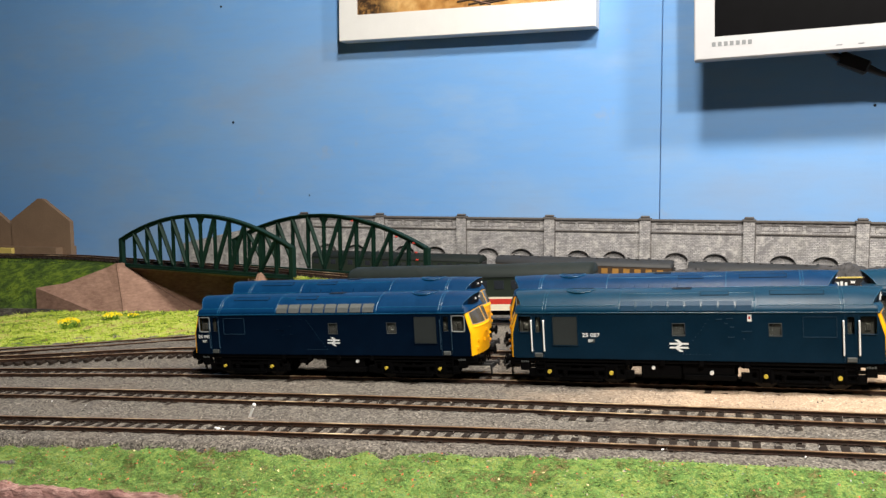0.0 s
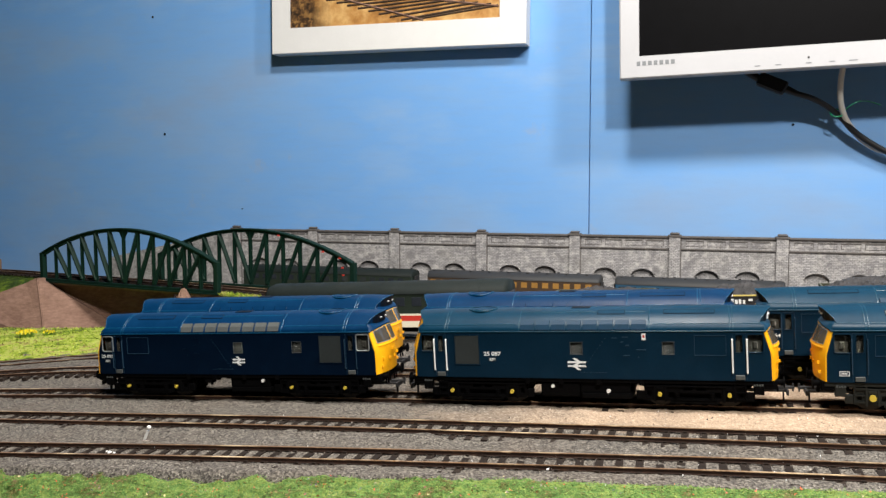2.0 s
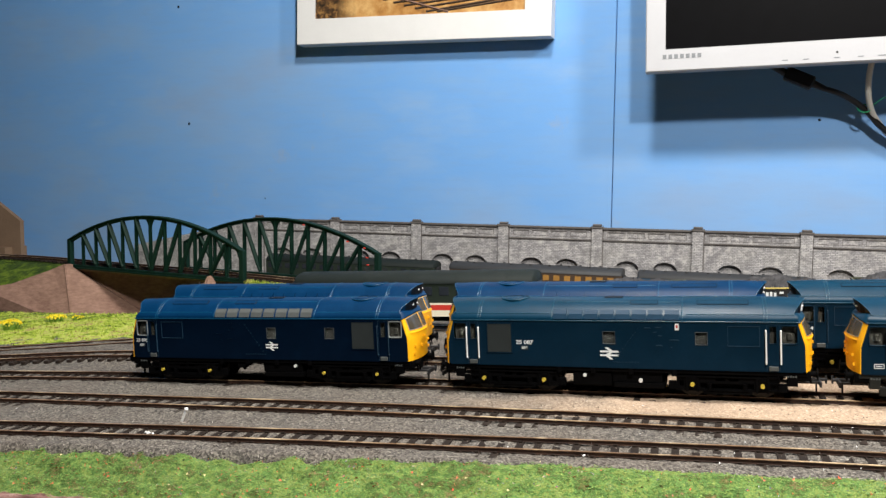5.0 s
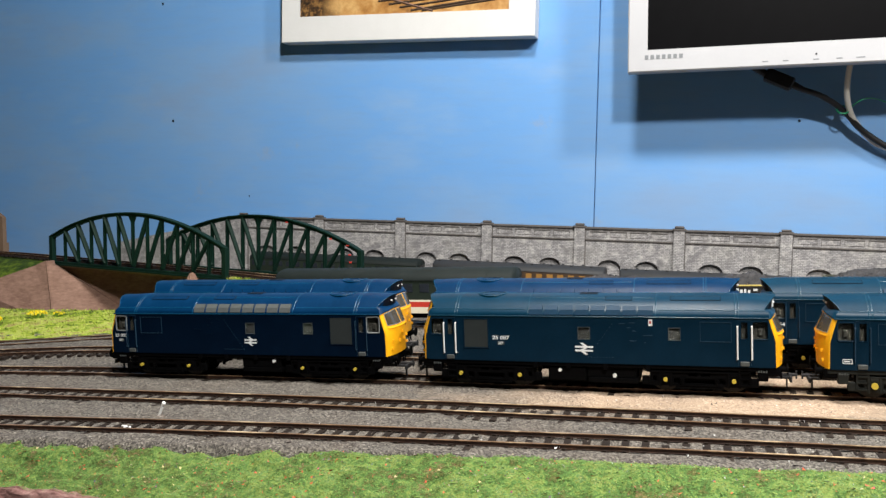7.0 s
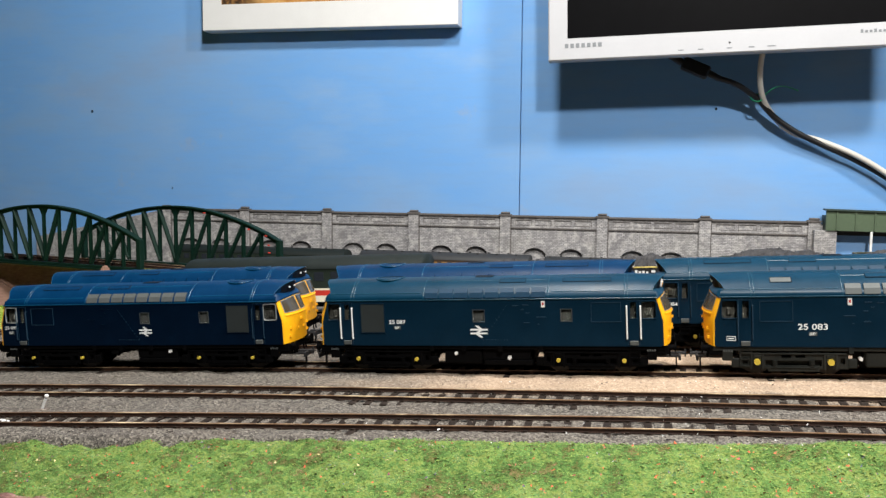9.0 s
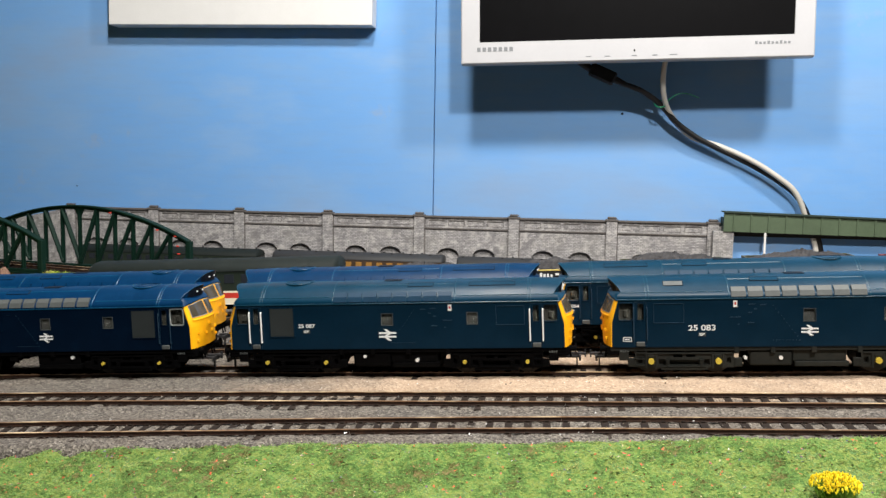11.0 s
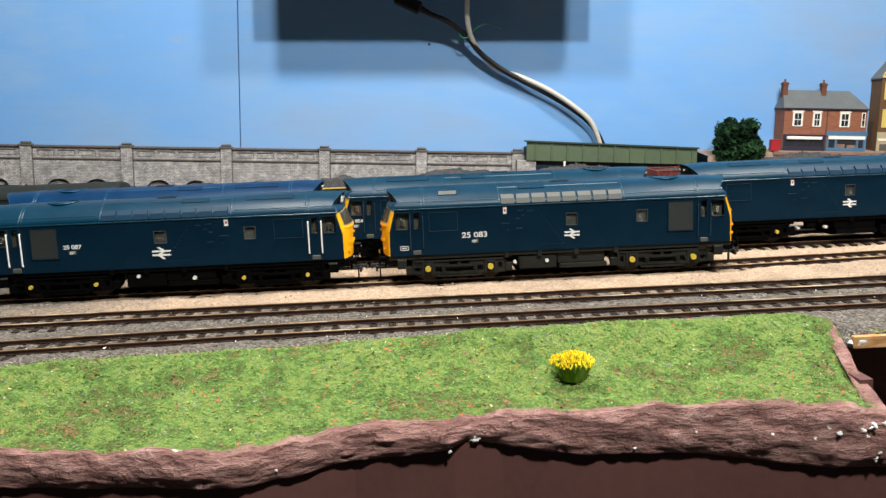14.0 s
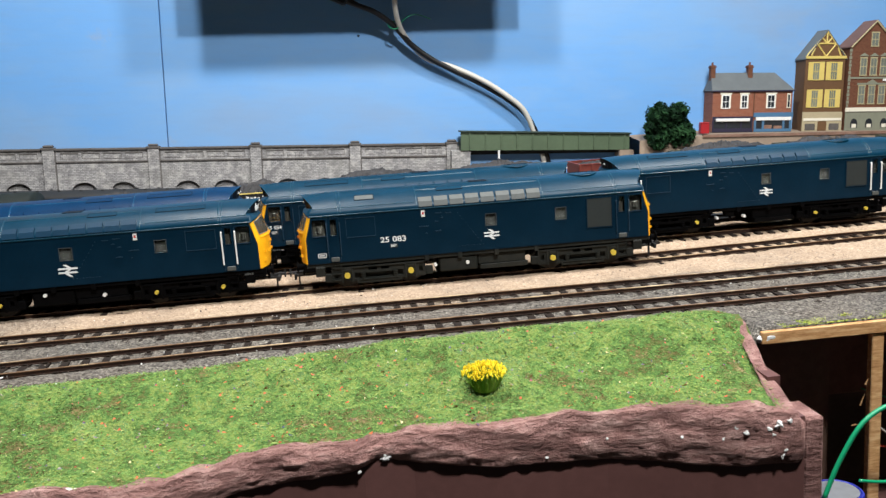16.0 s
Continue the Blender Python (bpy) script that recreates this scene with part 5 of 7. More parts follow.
            bmesh.ops.transform(bu, matrix=m, verts=bu.verts)
            part("buffer", bu, "chassis", beam)
        co = B()
        bx(co, 80, 101.5, -1.6, 1.6, 6.2, 7.6, 0.2), bx(co, 100.4, 101.6, -6.5, 6.5, 5.6, 8.4, 0.2)
        bx(co, 96.0, 104.6, -1.0, 1.0, 7.6, 9.0, 0.2), bx(co, 99.0, 99.8, -0.7, 0.7, 0.8, 6.4), bx(co, 103.6, 104.4, -0.7, 0.7, 6.4, 10.4)
        bmesh.ops.transform(co, matrix=m, verts=co.verts)
        part("coupling", co, "black", beam, "black tension lock coupling")
        # footsteps
        for yy in (-16.4, 16.4):
            fs = B()
            for q in (0, 1, 2):
                bx(fs, 75.5, 81, min(yy, yy * 0.9), max(yy, yy * 0.9), 5.0 + q * 3.4, 5.6 + q * 3.4)
            bx(fs, 75.3, 75.9, min(yy, yy * 0.9), max(yy, yy * 0.9), 4.8, 14), bx(fs, 80.6, 81.2, min(yy, yy * 0.9), max(yy, yy * 0.9), 4.8, 14)
            bmesh.ops.transform(fs, matrix=m, verts=fs.verts)
            part("cab_steps", fs, frame_m, t)
            sb = bx(B(), 84.5, 89.5, min(yy * 1.02, yy * 0.8), max(yy * 1.02, yy * 0.8), 8.0, 14.0, 0.3)
            bmesh.ops.transform(sb, matrix=m, verts=sb.verts)
            part("sandbox", sb, frame_m, t)
        for yy in (-17.0, 17.0):
            mk = B()
            for q in range(4):
                bx(mk, 84.6 + q * 1.2, 85.4 + q * 1.2, min(yy, yy * 0.97), max(yy, yy * 0.97), 12.6, 13.4 + 0.2 * (q % 2))
            bmesh.ops.transform(mk, matrix=m, verts=mk.verts)
            part("data_marks", mk, "louvre_grey", t)
    # underframe
    ub = B()
    bx(ub, -94, 94, -16.6, 16.6, 13.0, 15.7, 0.3)
    for q in (-30, -12, 8, 30):
        bx(ub, q - 1.2, q + 1.2, -17.3, 17.3, 12.0, 16.6, 0.2)
    part("solebar", ub, frame_m, t)
    gap = side is SIDE_P and frame_m == "chassis"
    if gap:
        part("air_pipe", rod(bx(B(), -20, -14, -15.6, -11, 9.4, 12.8, 0.5), (-16, -13.5, 8.2), (-16, -13.5, 10), 0.9, 8), frame_m, t)
    else:
        part("fuel_tank", bx(B(), -23.2, -2.4, -15.6, 15.6, 4.9, 12.8, 0.7), frame_m, t)
    # Added dark block stands in for the shade between the bogies.
    part("underframe_shade_block", bx(bx(B(), -1.5 if gap else -24, 25, -9.0, 9.0, 3.2, 13), -50, 50, -4.0, 4.0, 11.4, 13.4), "chassis", t)
    bt = B()
    bx(bt, -2.0, 24, -15.0, 15.0, 7.2, 12.8, 0.3), bx(bt, -1.2, 25, -16.2, 16.2, 4.6, 7.2, 0.3)
    part("battery_box", bt, frame_m, t)
    for dx, dz, r in ((-16.6, 10.8, 0.95), (12.8, 8.6, 1.05)) if side is SIDE_Q else ((20.0, 11.3, 0.95),) if number == "25 095" else ((-8.0, 9.2, 1.0), (-25.5, 9.2, 0.9)):
        for s in (-1, 1):
            part("gauge", rod(B(), (dx, s * 14.0, dz), (dx, s * 16.6, dz), r, 12), "white", t, "small white gauge")
    for c in (-56, 56):
        bogie(t, c, frame_m, 1.55 if frame_m == "chassis_light" else 0.9 if body_m == "blue" else 1.05)
    # markings on both sides
    for s in (-1, 1):
        rot = Matrix.Identity(4) if s < 0 else Matrix.Rotation(math.pi, 4, "Z")
        em = emblem()
        ax, az = side["arrow"]
        wid = 0.83 if side is SIDE_P else 0.97
        bmesh.ops.scale(em, vec=(wid, 1, wid), verts=em.verts)
        shifted(em, ax, -17.62, az)
        bmesh.ops.transform(em, matrix=rot, verts=em.verts)
        part("emblem", em, "letter", body, "white double arrow marking")
        if number:
            nb = lettering(number, number_size[0], number_size[1])
            shifted(nb, number_at[0], -17.58, number_at[1])
            bmesh.ops.transform(nb, matrix=rot, verts=nb.verts)
            part("running_number", nb, "letter", body, "white running number")
            pl = B()
            cx, cz = number_at[0], number_at[1] - 2.1
            bx(pl, cx - 1.9, cx + 1.9, -17.62, -17.5, cz - 0.95, cz + 0.95)
            bmesh.ops.transform(pl, matrix=rot, verts=pl.verts)
            dp = part("data_panel", pl, "louvre_grey", body, "small grey data panel")
            bars = B()
            for q in range(3):
                bx(bars, cx - 1.5, cx + 1.5 - 0.5 * q, -17.68, -17.6, cz + 0.35 - q * 0.5, cz + 0.6 - q * 0.5)
            bmesh.ops.transform(bars, matrix=rot, verts=bars.verts)
            part("data_lines", bars, "letter", dp)
            if number == "25 083":
                pl = B()
                for a, b, c, d in ((-87.4, -83.0, 18.4, 18.7), (-87.4, -83.0, 20.4, 20.7), (-87.4, -87.1, 18.7, 20.4), (-83.3, -83.0, 18.7, 20.4), (-86.6, -84.0, 19.3, 19.8)):
                    bx(pl, a, b, -17.62, -17.5, c, d)
                bmesh.ops.transform(pl, matrix=rot, verts=pl.verts)
                part("works_panel", pl, "letter", body, "small white outlined panel")
    return t


# Body, roof, louvre, underframe; the roof blue is lightened for the light from above.
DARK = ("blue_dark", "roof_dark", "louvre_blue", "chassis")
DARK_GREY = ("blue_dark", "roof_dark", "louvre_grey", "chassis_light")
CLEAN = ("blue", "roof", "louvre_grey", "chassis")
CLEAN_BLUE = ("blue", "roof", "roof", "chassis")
ROW1, ROW2 = 0.4668, 0.5195
locomotive(-0.2324, 0.4640, 2.2, 0, SIDE_P, "25 095", (-86.6, 25.6), (2.7, 8.6), CLEAN, False, "clean rail blue diesel locomotive with grey roof louvres and yellow ends")
locomotive(-0.0203, ROW1, 0.1, 0, SIDE_Q, "25 087", (-49.0, 27.4), (2.9, 9.6), DARK, True, "weathered blue diesel locomotive with white handrails and yellow ends")
locomotive(0.1906, ROW1, 0, 0, SIDE_P, "25 083", (-47.2, 24.0), (4.1, 13.6), DARK_GREY, False, "weathered blue diesel locomotive with grey louvres and a grey underframe")
locomotive(0.3738, ROW2, 0, 0.0030, SIDE_P, "", (0, 0), (3, 9), DARK, True, "weathered blue diesel locomotive with white handrails at the second row's end")
locomotive(0.1636, ROW2, 0, 0.0024, SIDE_P, "25 054", (-86.6, 25.6), (2.7, 8.6), DARK, False, "weathered blue diesel locomotive in the second row")
locomotive(-0.0360, ROW2, 0, 0.0024, SIDE_Q, "", (0, 0), (3, 9), CLEAN_BLUE, False, "clean blue diesel locomotive in the second row")
locomotive(-0.2480, ROW2 - 0.001, 0.4, 0.0024, SIDE_P, "", (0, 0), (3, 9), CLEAN_BLUE, False, "clean blue diesel locomotive at the second row's far end")


# ---------------------------------------------------------------- other rolling stock
def coal_heap(bm, x0, x1, y0, y1, z0, h, seed):
    """An uneven mound with many facets."""
    nx, ny = max(8, int((x1 - x0) / 1.3)), max(6, int((y1 - y0) / 1.5))
    rows = []
    for i in range(nx + 1):
        u = i / nx
        row = []
        for k in range(ny + 1):
            v = k / ny
            e = (math.sin(math.pi * u) ** 0.55) * (math.sin(math.pi * v) ** 0.6)
            x, y = x0 + (x1 - x0) * u, y0 + (y1 - y0) * v
            row.append((x, y, z0 + h * e * (0.75 + 0.5 * noise.noise((x * 0.09 + seed, y * 0.09, 0))) + 1.5 * noise.noise((x * 0.8, y * 0.8, seed)) * min(1, e * 3)))
        rows.append(row)
    skin(bm, rows)
    return bm


def wheels(parent, xs, w=0.0):
    for ax in xs:
        wh = B()
        for s in (-1, 1):
            rod(wh, (ax, s * 6.9, 6.6), (ax, s * 9.4, 6.6), 6.5, 18)
        rod(wh, (ax, -11, 6.6), (ax, 11, 6.6), 1.1, 8)
        part("wheelset", wh, "wheel", parent)


def mineral_wagon(x, length, top, paint, heap, label, sign=False):
    t = thing("coal_wagon", L @ pose(x, LINE_D(x), 0.0074, 0, 0, 0.0), label, "wagon", "loaded coal wagons")
    h = length / 2
    bm = B()
    bx(bm, -h, h, -15, 15, 13, 14)
    for s in (-1, 1):
        bx(bm, -h, h, *sorted((s * 14.2, s * 15.0)), 14, top), bx(bm, *sorted((s * (h - 0.8), s * h)), -14.2, 14.2, 14, top)
    ribs = []
    for q in range(7):
        px_ = -h + 1 + (length - 2) * q / 6
        ribs.append(bx(B(), px_ - 0.6, px_ + 0.6, -15.7, -15.0, 14, top)), ribs.append(bx(B(), px_ - 0.6, px_ + 0.6, 15.0, 15.7, 14, top))
    body = part("body", bm, paint, t)
    for rib in ribs:
        part("rib", rib, paint, body)
    rim = B()
    for s in (-1, 1):
        bx(rim, -h, h, *sorted((s * 14.0, s * 15.4)), top, top + 0.7), bx(rim, *sorted((s * (h - 1), s * h)), -14, 14, top, top + 0.7)
    part("top_rim", rim, "ochre" if sign else paint, body, "pale yellow top edge" if sign else "")
    part("coal_load", coal_heap(B(), -h + 0.9, h - 0.9, -14, 14, top - 1.5, heap, x * 50), "coal", t, "heaped black coal")
    fr = B()
    bx(fr, -h, h, -11, 11, 9.5, 13), bx(fr, -h - 3.5, -h, -1.5, 1.5, 7, 9.5), bx(fr, h, h + 3.5, -1.5, 1.5, 7, 9.5)
    for s in (-1, 1):
        for q in (-11, 11):
            rod(fr, (s * h, q, 12), (s * (h + 4), q, 12), 1.3, 8)
    part("underframe", fr, "chassis", t)
    wheels(t, (-length * 0.27, length * 0.27))
    if sign:
        bars = B()
        for a, b, c, d in ((-7.5, -5.9, 37.5, 40.8), (-5.2, -3.6, 37.5, 40.1), (-2.9, -1.5, 37.5, 40.4), (-0.6, 0.8, 37.5, 39.9), (2.6, 5.0, 39.2, 40.6)):
            bx(bars, a, b, -15.95, -15.75, c, d)
        part("side_marking", bars, "letter", body, "white painted marking bars")


mineral_wagon(-0.022, 66, 44.0, "hopper", 6.0, "grey open wagon heaped with coal behind the locomotives")
mineral_wagon(0.0645, 66, 42.2, "black", 9.0, "black open wagon with white marking heaped with coal", True)
mineral_wagon(0.143, 66, 45.0, "hopper", 8.0, "grey open wagon heaped with coal behind the locomotives")
mineral_wagon(0.222, 66, 45.5, "hopper", 7.0, "grey open wagon heaped with coal behind the locomotives")
mineral_wagon(0.300, 52, 44.5, "bauxite", 2.0, "red brown open wagon with a low coal load")
mineral_wagon(0.380, 66, 46.5, "hopper", 9, "grey open wagon heaped with coal behind the locomotives")
mineral_wagon(0.458, 66, 46.5, "hopper", 7, "grey open wagon heaped with coal behind the locomotives")

hop = thing("hopper_wagon", L @ pose(0.568, LINE_D(0.568), 0.0074), "weathered olive bogie hopper wagon loaded with coal", "wagon")
hb = B()
for s in (-1, 1):
    skin(hb, [[(-62, s * 15.5, 47), (62, s * 15.5, 47)], [(-62, s * 15.5, 30), (62, s * 15.5, 30)], [(-40, s * 9, 15), (40, s * 9, 15)]])
for s in (-1, 1):
    skin(hb, [[(s * 62, -15.5, 47), (s * 62, 15.5, 47)], [(s * 62, -15.5, 30), (s * 62, 15.5, 30)], [(s * 40, -9, 15), (s * 40, 9, 15)]])
for q in range(9):
    bx(hb, -60 + 15 * q - 0.7, -60 + 15 * q + 0.7, -16.3, 16.3, 29, 47)
part("hopper_body", hb, "hopper", hop)
part("coal_load", coal_heap(B(), -61, 61, -15, 15, 45, 8, 3), "coal", hop, "heaped black coal")
part("underframe", bx(bx(B(), -64, 64, -13, 13, 11, 14.5), -66, 66, -2, 2, 6.5, 9), "chassis", hop)
part("end_ladder", rod(rod(B(), (-63, -12, 14), (-63, -12, 46), 0.5, 6), (-63, -8, 14), (-63, -8, 46), 0.5, 6), "chassis", hop)
wheels(hop, (-52, -38, 38, 52))


def coach(m, length, top, body_m, roof_m, window_m, label, stripes=(), ribs=0, vents=True):
    """A long vehicle: body with bands, arched roof, a row of windows and roof vents. Rails at z = 0."""
    t = thing("railway_coach", m, label, "coach", "standing coaches")
    h, e = length / 2, top - 8.5
    bm = B()
    bx(bm, -h, h, -17, 17, 12, e, 0.5)
    body = part("body", bm, body_m, t)
    prof = [(17.6, e - 0.4), (17.2, e + 1.6), (14.6, e + 4.6), (10, e + 6.9), (5, e + 8.1), (0, e + 8.5)]
    prof = [(-a, b) for a, b in prof] + [(a, b) for a, b in prof[-2::-1]]
    bm = B()
    vs = skin(bm, [[(px_, a * k, e - 0.4 + (b - e + 0.4) * k) for a, b in prof] for px_, k in ((-h - 0.6, 0.9), (-h + 2, 1), (h - 2, 1), (h + 0.6, 0.9))])
    bm.faces.new(vs[0]), bm.faces.new(vs[-1][::-1])
    bmesh.ops.recalc_face_normals(bm, faces=bm.faces)
    roof = part("roof", bm, roof_m, t, "", True)
    for q in range(ribs):
        px_ = -h + length * (q + 0.5) / ribs
        rb = B()
        skin(rb, [[(px_ + o, a * 1.006, b + 0.2) for a, b in prof] for o in (-0.3, 0.3)])
        part("roof_rib", rb, roof_m, roof)
    if vents:
        n = int(length / 13)
        for q in range(n):
            for s in ((-6.5, 6.5)[q % 2],):
                part("roof_vent", bx(B(), -h + 6 + 13 * q - 1, -h + 8 + 13 * q, s - 1, s + 1, e + 7.0, e + 9.3, 0.4), "black", roof)
    n = int(length / 14)
    for q in range(n):
        for s in (-1, 1):
            part("window", bx(B(), -h + 8 + 14 * q - 4, -h + 8 + 14 * q + 4, *sorted((s * 16.9, s * 17.2)), e - 10, e - 3, 0.2), window_m, body)
    for z0, z1, mm_ in stripes:
        for s in (-1, 1):
            part("stripe", bx(B(), -h + 0.3, h - 0.3, *sorted((s * 16.95, s * 17.25)), z0, z1), mm_, body)
    for s in (-1, 1):
        part("gangway", bx(B(), *sorted((s * h, s * (h + 3))), -6, 6, 13, e - 1, 0.5), "black", t, "black gangway end")
    part("underframe", bx(bx(B(), -h + 2, h - 2, -13, 13, 9, 12), -h - 6, h + 6, -1.5, 1.5, 6, 8), "chassis", t)
    wheels(t, (-h + 22, -h + 52, h - 52, h - 22))
    return t


RAILS = REAR + 0.005
coach(pose(-0.475, 1.092, RAILS), 262, 50.5, "coach_green", "grey_roof", "dark_glass", "green coach with a grey roof behind the bowstring bridge")
coach(pose(-0.205, 1.092, RAILS), 232, 51.0, "coach_brown", "dark_roof", "amber", "brown coach with amber lined windows and a dark grey roof")
coach(pose(0.031, 1.092, RAILS), 200, 50.0, "coach_blue", "dark_roof", "dark_glass", "deep blue coach with a dark grey roof")
coach(L @ pose(-0.2065, 0.643, 0.0065), 206, 47.5, "coach_green", "grey_roof", "dark_glass", "grey green railcar with red and cream bands", ((9 + 3.2, 17.2, "cream"), (17.2, 21.5, "red"), (21.5, 23.0, "cream")), 5, False)


# ---------------------------------------------------------------- bowstring bridge and its bank
def bow_girder(parent, a, b, flecks):
    """A bowstring girder from a to b (mm, plan): arched top chord, bottom chord, posts and slanting struts."""
    a, b = Vector((*a, 0)), Vector((*b, 0))
    d = b - a
    n, ang = d.length, math.atan2(d.y, d.x)
    m = Matrix.Translation(a * MM) @ Matrix.Rotation(ang, 4, "Z")
    top = lambda u: 36.0 + 33.0 * (1 - (2 * u - 1) ** 2)
    ch = B()
    rows = []
    for q in range(33):
        u = q / 32
        x, z = n * u, top(u)
        s = 33.0 * -4 * (2 * u - 1) / n
        c = 1 / math.hypot(1, s)
        rows.append([(x + s * c * o, yy, z - c * o) for o, yy in ((0, -3.8), (0, 3.8), (1.4, 3.8), (1.4, 1.6), (4.6, 1.6), (4.6, -1.6), (1.4, -1.6), (1.4, -3.8))])
    skin(ch, rows, True)
    g = part("bow_girder", ch, "green_steel", parent, "", False, m)
    part("bottom_chord", bx(bx(B(), -2, n + 2, -3.2, 3.2, 0, 1.4), -2, n + 2, -1.2, 1.2, 1.4, 4.6, 0.3), "green_steel", g)
    for u in (0.0, 1.0):
        part("end_post", bx(B(), n * u - 3, n * u + 3, -3, 3, 0, 35.5, 0.4), "green_steel", g)
    count = 12
    for q in range(1, count):
        u = q / count
        part("post", bx(bx(B(), n * u - 2.6, n * u + 2.6, -0.5, 0.5, 5, top(u) - 3), n * u - 0.5, n * u + 0.5, -1.8, 1.8, 5, top(u) - 3), "green_steel", g)
        u2 = (q + (1 if u < 0.5 else -1)) / count
        if 0 < u2 < 1 and abs(u - 0.5) > 0.02:
            hi = (n * u, 0, top(u) - 3.5)
            lo = (n * u2, 0, 7)
            part("strut", rod(rod(B(), (hi[0], -1.2, hi[2]), (lo[0], -1.2, lo[2]), 1.9, 6), (hi[0], 1.2, hi[2]), (lo[0], 1.2, lo[2]), 1.9, 6), "green_steel", g)
    part("crown_gusset", prism(B(), [(n / 2 - 7, top(0.5) - 3), (n / 2 - 2, top(0.5) - 12), (n / 2 + 2, top(0.5) - 12), (n / 2 + 7, top(0.5) - 3)], -0.8, 0.8), "green_steel", g)
    for x, z in flecks:
        part("rust_patch", bx(B(), x - 1.7, x + 1.7, -4.1, -3.0, z - 0.8, z + 0.8, 0.4), "red", g, "orange rust patch")
    return g


bridge = thing("bowstring_bridge", pose(0, 0, 0.009), "dark green bowstring girder railway bridge on brown abutments", "bridge")
bow_girder(bridge, (-734, 828), (-461, 784), ())
bow_girder(bridge, (-590, 863), (-317, 819), ((262, 40), (240, 46), (181, 62), (266, 22), (265, 30)))
dk = B()
v = [dk.verts.new(p) for p in ((-736, 829, 1), (-461, 785, 1), (-316, 819, 1), (-592, 863, 1), (-736, 829, -3), (-461, 785, -3), (-316, 819, -3), (-592, 863, -3))]
for q in ((0, 1, 2, 3), (7, 6, 5, 4), (0, 4, 5, 1), (1, 5, 6, 2), (2, 6, 7, 3), (3, 7, 4, 0)):
    dk.faces.new([v[i] for i in q])
part("deck", dk, "card_brown", bridge)
BLINE = smooth_line([(-1.5, 0.79), (-1.25, 0.815), (-0.97, 0.858), (-0.85, 0.872), (-0.72, 0.852), (-0.58, 0.829), (-0.43, 0.797), (-0.30, 0.768), (-0.1, 0.74)])
track(BLINE, -1.3, -0.1, 10.5, None, "brown railed track across the bowstring bridge", Matrix.Identity(4))

# trackbed and green embankment on the near side of the bridge
rows = []
for i in range(150):
    x = -1.75 + i * (1.02 / 149)
    yc = BLINE(x)
    foot = ground_z(x, 0.72) - 0.004
    row = []
    for dy, f in ((0.27, 0.0), (0.10, 0.0), (0.03, 1.0), (-0.02, 1.0), (-0.035, 0.93), (-0.06, 0.70), (-0.085, 0.45), (-0.11, 0.22), (-0.135, 0.0), (-0.16, -0.05)):
        z = foot + (0.0098 - foot) * max(f, 0) - (0.004 if f < 0 else 0)
        bump = 0.003 * noise.noise((x * 30, dy * 40, 1)) if 0 < f < 0.99 else 0
        yy = yc + dy + bump
        if x > -0.836:
            yy = max(yy, 0.786 + 0.327 * (x + 0.829))
        row.append((x * 1000, yy * 1000, (z + bump * 0.6) * 1000))
    rows.append(row)
bm = B()
skin(bm, rows)
bmesh.ops.recalc_face_normals(bm, faces=bm.faces)
emb = tagged(part("embankment", bm, "bank_base", None, "", True), "green grassed embankment that carries the bridge track", "embankment", "", "structure")


def emb_place(rng):
    x = rng.uniform(-1.25, -0.838)
    f = rng.uniform(0.0, 1.0)
    foot = ground_z(x, 0.72) - 0.004
    y = BLINE(x) - 0.022 - 0.113 * (1 - f)
    ff = max(0, 1 - (1 - f) * 1.02)
    return x * 1000, y * 1000, (foot + (0.0098 - foot) * ff) * 1000


grass_blades("embankment_grass", 9000, emb_place, "bank", "deep green scatter grass on the embankment", 1.2, 3.4, 0.9)
# trackbed to the right of the bridge
rows = []
for i in range(24):
    x = -0.455 + i * 0.016
    yc = BLINE(x)
    rows.append([(x * 1000, (yc + dy) * 1000, z * 1000) for dy, z in ((0.16, -0.045), (0.035, 0.0095), (-0.022, 0.0095), (-0.05, -0.030))])
bm = B()
skin(bm, rows)
bmesh.ops.recalc_face_normals(bm, faces=bm.faces)
tagged(part("trackbed", bm, "moss", None, "", True), "low earth trackbed beyond the bridge", "trackbed", "", "structure")


def tuft_place(rng):
    x = rng.uniform(-0.455, -0.40)
    return x * 1000, (BLINE(x) - 0.016 - rng.uniform(0, 0.008)) * 1000, 9.0


grass_blades("bridge_grass", 900, tuft_place, "lime", "tuft of pale grass at the bridge end", 2.0, 5.0, 0.8)

# brown wing wall and abutment
ab = thing("abutment", Matrix.Identity(4), "brown stone card wing wall and abutment below the bridge", "abutment")
def slope_face(pts, depth):
    """A quad or triangle of card with thickness, subdivided and slightly uneven at its edges."""
    bm = B()
    f = [bm.verts.new(p) for p in pts]
    k = [bm.verts.new((x + depth[0], y + depth[1], z)) for x, y, z in pts]
    bm.faces.new(f), bm.faces.new(k[::-1])
    for i in range(len(f)):
        bm.faces.new((f[i], k[i], k[(i + 1) % len(f)], f[(i + 1) % len(f)]))
    bmesh.ops.recalc_face_normals(bm, faces=bm.faces)
    return bm


part("wing_wall", slope_face([(-829, 780, -52), (-829, 780, -15.6), (-792, 792, -9.5), (-744, 809, 9.0), (-731, 812, 15.0), (-727, 812, 14.8), (-681, 770, -52)], (3, 8)), "card_brown", ab)
part("side_slope", slope_face([(-681, 770, -52), (-727.5, 812, 14.8), (-719, 814, 10.5), (-630, 850, -52)], (-6, 8)), "card_brown", ab)
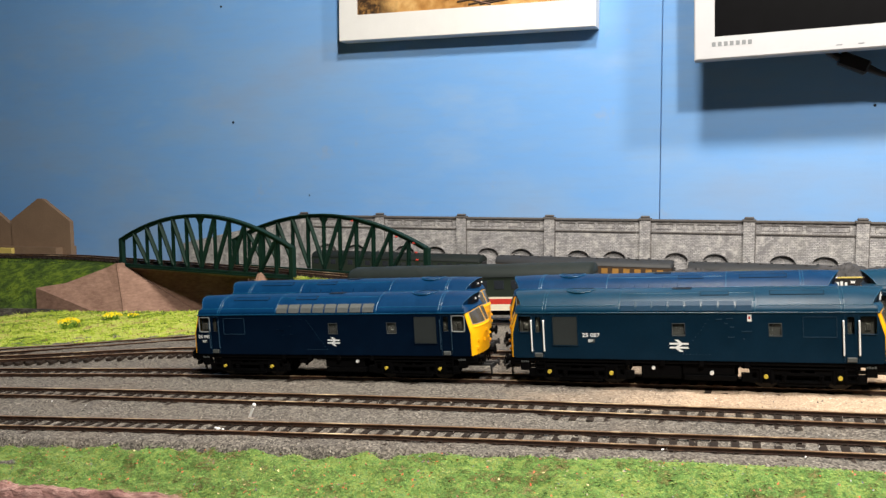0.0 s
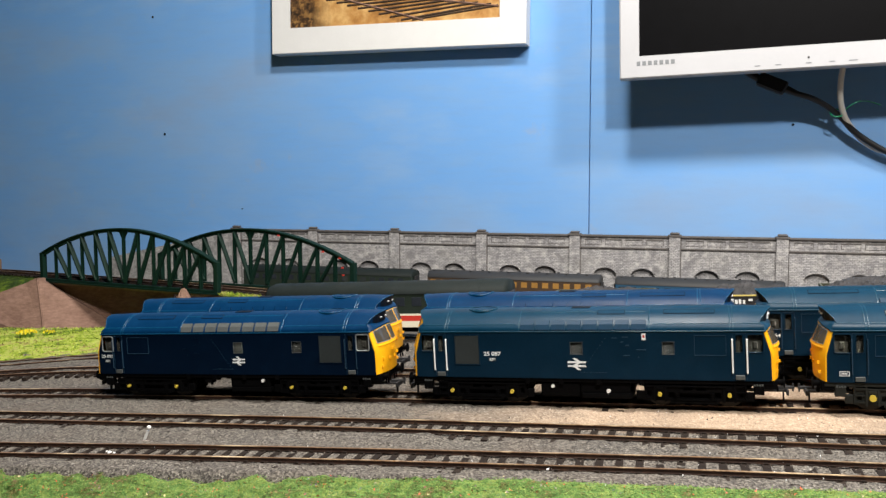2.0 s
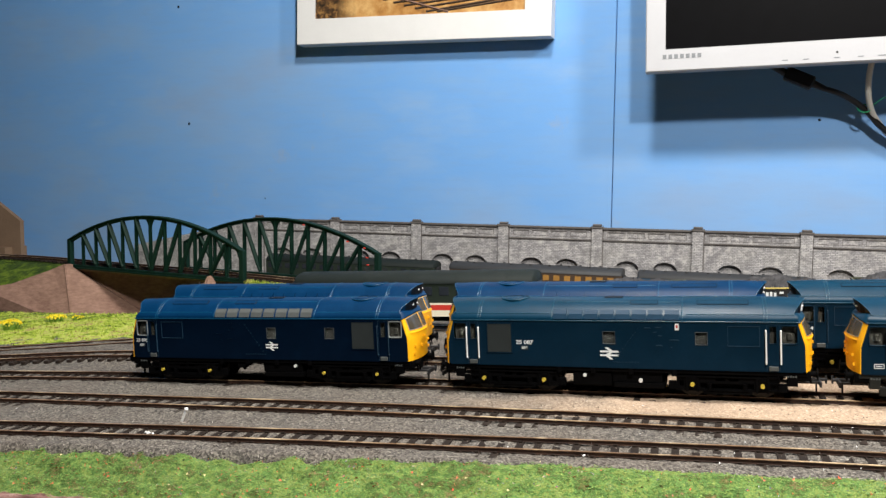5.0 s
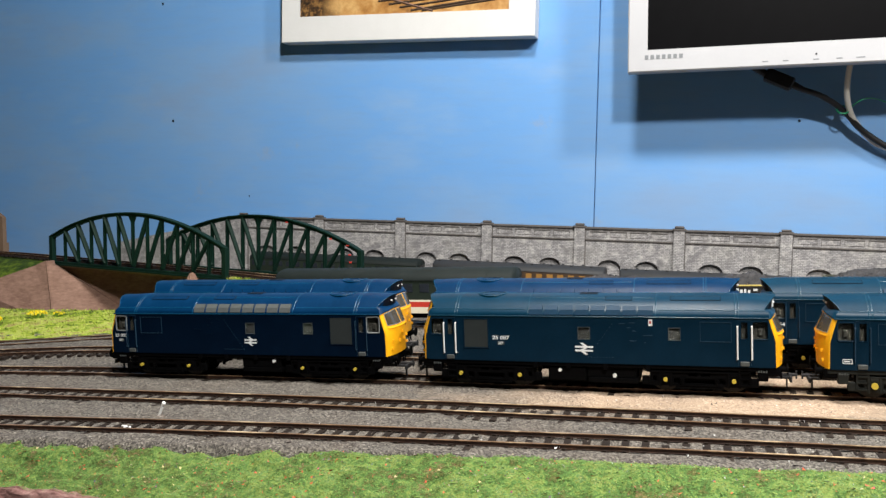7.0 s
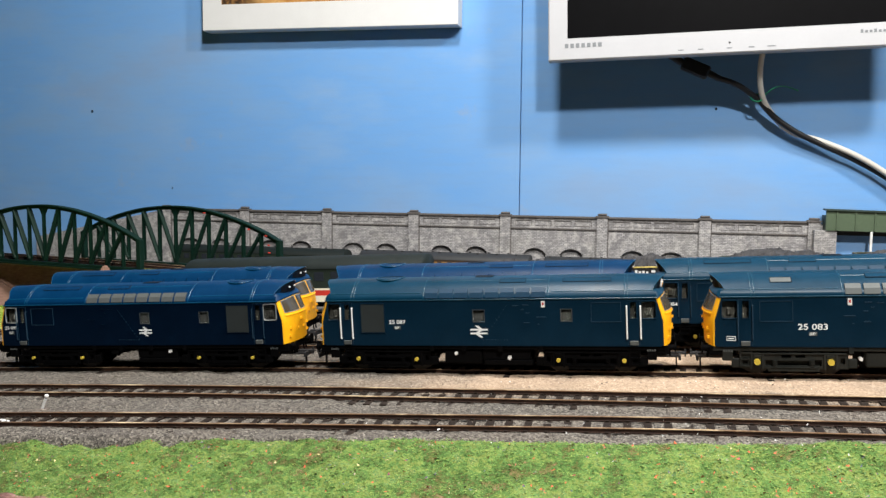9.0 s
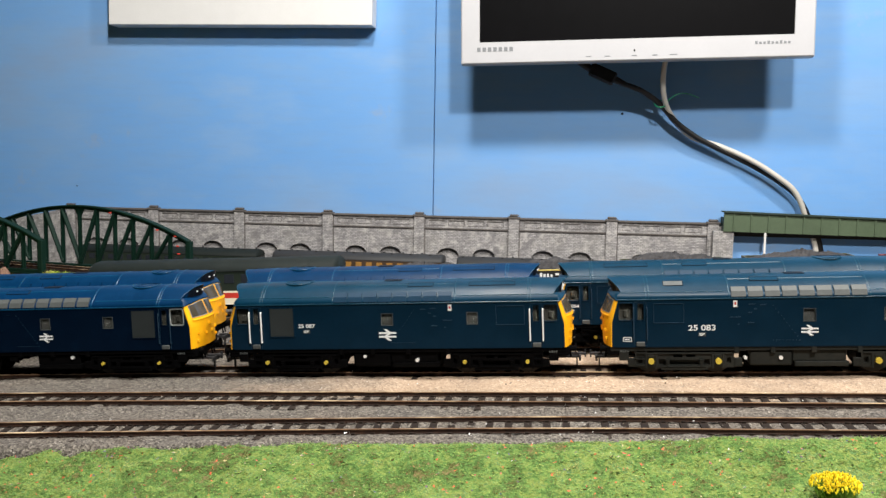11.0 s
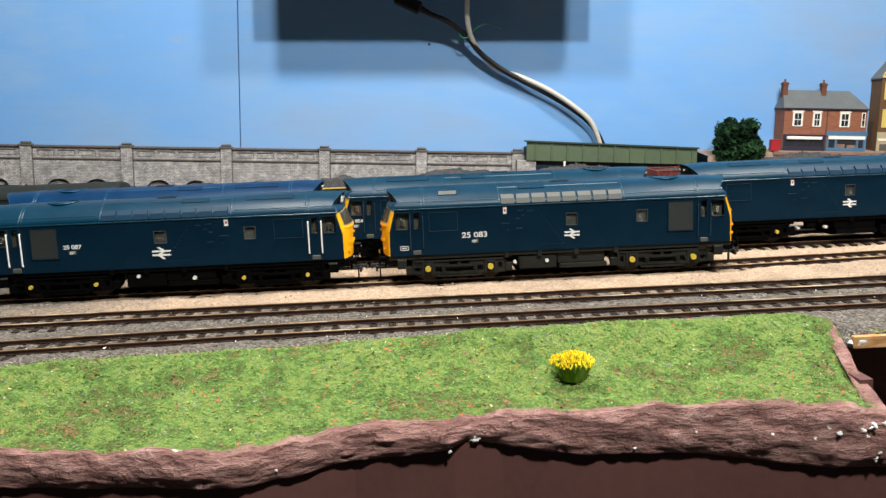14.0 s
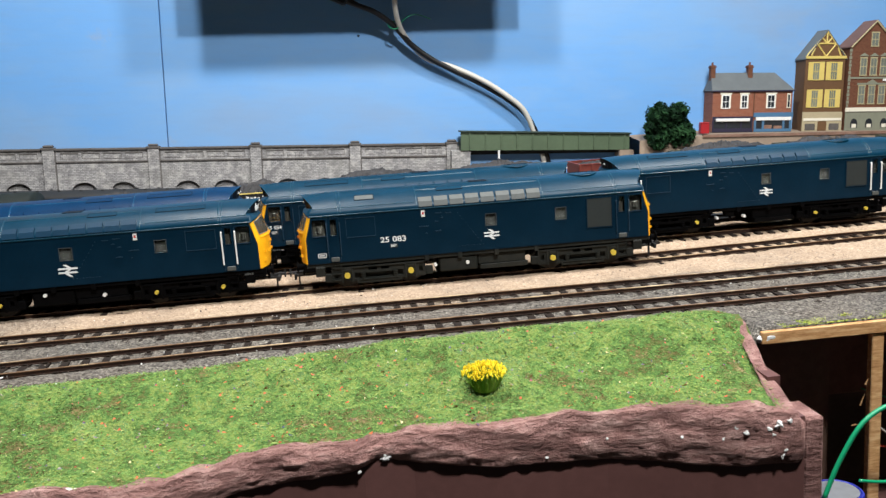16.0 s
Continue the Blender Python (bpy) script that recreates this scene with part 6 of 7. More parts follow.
part("corner_strip", tube(B(), [(-728, 811, 14.6), (-712, 797, -8), (-696, 783, -30), (-682, 769.5, -50)], 0.9, 6), "card_brown", ab, "paler rough corner strip", True)
part("abutment_face", slope_face([(-726, 828, -52), (-726, 828, 7.0), (-576, 867, 7.0), (-576, 867, -52)], (-4, 9)), "card_brown", ab)
ab2 = thing("abutment", Matrix.Identity(4), "brown abutment under the bridge's other end", "abutment")
fw = B()
q = [fw.verts.new(p) for p in ((-450, 783, -46), (-450, 783, 5.5), (-305, 826, 5.5), (-305, 826, -46), (-440, 776, -46), (-440, 776, 5.5), (-298, 820, 5.5), (-298, 820, -46))]
for i in ((0, 1, 2, 3), (7, 6, 5, 4), (1, 5, 6, 2), (0, 4, 5, 1)):
    fw.faces.new([q[k] for k in i])
bmesh.ops.recalc_face_normals(fw, faces=fw.faces)
part("abutment_face", fw, "card_brown", ab2)
heap = B()
rows = []
for k in range(13):
    f = k / 12
    rows.append([(math.cos(q * math.pi / 9) * (3 + 34 * f) * (0.85 + 0.3 * noise.noise((q, k * 0.4, 1))), math.sin(q * math.pi / 9) * (3 + 26 * f), 62 * (1 - f) ** 0.8 + 2.5 * noise.noise((q * 0.9, k * 0.8, 5))) for q in range(18)])
tops = skin(heap, rows, True)
heap.faces.new(tops[0])
bmesh.ops.recalc_face_normals(heap, faces=heap.faces)
tagged(part("rubble_heap", heap, "card_brown", None, "", False, pose(-0.490, 0.765, -0.0455)), "pinkish brown rubble heaped against the bridge end", "rubble")

# bright grass patch between the tracks and the wing wall
rows = []
for i in range(50):
    x = -1.0 + i * (0.63 / 49)
    y0 = LINE_E(x) + 0.021
    y1 = max(y0 + 0.012, 0.748 + 0.22 * (x + 0.76)) + 0.006 * noise.noise((x * 20, 0, 0))
    rows.append([(x * 1000, (y0 + (y1 - y0) * k / 12) * 1000, (ground_z(x, y0 + (y1 - y0) * k / 12) + 0.0015 + 0.0016 * math.sin(math.pi * k / 12) * (0.7 + 0.6 * noise.noise((x * 22, k * 0.4, 2)))) * 1000) for k in range(13)])
bm = B()
skin(bm, rows)
bmesh.ops.recalc_face_normals(bm, faces=bm.faces)
tagged(part("lime_patch", bm, "lime_base", None, "", True), "low mound of bright lime green scatter grass", "grass", "", "structure")
PATCH = rows


def lime_place(rng):
    i, k = int(rng.integers(0, 49)), int(rng.integers(0, 12))
    a, b = rng.uniform(), rng.uniform()
    p = [PATCH[i][k][c] * (1 - a) * (1 - b) + PATCH[i + 1][k][c] * a * (1 - b) + PATCH[i][k + 1][c] * (1 - a) * b + PATCH[i + 1][k + 1][c] * a * b for c in range(3)]
    return p


grass_blades("lime_grass", 9000, lime_place, "lime", "bright lime green scatter grass beside the tracks", 1.0, 2.6, 0.8)
ID = Matrix.Identity(4)
flower_clump(-0.600, 0.606, ground_z(-0.6, 0.606) + 0.001, 10, 10, 120, "clump of yellow flowers on the lime green patch", ID, 1.5)
flower_clump(-0.590, 0.652, ground_z(-0.59, 0.652) + 0.001, 9, 8, 100, "clump of yellow flowers near the wing wall", ID, 1.5)
flower_clump(-0.575, 0.664, ground_z(-0.575, 0.664) + 0.002, 6, 4.5, 36, "small clump of yellow flowers near the wing wall", ID, 1.4)
dark = B()
skin(dark, [[(x, 690 + 0.22 * (x + 760) - 18 + dy, (ground_z(x * MM, 0.69 + dy * MM * 0.6) + h * k - 0.002 * (1 - k)) * 1000) for dy, h in ((0, 0.001), (12, 0.006 + 0.004 * noise.noise((x * 0.03, 0, 0))), (30, 0.008), (70, 0.004))] for x in range(-1000, -700, 10) for k in (smoothstep((-712 - x) / 70),)])
bmesh.ops.recalc_face_normals(dark, faces=dark.faces)
tagged(part("dark_path", dark, "moss", None, "", True), "dark cinder path at the foot of the embankment", "path", "", "structure")

# brown card house shapes on the wall
for hx, hw_, eave, apex in ((-1161, 68, 38, 76), (-1290, 62, 30, 66)):
    bm = prism(B(), [(-hw_, -60), (hw_, -60), (hw_, eave), (8, apex), (-2, apex + 1), (-hw_, eave)], 0, 8)
    tagged(part("house_silhouette", bm, "card_dim", None, "", False, pose(hx * MM, 1.100, 0.007)), "plain brown card outline of a gabled house", "house", "card house outlines")
tagged(part("backing_shelf", bx(B(), -1750, -1112, 1085, 1131, -80, 0), "card_dim", None, "", False), "brown strip on which the card houses stand", "shelf", "", "structure")
tagged(part("yellow_block", bx(B(), -1235, -1205, 1078, 1084.5, -20, -2, 1.0), "ochre", None, "", False), "small yellow block beside the card houses", "block")


# ---------------------------------------------------------------- retaining wall of printed card
rw = thing("retaining_wall", Matrix.Identity(4), "printed grey stone retaining wall with pilasters and blind arches", "retaining wall", "", "structure")
PITCH = 129.55
P0 = -517.2
XL, XR = P0 - 2 * PITCH, 271.0


def arch_bay(x0, x1):
    """One bay of wall between two pilasters, with two arched recesses."""
    mid, half = (x0 + x1) / 2, 14.6
    bm = B()
    cs = [mid - 24.5, mid + 24.5]
    lo, spring, rise = -60, 5.5, 10.5
    edges = [x0, cs[0] - half, cs[0] + half, cs[1] - half, cs[1] + half, x1]
    arc = lambda c: [(c - half + 2 * half * k / 12, spring + rise * math.sqrt(max(0, 1 - ((k - 6) / 6) ** 2 * 0.92))) for k in range(13)]
    for a, b in ((0, 1), (2, 3), (4, 5)):
        skin(bm, [[(edges[a], 1126, lo), (edges[b], 1126, lo)], [(edges[a], 1126, 57), (edges[b], 1126, 57)]])
    for c in cs:
        top = arc(c)
        skin(bm, [[(x, 1126, z) for x, z in top], [(x, 1126, 57) for x, z in top]])
        ring = [(c - half, lo)] + top + [(c + half, lo)]
        skin(bm, [[(x, 1126, z) for x, z in ring], [(x, 1130.5, z) for x, z in ring]])
        skin(bm, [[(c - half, 1130.5, lo), (c + half, 1130.5, lo)], [(c - half, 1130.5, 17), (c + half, 1130.5, 17)]])
    bmesh.ops.recalc_face_normals(bm, faces=bm.faces)
    w = part("wall_bay", bm, "stone", rw)
    for c in cs:
        rim = B()
        a = arc(c)
        skin(rim, [[(c + (x - c) * k, yy, spring + (z - spring) * k + dz) for x, z in a] for k, yy, dz in ((1.0, 1125.9, 0), (1.0, 1125.0, 0), (1.10, 1125.0, 0.8), (1.10, 1125.9, 0.8))])
        part("arch_ring", rim, "stone", w)
    part("string_course", bx(B(), x0, x1, 1124.2, 1126.5, 41.6, 43.4, 0.3), "stone_dark", w)
    for q in range(4):
        c = mid - 40 + 26.6 * q
        fr = B()
        bx(fr, c - 11, c + 11, 1125.4, 1126.3, 46.6, 46.9), bx(fr, c - 11, c + 11, 1125.2, 1126.3, 53.0, 54.0), bx(fr, c - 11, c - 10.6, 1125.4, 1126.3, 46.9, 53.0), bx(fr, c + 10.6, c + 11, 1125.4, 1126.3, 46.9, 53.0)
        part("sunk_panel", fr, "stone_dark", w)
    part("coping", bx(B(), x0, x1, 1123.4, 1131.5, 57, 59.8, 0.5), "stone_dark", w, "darker coping stones")


pil = [P0 + PITCH * k for k in range(-1, 7)]
for k, px_ in enumerate(pil):
    p = part("pilaster", bx(B(), px_ - 7.2, px_ + 7.2, 1121.8, 1130, -60, 58.5, 0.5), "stone", rw)
    part("pilaster_cap", bx(bx(B(), px_ - 8.4, px_ + 8.4, 1120.6, 1130.5, 58.5, 61.2, 0.4), px_ - 6.2, px_ + 6.2, 1122, 1130, 61.2, 64.2, 1.2), "stone_dark", p)
    # Raised darker strip stands in for the shadow beside the pilaster.
    part("pilaster_shadow_strip", bx(B(), px_ + 7.2, px_ + 8.4, 1125.2, 1126.4, -60, 57), "stone_dark", p)
    if k:
        arch_bay(pil[k - 1] + 7.2, px_ - 7.2)
bm = prism(B(), [(pil[-1] + 7.2, -60), (273, -60), (273, 56), (pil[-1] + 7.2, 56)], 1124, 1130.5)
part("end_return", bm, "stone", rw)
bm = prism(B(), [(pil[0] - 7.2, -60), (pil[0] - 7.2, 57), (-880, 10), (-880, -60)], 1124, 1130.5)
part("sloping_wing", bm, "stone", rw)

# ---------------------------------------------------------------- girder bridge and the street above
gb = thing("girder_bridge", Matrix.Identity(4), "olive green plate girder bridge with a dark top edge", "bridge")
g = B()
v = [g.verts.new(p) for p in ((270, 1106, 50.3), (502, 1110, 47.9), (502, 1110, 69.0), (270, 1106, 74.8), (270, 1110, 50.3), (502, 1114, 47.9), (502, 1114, 69.0), (270, 1110, 74.8))]
for q in ((0, 1, 2, 3), (7, 6, 5, 4), (0, 4, 5, 1), (2, 6, 7, 3), (1, 5, 6, 2), (0, 3, 7, 4)):
    g.faces.new([v[i] for i in q])
plate = part("girder_plate", g, "olive", gb)
tp = B()
v = [tp.verts.new(p) for p in ((268, 1103, 74.8), (504, 1107, 69.0), (504, 1107, 70.8), (268, 1103, 76.6), (268, 1118, 74.8), (504, 1120, 69.0), (504, 1120, 70.8), (268, 1118, 76.6))]
for q in ((0, 1, 2, 3), (7, 6, 5, 4), (0, 4, 5, 1), (2, 6, 7, 3), (1, 5, 6, 2), (0, 3, 7, 4)):
    tp.faces.new([v[i] for i in q])
part("top_flange", tp, "olive_dark", gb, "dark green top flange")
for k in range(11):
    x = 282 + k * 21.3
    f = (x - 270) / 232
    part("stiffener", bx(B(), x - 0.8, x + 0.8, 1104.4 + 4 * f, 1106.6 + 4 * f, 51.0 - 2.4 * f, 74.4 - 5.8 * f), "olive", plate)
# Black block puts the shade below the girder into colour.
part("underside", bx(B(), 285, 500, 1116, 1131, 44, 50), "black", gb, "black block added for the shade under the girder")
part("bearer", bx(B(), 270, 502, 1112, 1131, 50.5, 68), "olive_dark", gb)
part("left_bearing", bx(B(), 258, 283, 1108, 1123, -60, 50), "stone", gb)
part("right_bearing", bx(B(), 488, 508, 1108, 1131, -60, 47.5), "beige", gb)
pp = thing("white_post", pose(0.3215, 1.108, 0), "slim white post under the girder bridge", "post")
part("shaft", rod(B(), (0, 0, -50), (0, 0, 50), 1.5, 10), "white", pp)
tagged(part("low_backing", bx(B(), 273, 505, 1128, 1131.5, -60, 44), "wall", None, "", False), "blue painted strip low behind the girder bridge", "backing", "", "structure")

street = B()
v = [street.verts.new(p) for p in ((505, 1078, 61), (590, 1074, 66.5), (1150, 1074, 70.5), (1150, 1131.5, 73), (590, 1131.5, 71), (505, 1131.5, 66),
                                   (505, 1078, -64), (590, 1074, -64), (1150, 1074, -64))]
for q in ((0, 1, 4, 5), (1, 2, 3, 4), (0, 6, 7, 1), (1, 7, 8, 2)):
    street.faces.new([v[i] for i in q])
bmesh.ops.recalc_face_normals(street, faces=street.faces)
tagged(part("street", street, "beige", None, "", False), "buff stone street shelf above the railway", "street", "", "structure")
lip = B()
v = [lip.verts.new(p) for p in ((590, 1072, 64.5), (1150, 1072, 68.5), (1150, 1072, 72.2), (590, 1072, 68.2), (590, 1076, 64.5), (1150, 1076, 68.5), (1150, 1076, 72.2), (590, 1076, 68.2))]
for q in ((0, 1, 2, 3), (7, 6, 5, 4), (0, 4, 5, 1), (2, 6, 7, 3), (1, 5, 6, 2), (0, 3, 7, 4)):
    lip.faces.new([v[i] for i in q])
tagged(part("parapet", lip, "card_brown", None, "", False), "low brown parapet along the street", "parapet", "", "structure")


def sash(parent, x, z, w, h, y, trim="trim", bars=1, pane="dark_glass"):
    """A window with its frame, sill, glazing bars and pane."""
    fr = B()
    bx(fr, x - w / 2 - 1.2, x + w / 2 + 1.2, y - 0.9, y, z + h, z + h + 1.6), bx(fr, x - w / 2 - 1.5, x + w / 2 + 1.5, y - 1.4, y, z - 1.2, z)
    bx(fr, x - w / 2 - 1.0, x - w / 2, y - 0.7, y, z, z + h), bx(fr, x + w / 2, x + w / 2 + 1.0, y - 0.7, y, z, z + h)
    bx(fr, x - w / 2, x + w / 2, y - 0.6, y, z + h / 2 - 0.4, z + h / 2 + 0.4)
    for k in range(bars):
        c = x - w / 2 + w * (k + 1) / (bars + 1)
        bx(fr, c - 0.25, c + 0.25, y - 0.5, y, z, z + h)
    f = part("window", fr, trim, parent)
    part("pane", bx(B(), x - w / 2, x + w / 2, y - 0.25, y - 0.02, z, z + h), pane, f)


def gable_block(parent, x0, x1, y, z0, eave, apex, front, roof_m, over=2.0):
    xm = (x0 + x1) / 2
    walls = part("wall", prism(B(), [(x0, z0), (x1, z0), (x1, eave), (xm, apex), (x0, eave)], y, 1131.5), front, parent)
    rf = B()
    for s, xe in ((-1, x0), (1, x1)):
        k = (apex - eave) / (xm - x0)
        v = [rf.verts.new(p) for p in ((xm, y - over, apex + 1.6), (xm, 1131.5, apex + 1.6), (xe + s * 2, 1131.5, eave - 2 * k + 1.6), (xe + s * 2, y - over, eave - 2 * k + 1.6))]
        w = [rf.verts.new(p.co - Vector((0, 0, 1.8))) for p in v]
        rf.faces.new(v), rf.faces.new(w[::-1])
        for i in range(4):
            rf.faces.new((v[i], w[i], w[(i + 1) % 4], v[(i + 1) % 4]))
    bmesh.ops.recalc_face_normals(rf, faces=rf.faces)
    part("roof", rf, roof_m, parent)
    return walls


# brick pair of shops
HOUSES = pose(0.034 + 0.663 * 0.072, 1.1315 * 0.22, -0.0283) @ Matrix.Diagonal((0.928, 0.78, 1, 1))
Y0 = 1096
sh = thing("shop_terrace", HOUSES, "low red brick terrace of two shops with a slate roof", "shop building")
wl = part("wall", bx(B(), 575, 698, Y0, 1131.5, 98, 154), "brick", sh)
rf = B()
v = [rf.verts.new(p) for p in ((572.5, Y0 - 2.5, 153.5), (701, Y0 - 2.5, 153.5), (676, 1114, 178), (577, 1114, 178), (572.5, 1131.5, 153.5), (701, 1131.5, 153.5))]
for q in ((0, 1, 2, 3), (1, 5, 2), (4, 0, 3), (5, 4, 3, 2), (0, 4, 5, 1)):
    rf.faces.new([v[i] for i in q])
bmesh.ops.recalc_face_normals(rf, faces=rf.faces)
roof_ = part("roof", rf, "slate", sh)
for cx in (578.5, 636):
    ch = part("chimney", bx(bx(B(), cx - 3.4, cx + 3.4, 1108, 1118, 160, 188, 0.3), cx - 4.2, cx + 4.2, 1107, 1119, 184.5, 186.5), "brick_dark", roof_)
    part("chimney_pot", rod(B(), (cx, 1113, 188), (cx, 1113, 192), 1.6, 8), "brick_dark", ch)
for wx, ww in ((595, 10), (623.5, 7.5), (665, 10)):
    sash(wl, wx, 131, ww, 16, Y0, "white", 1)
    part("window_surround", bx(bx(bx(B(), wx - ww / 2 - 2.6, wx - ww / 2 - 1, Y0 - 0.5, Y0, 130, 148), wx + ww / 2 + 1, wx + ww / 2 + 2.6, Y0 - 0.5, Y0, 130, 148), wx - ww / 2 - 3.6, wx + ww / 2 + 3.6, Y0 - 0.8, Y0, 148.6, 151), "trim", wl)
sash(wl, 692.5, 131, 3.4, 17, Y0, "trim", 0)
part("party_line", bx(B(), 637.6, 639.4, Y0 - 0.7, Y0, 98, 153), "brick_dark", wl)
part("corner_window", bx(B(), 697.8, 698.6, Y0 + 8, Y0 + 18, 131, 147), "trim", wl)
s1 = part("shopfront", bx(bx(B(), 575.5, 638, Y0 - 1.2, Y0, 98, 103), 575.5, 638, Y0 - 1.2, Y0, 114, 119), "shop_navy", sh, "dark navy shopfront")
for cx in (576.5, 597, 620, 636.5):
    part("shop_mullion", bx(B(), cx - 1, cx + 1, Y0 - 1.2, Y0, 103, 114), "shop_navy", s1)
part("awning", bx(B(), 580, 632, Y0 - 5, Y0 - 1.2, 112.5, 116.5, 0.5), "white", s1, "white shop blind")
part("shop_glass", bx(B(), 577, 636, Y0 - 0.4, Y0 - 0.1, 102, 114), "dark_glass", s1)
s2 = part("shopfront", bx(bx(B(), 640, 698.5, Y0 - 1.4, Y0, 98, 102), 638.5, 700, Y0 - 2.2, Y0, 118, 124), "shop_blue", sh, "slate blue shopfront")
part("fascia_board", bx(B(), 642, 697, Y0 - 2.7, Y0 - 1.4, 113.5, 118), "white", s2, "white name board")
for cx in (641.5, 654, 686, 696.5):
    part("shop_mullion", bx(B(), cx - 1.6, cx + 1.6, Y0 - 1.6, Y0, 102, 114), "shop_blue", s2)
part("shop_glass", bx(B(), 643, 695, Y0 - 0.4, Y0 - 0.1, 102, 113.5), "dark_glass", s2)
part("window_display", bx(bx(B(), 656, 668, Y0 - 0.9, Y0 - 0.4, 102, 107, 0.4), 671, 684, Y0 - 0.9, Y0 - 0.4, 102, 106, 0.4), "card_brown", s2, "tan goods in the window")
part("gutter", bx(B(), 573, 700.5, Y0 - 3.2, Y0 - 1.8, 152.4, 154.2), "shop_navy", roof_)

# half-timbered house
td = thing("timbered_house", HOUSES, "tall brown gabled house with pale yellow timbering and shutters", "house")
wl = gable_block(td, 717, 779, Y0 + 3, 98, 197, 233, "timber_brown", "slate")
yy = Y0 + 3
part("jetty_beam", bx(B(), 716, 780, yy - 2.2, yy, 196, 199.5), "ochre", wl)
for a, b in (((718, 200), (748, 232)), ((778, 200), (748, 232)), ((733, 216), (763, 216)), ((733, 216), (748, 199)), ((763, 216), (748, 199)), ((740, 224), (748, 216)), ((756, 224), (748, 216)), ((748, 216), (748, 231)), ((725, 200), (730, 210)), ((771, 200), (766, 210))):
    bm = rod(B(), (a[0], yy - 0.5, a[1]), (b[0], yy - 0.5, b[1]), 1.15, 4)
    part("timber", bm, "ochre", wl)
for wz in (131, 168):
    for wx in (734, 762):
        sash(wl, wx, wz, 9.5, 22, yy, "ochre", 2, "pale_glass")
        for s in (-1, 1):
            part("shutter", bx(B(), wx + s * 9.2 - 3.4, wx + s * 9.2 + 3.4, yy - 1.0, yy, wz - 1, wz + 23.5, 0.2), "ochre", wl)
gf = part("ground_floor", bx(B(), 716.4, 779.6, yy - 1.6, yy, 98, 124), "ground_floor", td, "pale stone ground floor")
part("door", bx(B(), 741, 755, yy - 2.2, yy - 1.6, 98, 111), "timber_brown", gf)
part("sill_band", bx(B(), 718, 778, yy - 2.6, yy - 1.6, 112, 115.5), "trim", gf)
for wx in (729, 767):
    part("stone_panel", bx(B(), wx - 8, wx + 8, yy - 2.0, yy - 1.6, 99, 108), "stone_dark", gf)

# tall brick house
bh = thing("brick_house", HOUSES, "tall dark red brick gabled house with grey stone dressings", "house")
y2 = Y0 - 1
wl = gable_block(bh, 783, 860, y2, 98, 212, 246, "brick_dark", "tile_brown", 3)
for s, xe in ((-1, 784), (1, 859)):
    k = rod(B(), (xe, y2 - 2.6, 211), (821.5, y2 - 2.6, 246), 1.3, 4)
    part("bargeboard", k, "trim_buff", wl)
for k in range(16):
    for xe in (784.8, 858.2):
        part("quoin", bx(B(), xe - (2.2 if k % 2 else 1.4), xe + (2.2 if k % 2 else 1.4), y2 - 0.6, y2, 130 + k * 5, 134 + k * 5), "quoin", wl)
for wx in (806, 822, 838):
    sash(wl, wx, 174, 9, 22, y2, "trim_buff", 1, "pale_glass")
    sash(wl, wx, 135, 9, 24, y2, "trim_buff", 1, "pale_glass")
    part("window_head", prism(B(), [(wx - 7.5, 199), (wx + 7.5, 199), (wx, 203.5)], y2 - 1.4, y2), "quoin", wl)
part("window_head", prism(B(), [(798, 160.5), (846, 160.5), (846, 163), (830, 163), (822, 168), (814, 163), (798, 163)], y2 - 1.4, y2), "quoin", wl)
sash(wl, 821.5, 213, 10, 17, y2, "trim_buff", 1, "pale_glass")
part("stone_band", bx(B(), 783, 860, y2 - 1.2, y2, 168.5, 171), "quoin", wl)
part("wall_sign", bx(B(), 838, 854, y2 - 1.6, y2 - 1.2, 165.5, 168.5), "white", wl)
gf = part("ground_floor", bx(B(), 782.4, 860.6, y2 - 1.2, y2, 98, 124), "quoin", bh, "grey green stone ground floor")
part("cornice", bx(B(), 782, 861, y2 - 2.8, y2, 124, 129.5), "trim", gf, "cream cornice")
for wx in (797, 821, 845):
    ar = prism(B(), [(wx - 5.5, 102), (wx + 5.5, 102), (wx + 5.5, 109), (wx + 3.6, 113), (wx, 114.6), (wx - 3.6, 113), (wx - 5.5, 109)], y2 - 1.6, y2 - 1.2)
    part("arched_window", ar, "dark_glass", gf)
    part("window_blind", bx(B(), wx - 3.5, wx + 3.5, y2 - 1.9, y2 - 1.6, 102, 107), "trim", gf)

ph = thing("post_box", pose(0.5975, 1.088, 0.0690), "small bright red kiosk beside the shops", "kiosk")
part("body", bx(B(), -6, 6, -4, 4, 0, 13, 0.5), "phone_red", ph)
part("roof", bx(B(), -6.3, 6.3, -4.4, 4.4, 13, 15, 1.0), "phone_red", ph)
car = thing("parked_car", pose(0.912, 1.085, 0.0705), "tiny cream car parked on the street", "car")
part("car_body", bx(B(), -15, 15, -5, 5, 1.5, 6, 1.2), "cream", car)
part("cabin", bx(B(), -8, 8, -4.4, 4.4, 6, 9.6, 1.4), "cream", car)
for wx in (-9, 9):
    part("wheel", rod(B(), (wx, -5.2, 2), (wx, 5.2, 2), 2.0, 12), "black", car)

# bush
bush = thing("bush", pose(0.5445, 1.079, 0.068), "dense dark green foam foliage bush", "bush")
part("trunk", rod(B(), (0, 0, -22), (0, 0, 12), 2.6, 8, 1.4), "trunk", bush)
rng = np.random.default_rng(12)
verts, faces = [], []
blobs = []
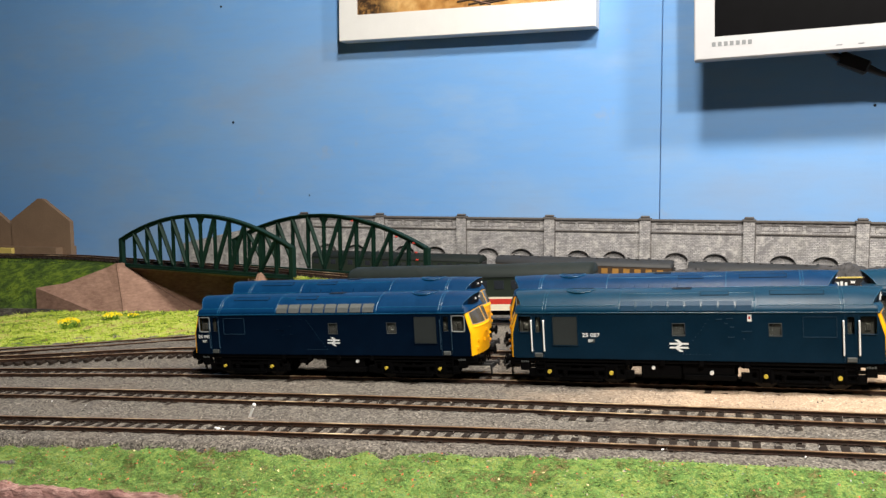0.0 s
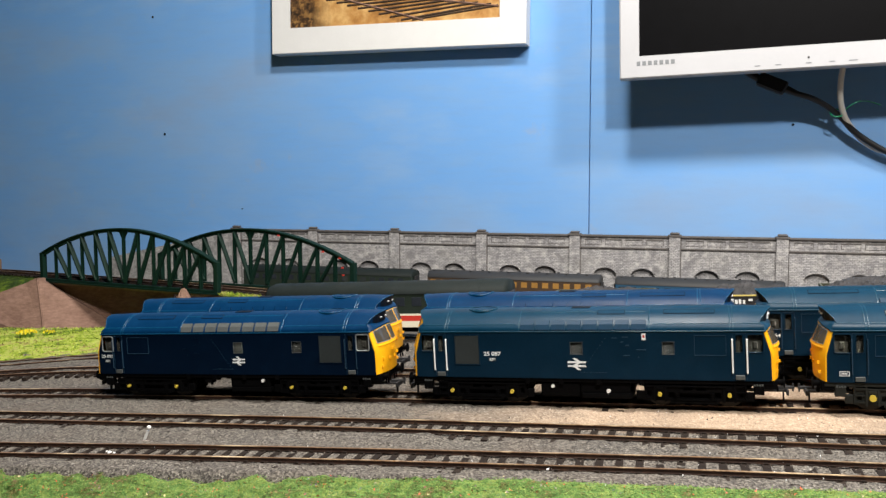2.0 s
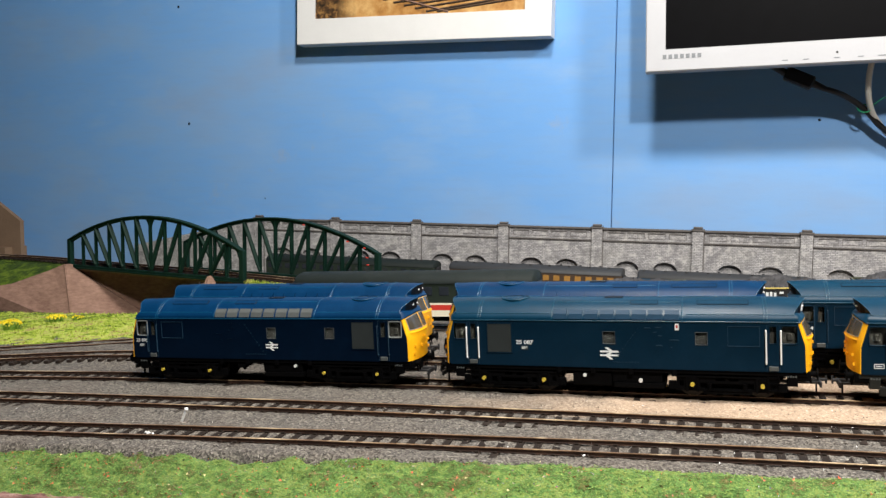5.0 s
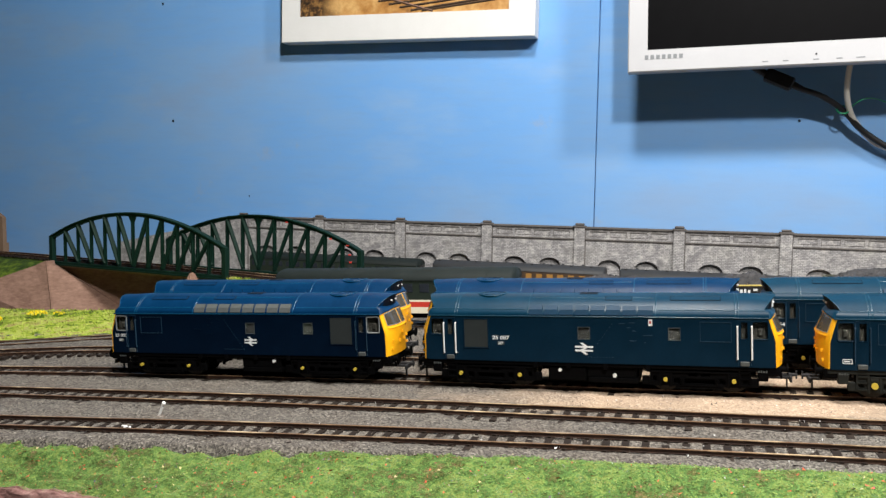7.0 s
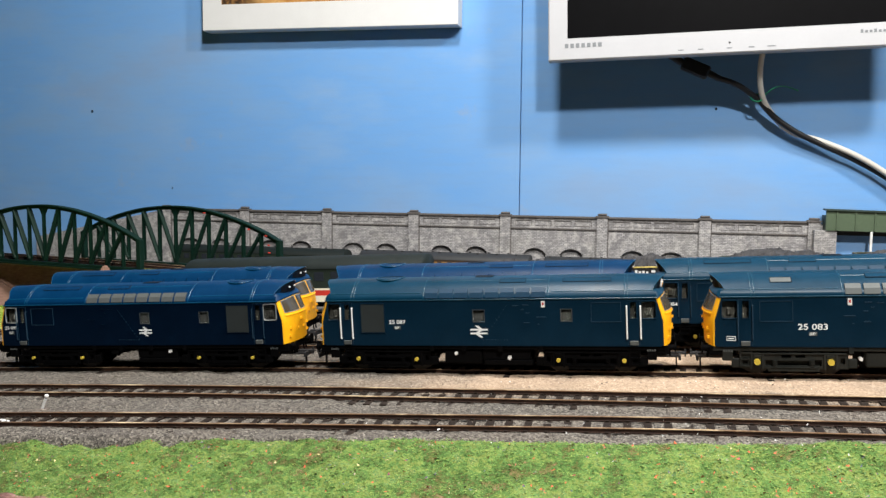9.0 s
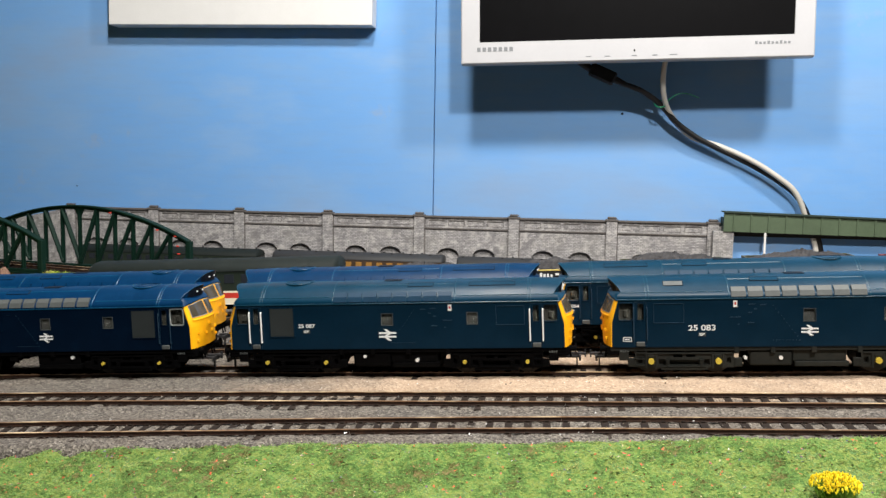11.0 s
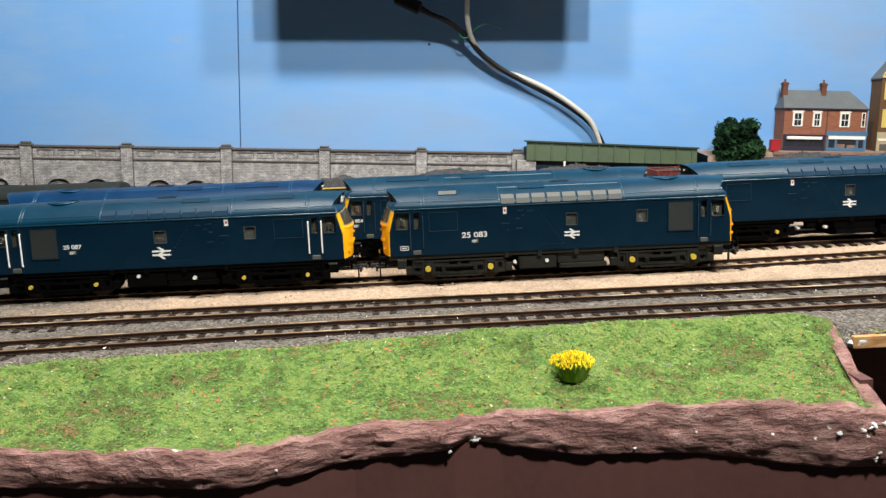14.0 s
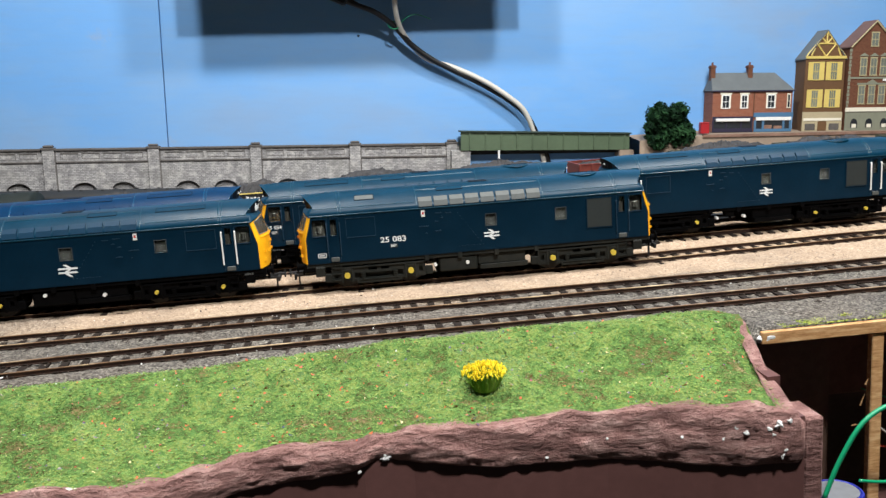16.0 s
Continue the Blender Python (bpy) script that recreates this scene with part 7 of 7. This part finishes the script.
while len(blobs) < 48:
    bx_, bz_ = rng.uniform(-1, 1), rng.uniform(-1, 1)
    if bx_ * bx_ + bz_ * bz_ < 1:
        blobs.append(((bx_ * 27, rng.uniform(-9, 9), 9 + bz_ * 29), rng.uniform(6.5, 11.5)))
for _ in range(8000):
    (bx_, by_, bz_), br_ = blobs[int(rng.integers(0, len(blobs)))]
    d = rng.normal(size=3)
    d /= np.linalg.norm(d)
    p = np.array((bx_, by_, bz_)) + d * br_ * rng.uniform(0.72, 1.08)
    if p[2] < -32:
        continue
    a, b = rng.normal(size=3) * 1.5, rng.normal(size=3) * 1.5
    k = len(verts)
    verts += [tuple((p + a) * MM), tuple((p + b) * MM), tuple((p - a) * MM), tuple((p - b) * MM)]
    faces.append((k, k + 1, k + 2, k + 3))
raw_mesh("foliage", verts, faces, "leaf", "", "dark green clumped foliage", "", bush)
core = B()
for (bx_, by_, bz_), br_ in blobs:
    bmesh.ops.create_icosphere(core, subdivisions=1, radius=br_ * 0.72, matrix=Matrix.Translation((bx_, by_, bz_)))
part("inner_foliage", core, "leaf", bush)


# ---------------------------------------------------------------- picture, monitor and cables on the wall
pic = thing("framed_picture", pose(-0.381, 1.131, 0.314, 0, 0.6, 0), "white framed railway landscape painting hung on the blue wall", "picture")
W2, HT = 188.0, 470
bm = B()
outer, inner = [(-W2, 0), (W2, 0), (W2, HT), (-W2, HT)], [(-W2 + 29, 36), (W2 - 36, 36), (W2 - 36, HT - 34), (-W2 + 29, HT - 34)]
soft = [(x * (1 - 0.8 / W2), z + (0.8 if z < 100 else -0.8)) for x, z in outer]
skin(bm, [[(x, -1, z) for x, z in outer], [(x, -25.2, z) for x, z in outer], [(x, -26, z) for x, z in soft], [(x, -26, z) for x, z in inner], [(x, -20, z) for x, z in inner]], True)
bmesh.ops.recalc_face_normals(bm, faces=bm.faces)
fr = part("frame", bm, "frame_white", pic)
part("canvas", bx(B(), -W2 + 29, W2 - 36, -23.5, -14, 36, HT - 34), "painting", pic, "ochre landscape painting with rails")


near_rail, far_rail = ((-86, 76), (44, 38)), ((4, 73), (150, 51))
for k in range(9):
    u = k / 8
    a, b = [tuple(p + (q - p) * u for p, q in zip(*ends)) for ends in (near_rail, far_rail)]
    part("painted_sleeper", rod(B(), (max(a[0] - 16, -120), -23.2, max(a[1] - 3, 39)), (min(b[0] + 8, 149), -23.2, b[1] + 1), 1.9, 4), "trunk", pic, "dark brown painted sleeper")
for (ax, az), (bx_, bz_) in (near_rail, far_rail):
    part("painted_rail", rod(B(), (ax, -24.0, az), (bx_, -24.0, bz_), 1.5, 4), "card_brown", pic, "pinkish grey painted rail")

mon = thing("monitor", pose(0.143, 1.0460, 0.2570, 0, -1.25, 0), "switched off monitor in a white bezel fixed to the wall", "monitor")
MW, MH = 207.0, 330
bm = B()
outer, inner = [(-MW, 0), (MW, 0), (MW, MH), (-MW, MH)], [(-MW + 23, 26), (MW - 23, 26), (MW - 23, MH - 24), (-MW + 23, MH - 24)]
centre = lambda p, k: (p[0] * (1 - k / MW), p[1] + (k if p[1] < 100 else -k))
skin(bm, [[(x, 14, z) for x, z in outer], [(x, -4.6, z) for x, z in outer], [(x, -6, z) for x, z in [centre(p, 1.5) for p in outer]], [(x, -6, z) for x, z in inner], [(x, 2, z) for x, z in inner]], True)
bmesh.ops.recalc_face_normals(bm, faces=bm.faces)
bez = part("bezel", bm, "plastic_white", mon)
part("screen", bx(B(), -MW + 23, MW - 23, -3.5, 2, 26, MH - 24), "screen", mon, "matt black switched off screen")
part("back_shell", bx(bx(B(), -MW + 4, MW - 4, 14, 26, 6, MH - 6, 4), -150, 150, 26, 50, 40, MH - 40, 6), "screen", mon, "dark plastic rear shell")
part("wall_bracket", bx(B(), -50, 50, 50, 86, 120, 220, 2), "black", mon, "black wall bracket")
bars = B()
for k in range(7):
    bx(bars, -187 + k * 6.6, -187 + k * 6.6 + 4.2, -6.35, -6.0, 14.8, 19.8)
part("maker_mark", bars, "print_grey", bez, "grey maker's mark drawn as bars")
bars = B()
for k in range(9):
    bx(bars, 140 + k * 4.6, 140 + k * 4.6 + 2.8, -6.35, -6.0, 15.5, 18.2 + (k % 3 == 0))
part("model_mark", bars, "print_grey", bez)
for k, x in enumerate((-52, -30, 2, 26, 46)):
    part("button_mark", bx(B(), x - 3, x + (6 if k == 4 else 3), -6.3, -6.0, 5.4, 6.4), "print_grey", bez)
part("power_light", rod(B(), (2, -6.5, 12), (2, -5.9, 12), 1.1, 10), "black", bez)


def cable(points, r, material, label):
    tagged(part("cable", tube(B(), points, r, 10), material, None, "", True), label, "cable", "monitor cables")


plug = thing("cable_plug", Matrix.Identity(4), "black moulded plug below the monitor", "plug")
part("plug_body", bx(B(), -17, 17, -7, 7, -8, 8, 2.0, Matrix.Translation((110, 1085, 246)) @ Matrix.Rotation(0.42, 4, "Y")), "cable_black", plug)
part("strain_relief", rod(B(), (124, 1086, 240), (140, 1088, 232.5), 5.0, 10, 3.4), "cable_black", plug)
part("plug_neck", rod(B(), (70, 1080, 268), (97, 1084, 251), 4.5, 10), "cable_black", plug)
cable([(136, 1088, 234), (160, 1096, 226), (186, 1106, 209), (205, 1112, 189), (232, 1116, 170), (262, 1119, 155), (300, 1121, 137), (336, 1121, 116), (362, 1119, 94), (381, 1122, 60), (392, 1124, 36), (398, 1124, 0)], 3.6, "cable_black", "black power cable sagging from the monitor to the layout")
cable([(186, 1070, 268), (184, 1080, 245), (188, 1097, 218), (200, 1112, 196), (226, 1123, 171), (262, 1120, 159), (300, 1115, 142), (334, 1114, 121), (358, 1115, 100), (376, 1121, 62), (386, 1123, 36), (392, 1122, 0)], 3.4, "cable_white", "off white signal cable sagging from the monitor to the layout")
tie = tube(B(), [(184 + 7 * math.cos(a), 1103 + 4 * math.sin(a), 211 + 6 * math.sin(a) * 0.8) for a in [k * math.pi / 6 for k in range(13)]], 0.9, 6)
tagged(part("wire_tie", tie, "green_wire", None, "", True), "green wire tie that binds the two cables", "wire tie")
tail = tube(B(), [(190, 1103, 212), (203, 1100, 222), (216, 1104, 224), (232, 1108, 219)], 0.6, 6)
tagged(part("wire_tie_end", tail, "green_wire", None, "", True), "loose end of the green wire tie", "wire tie")
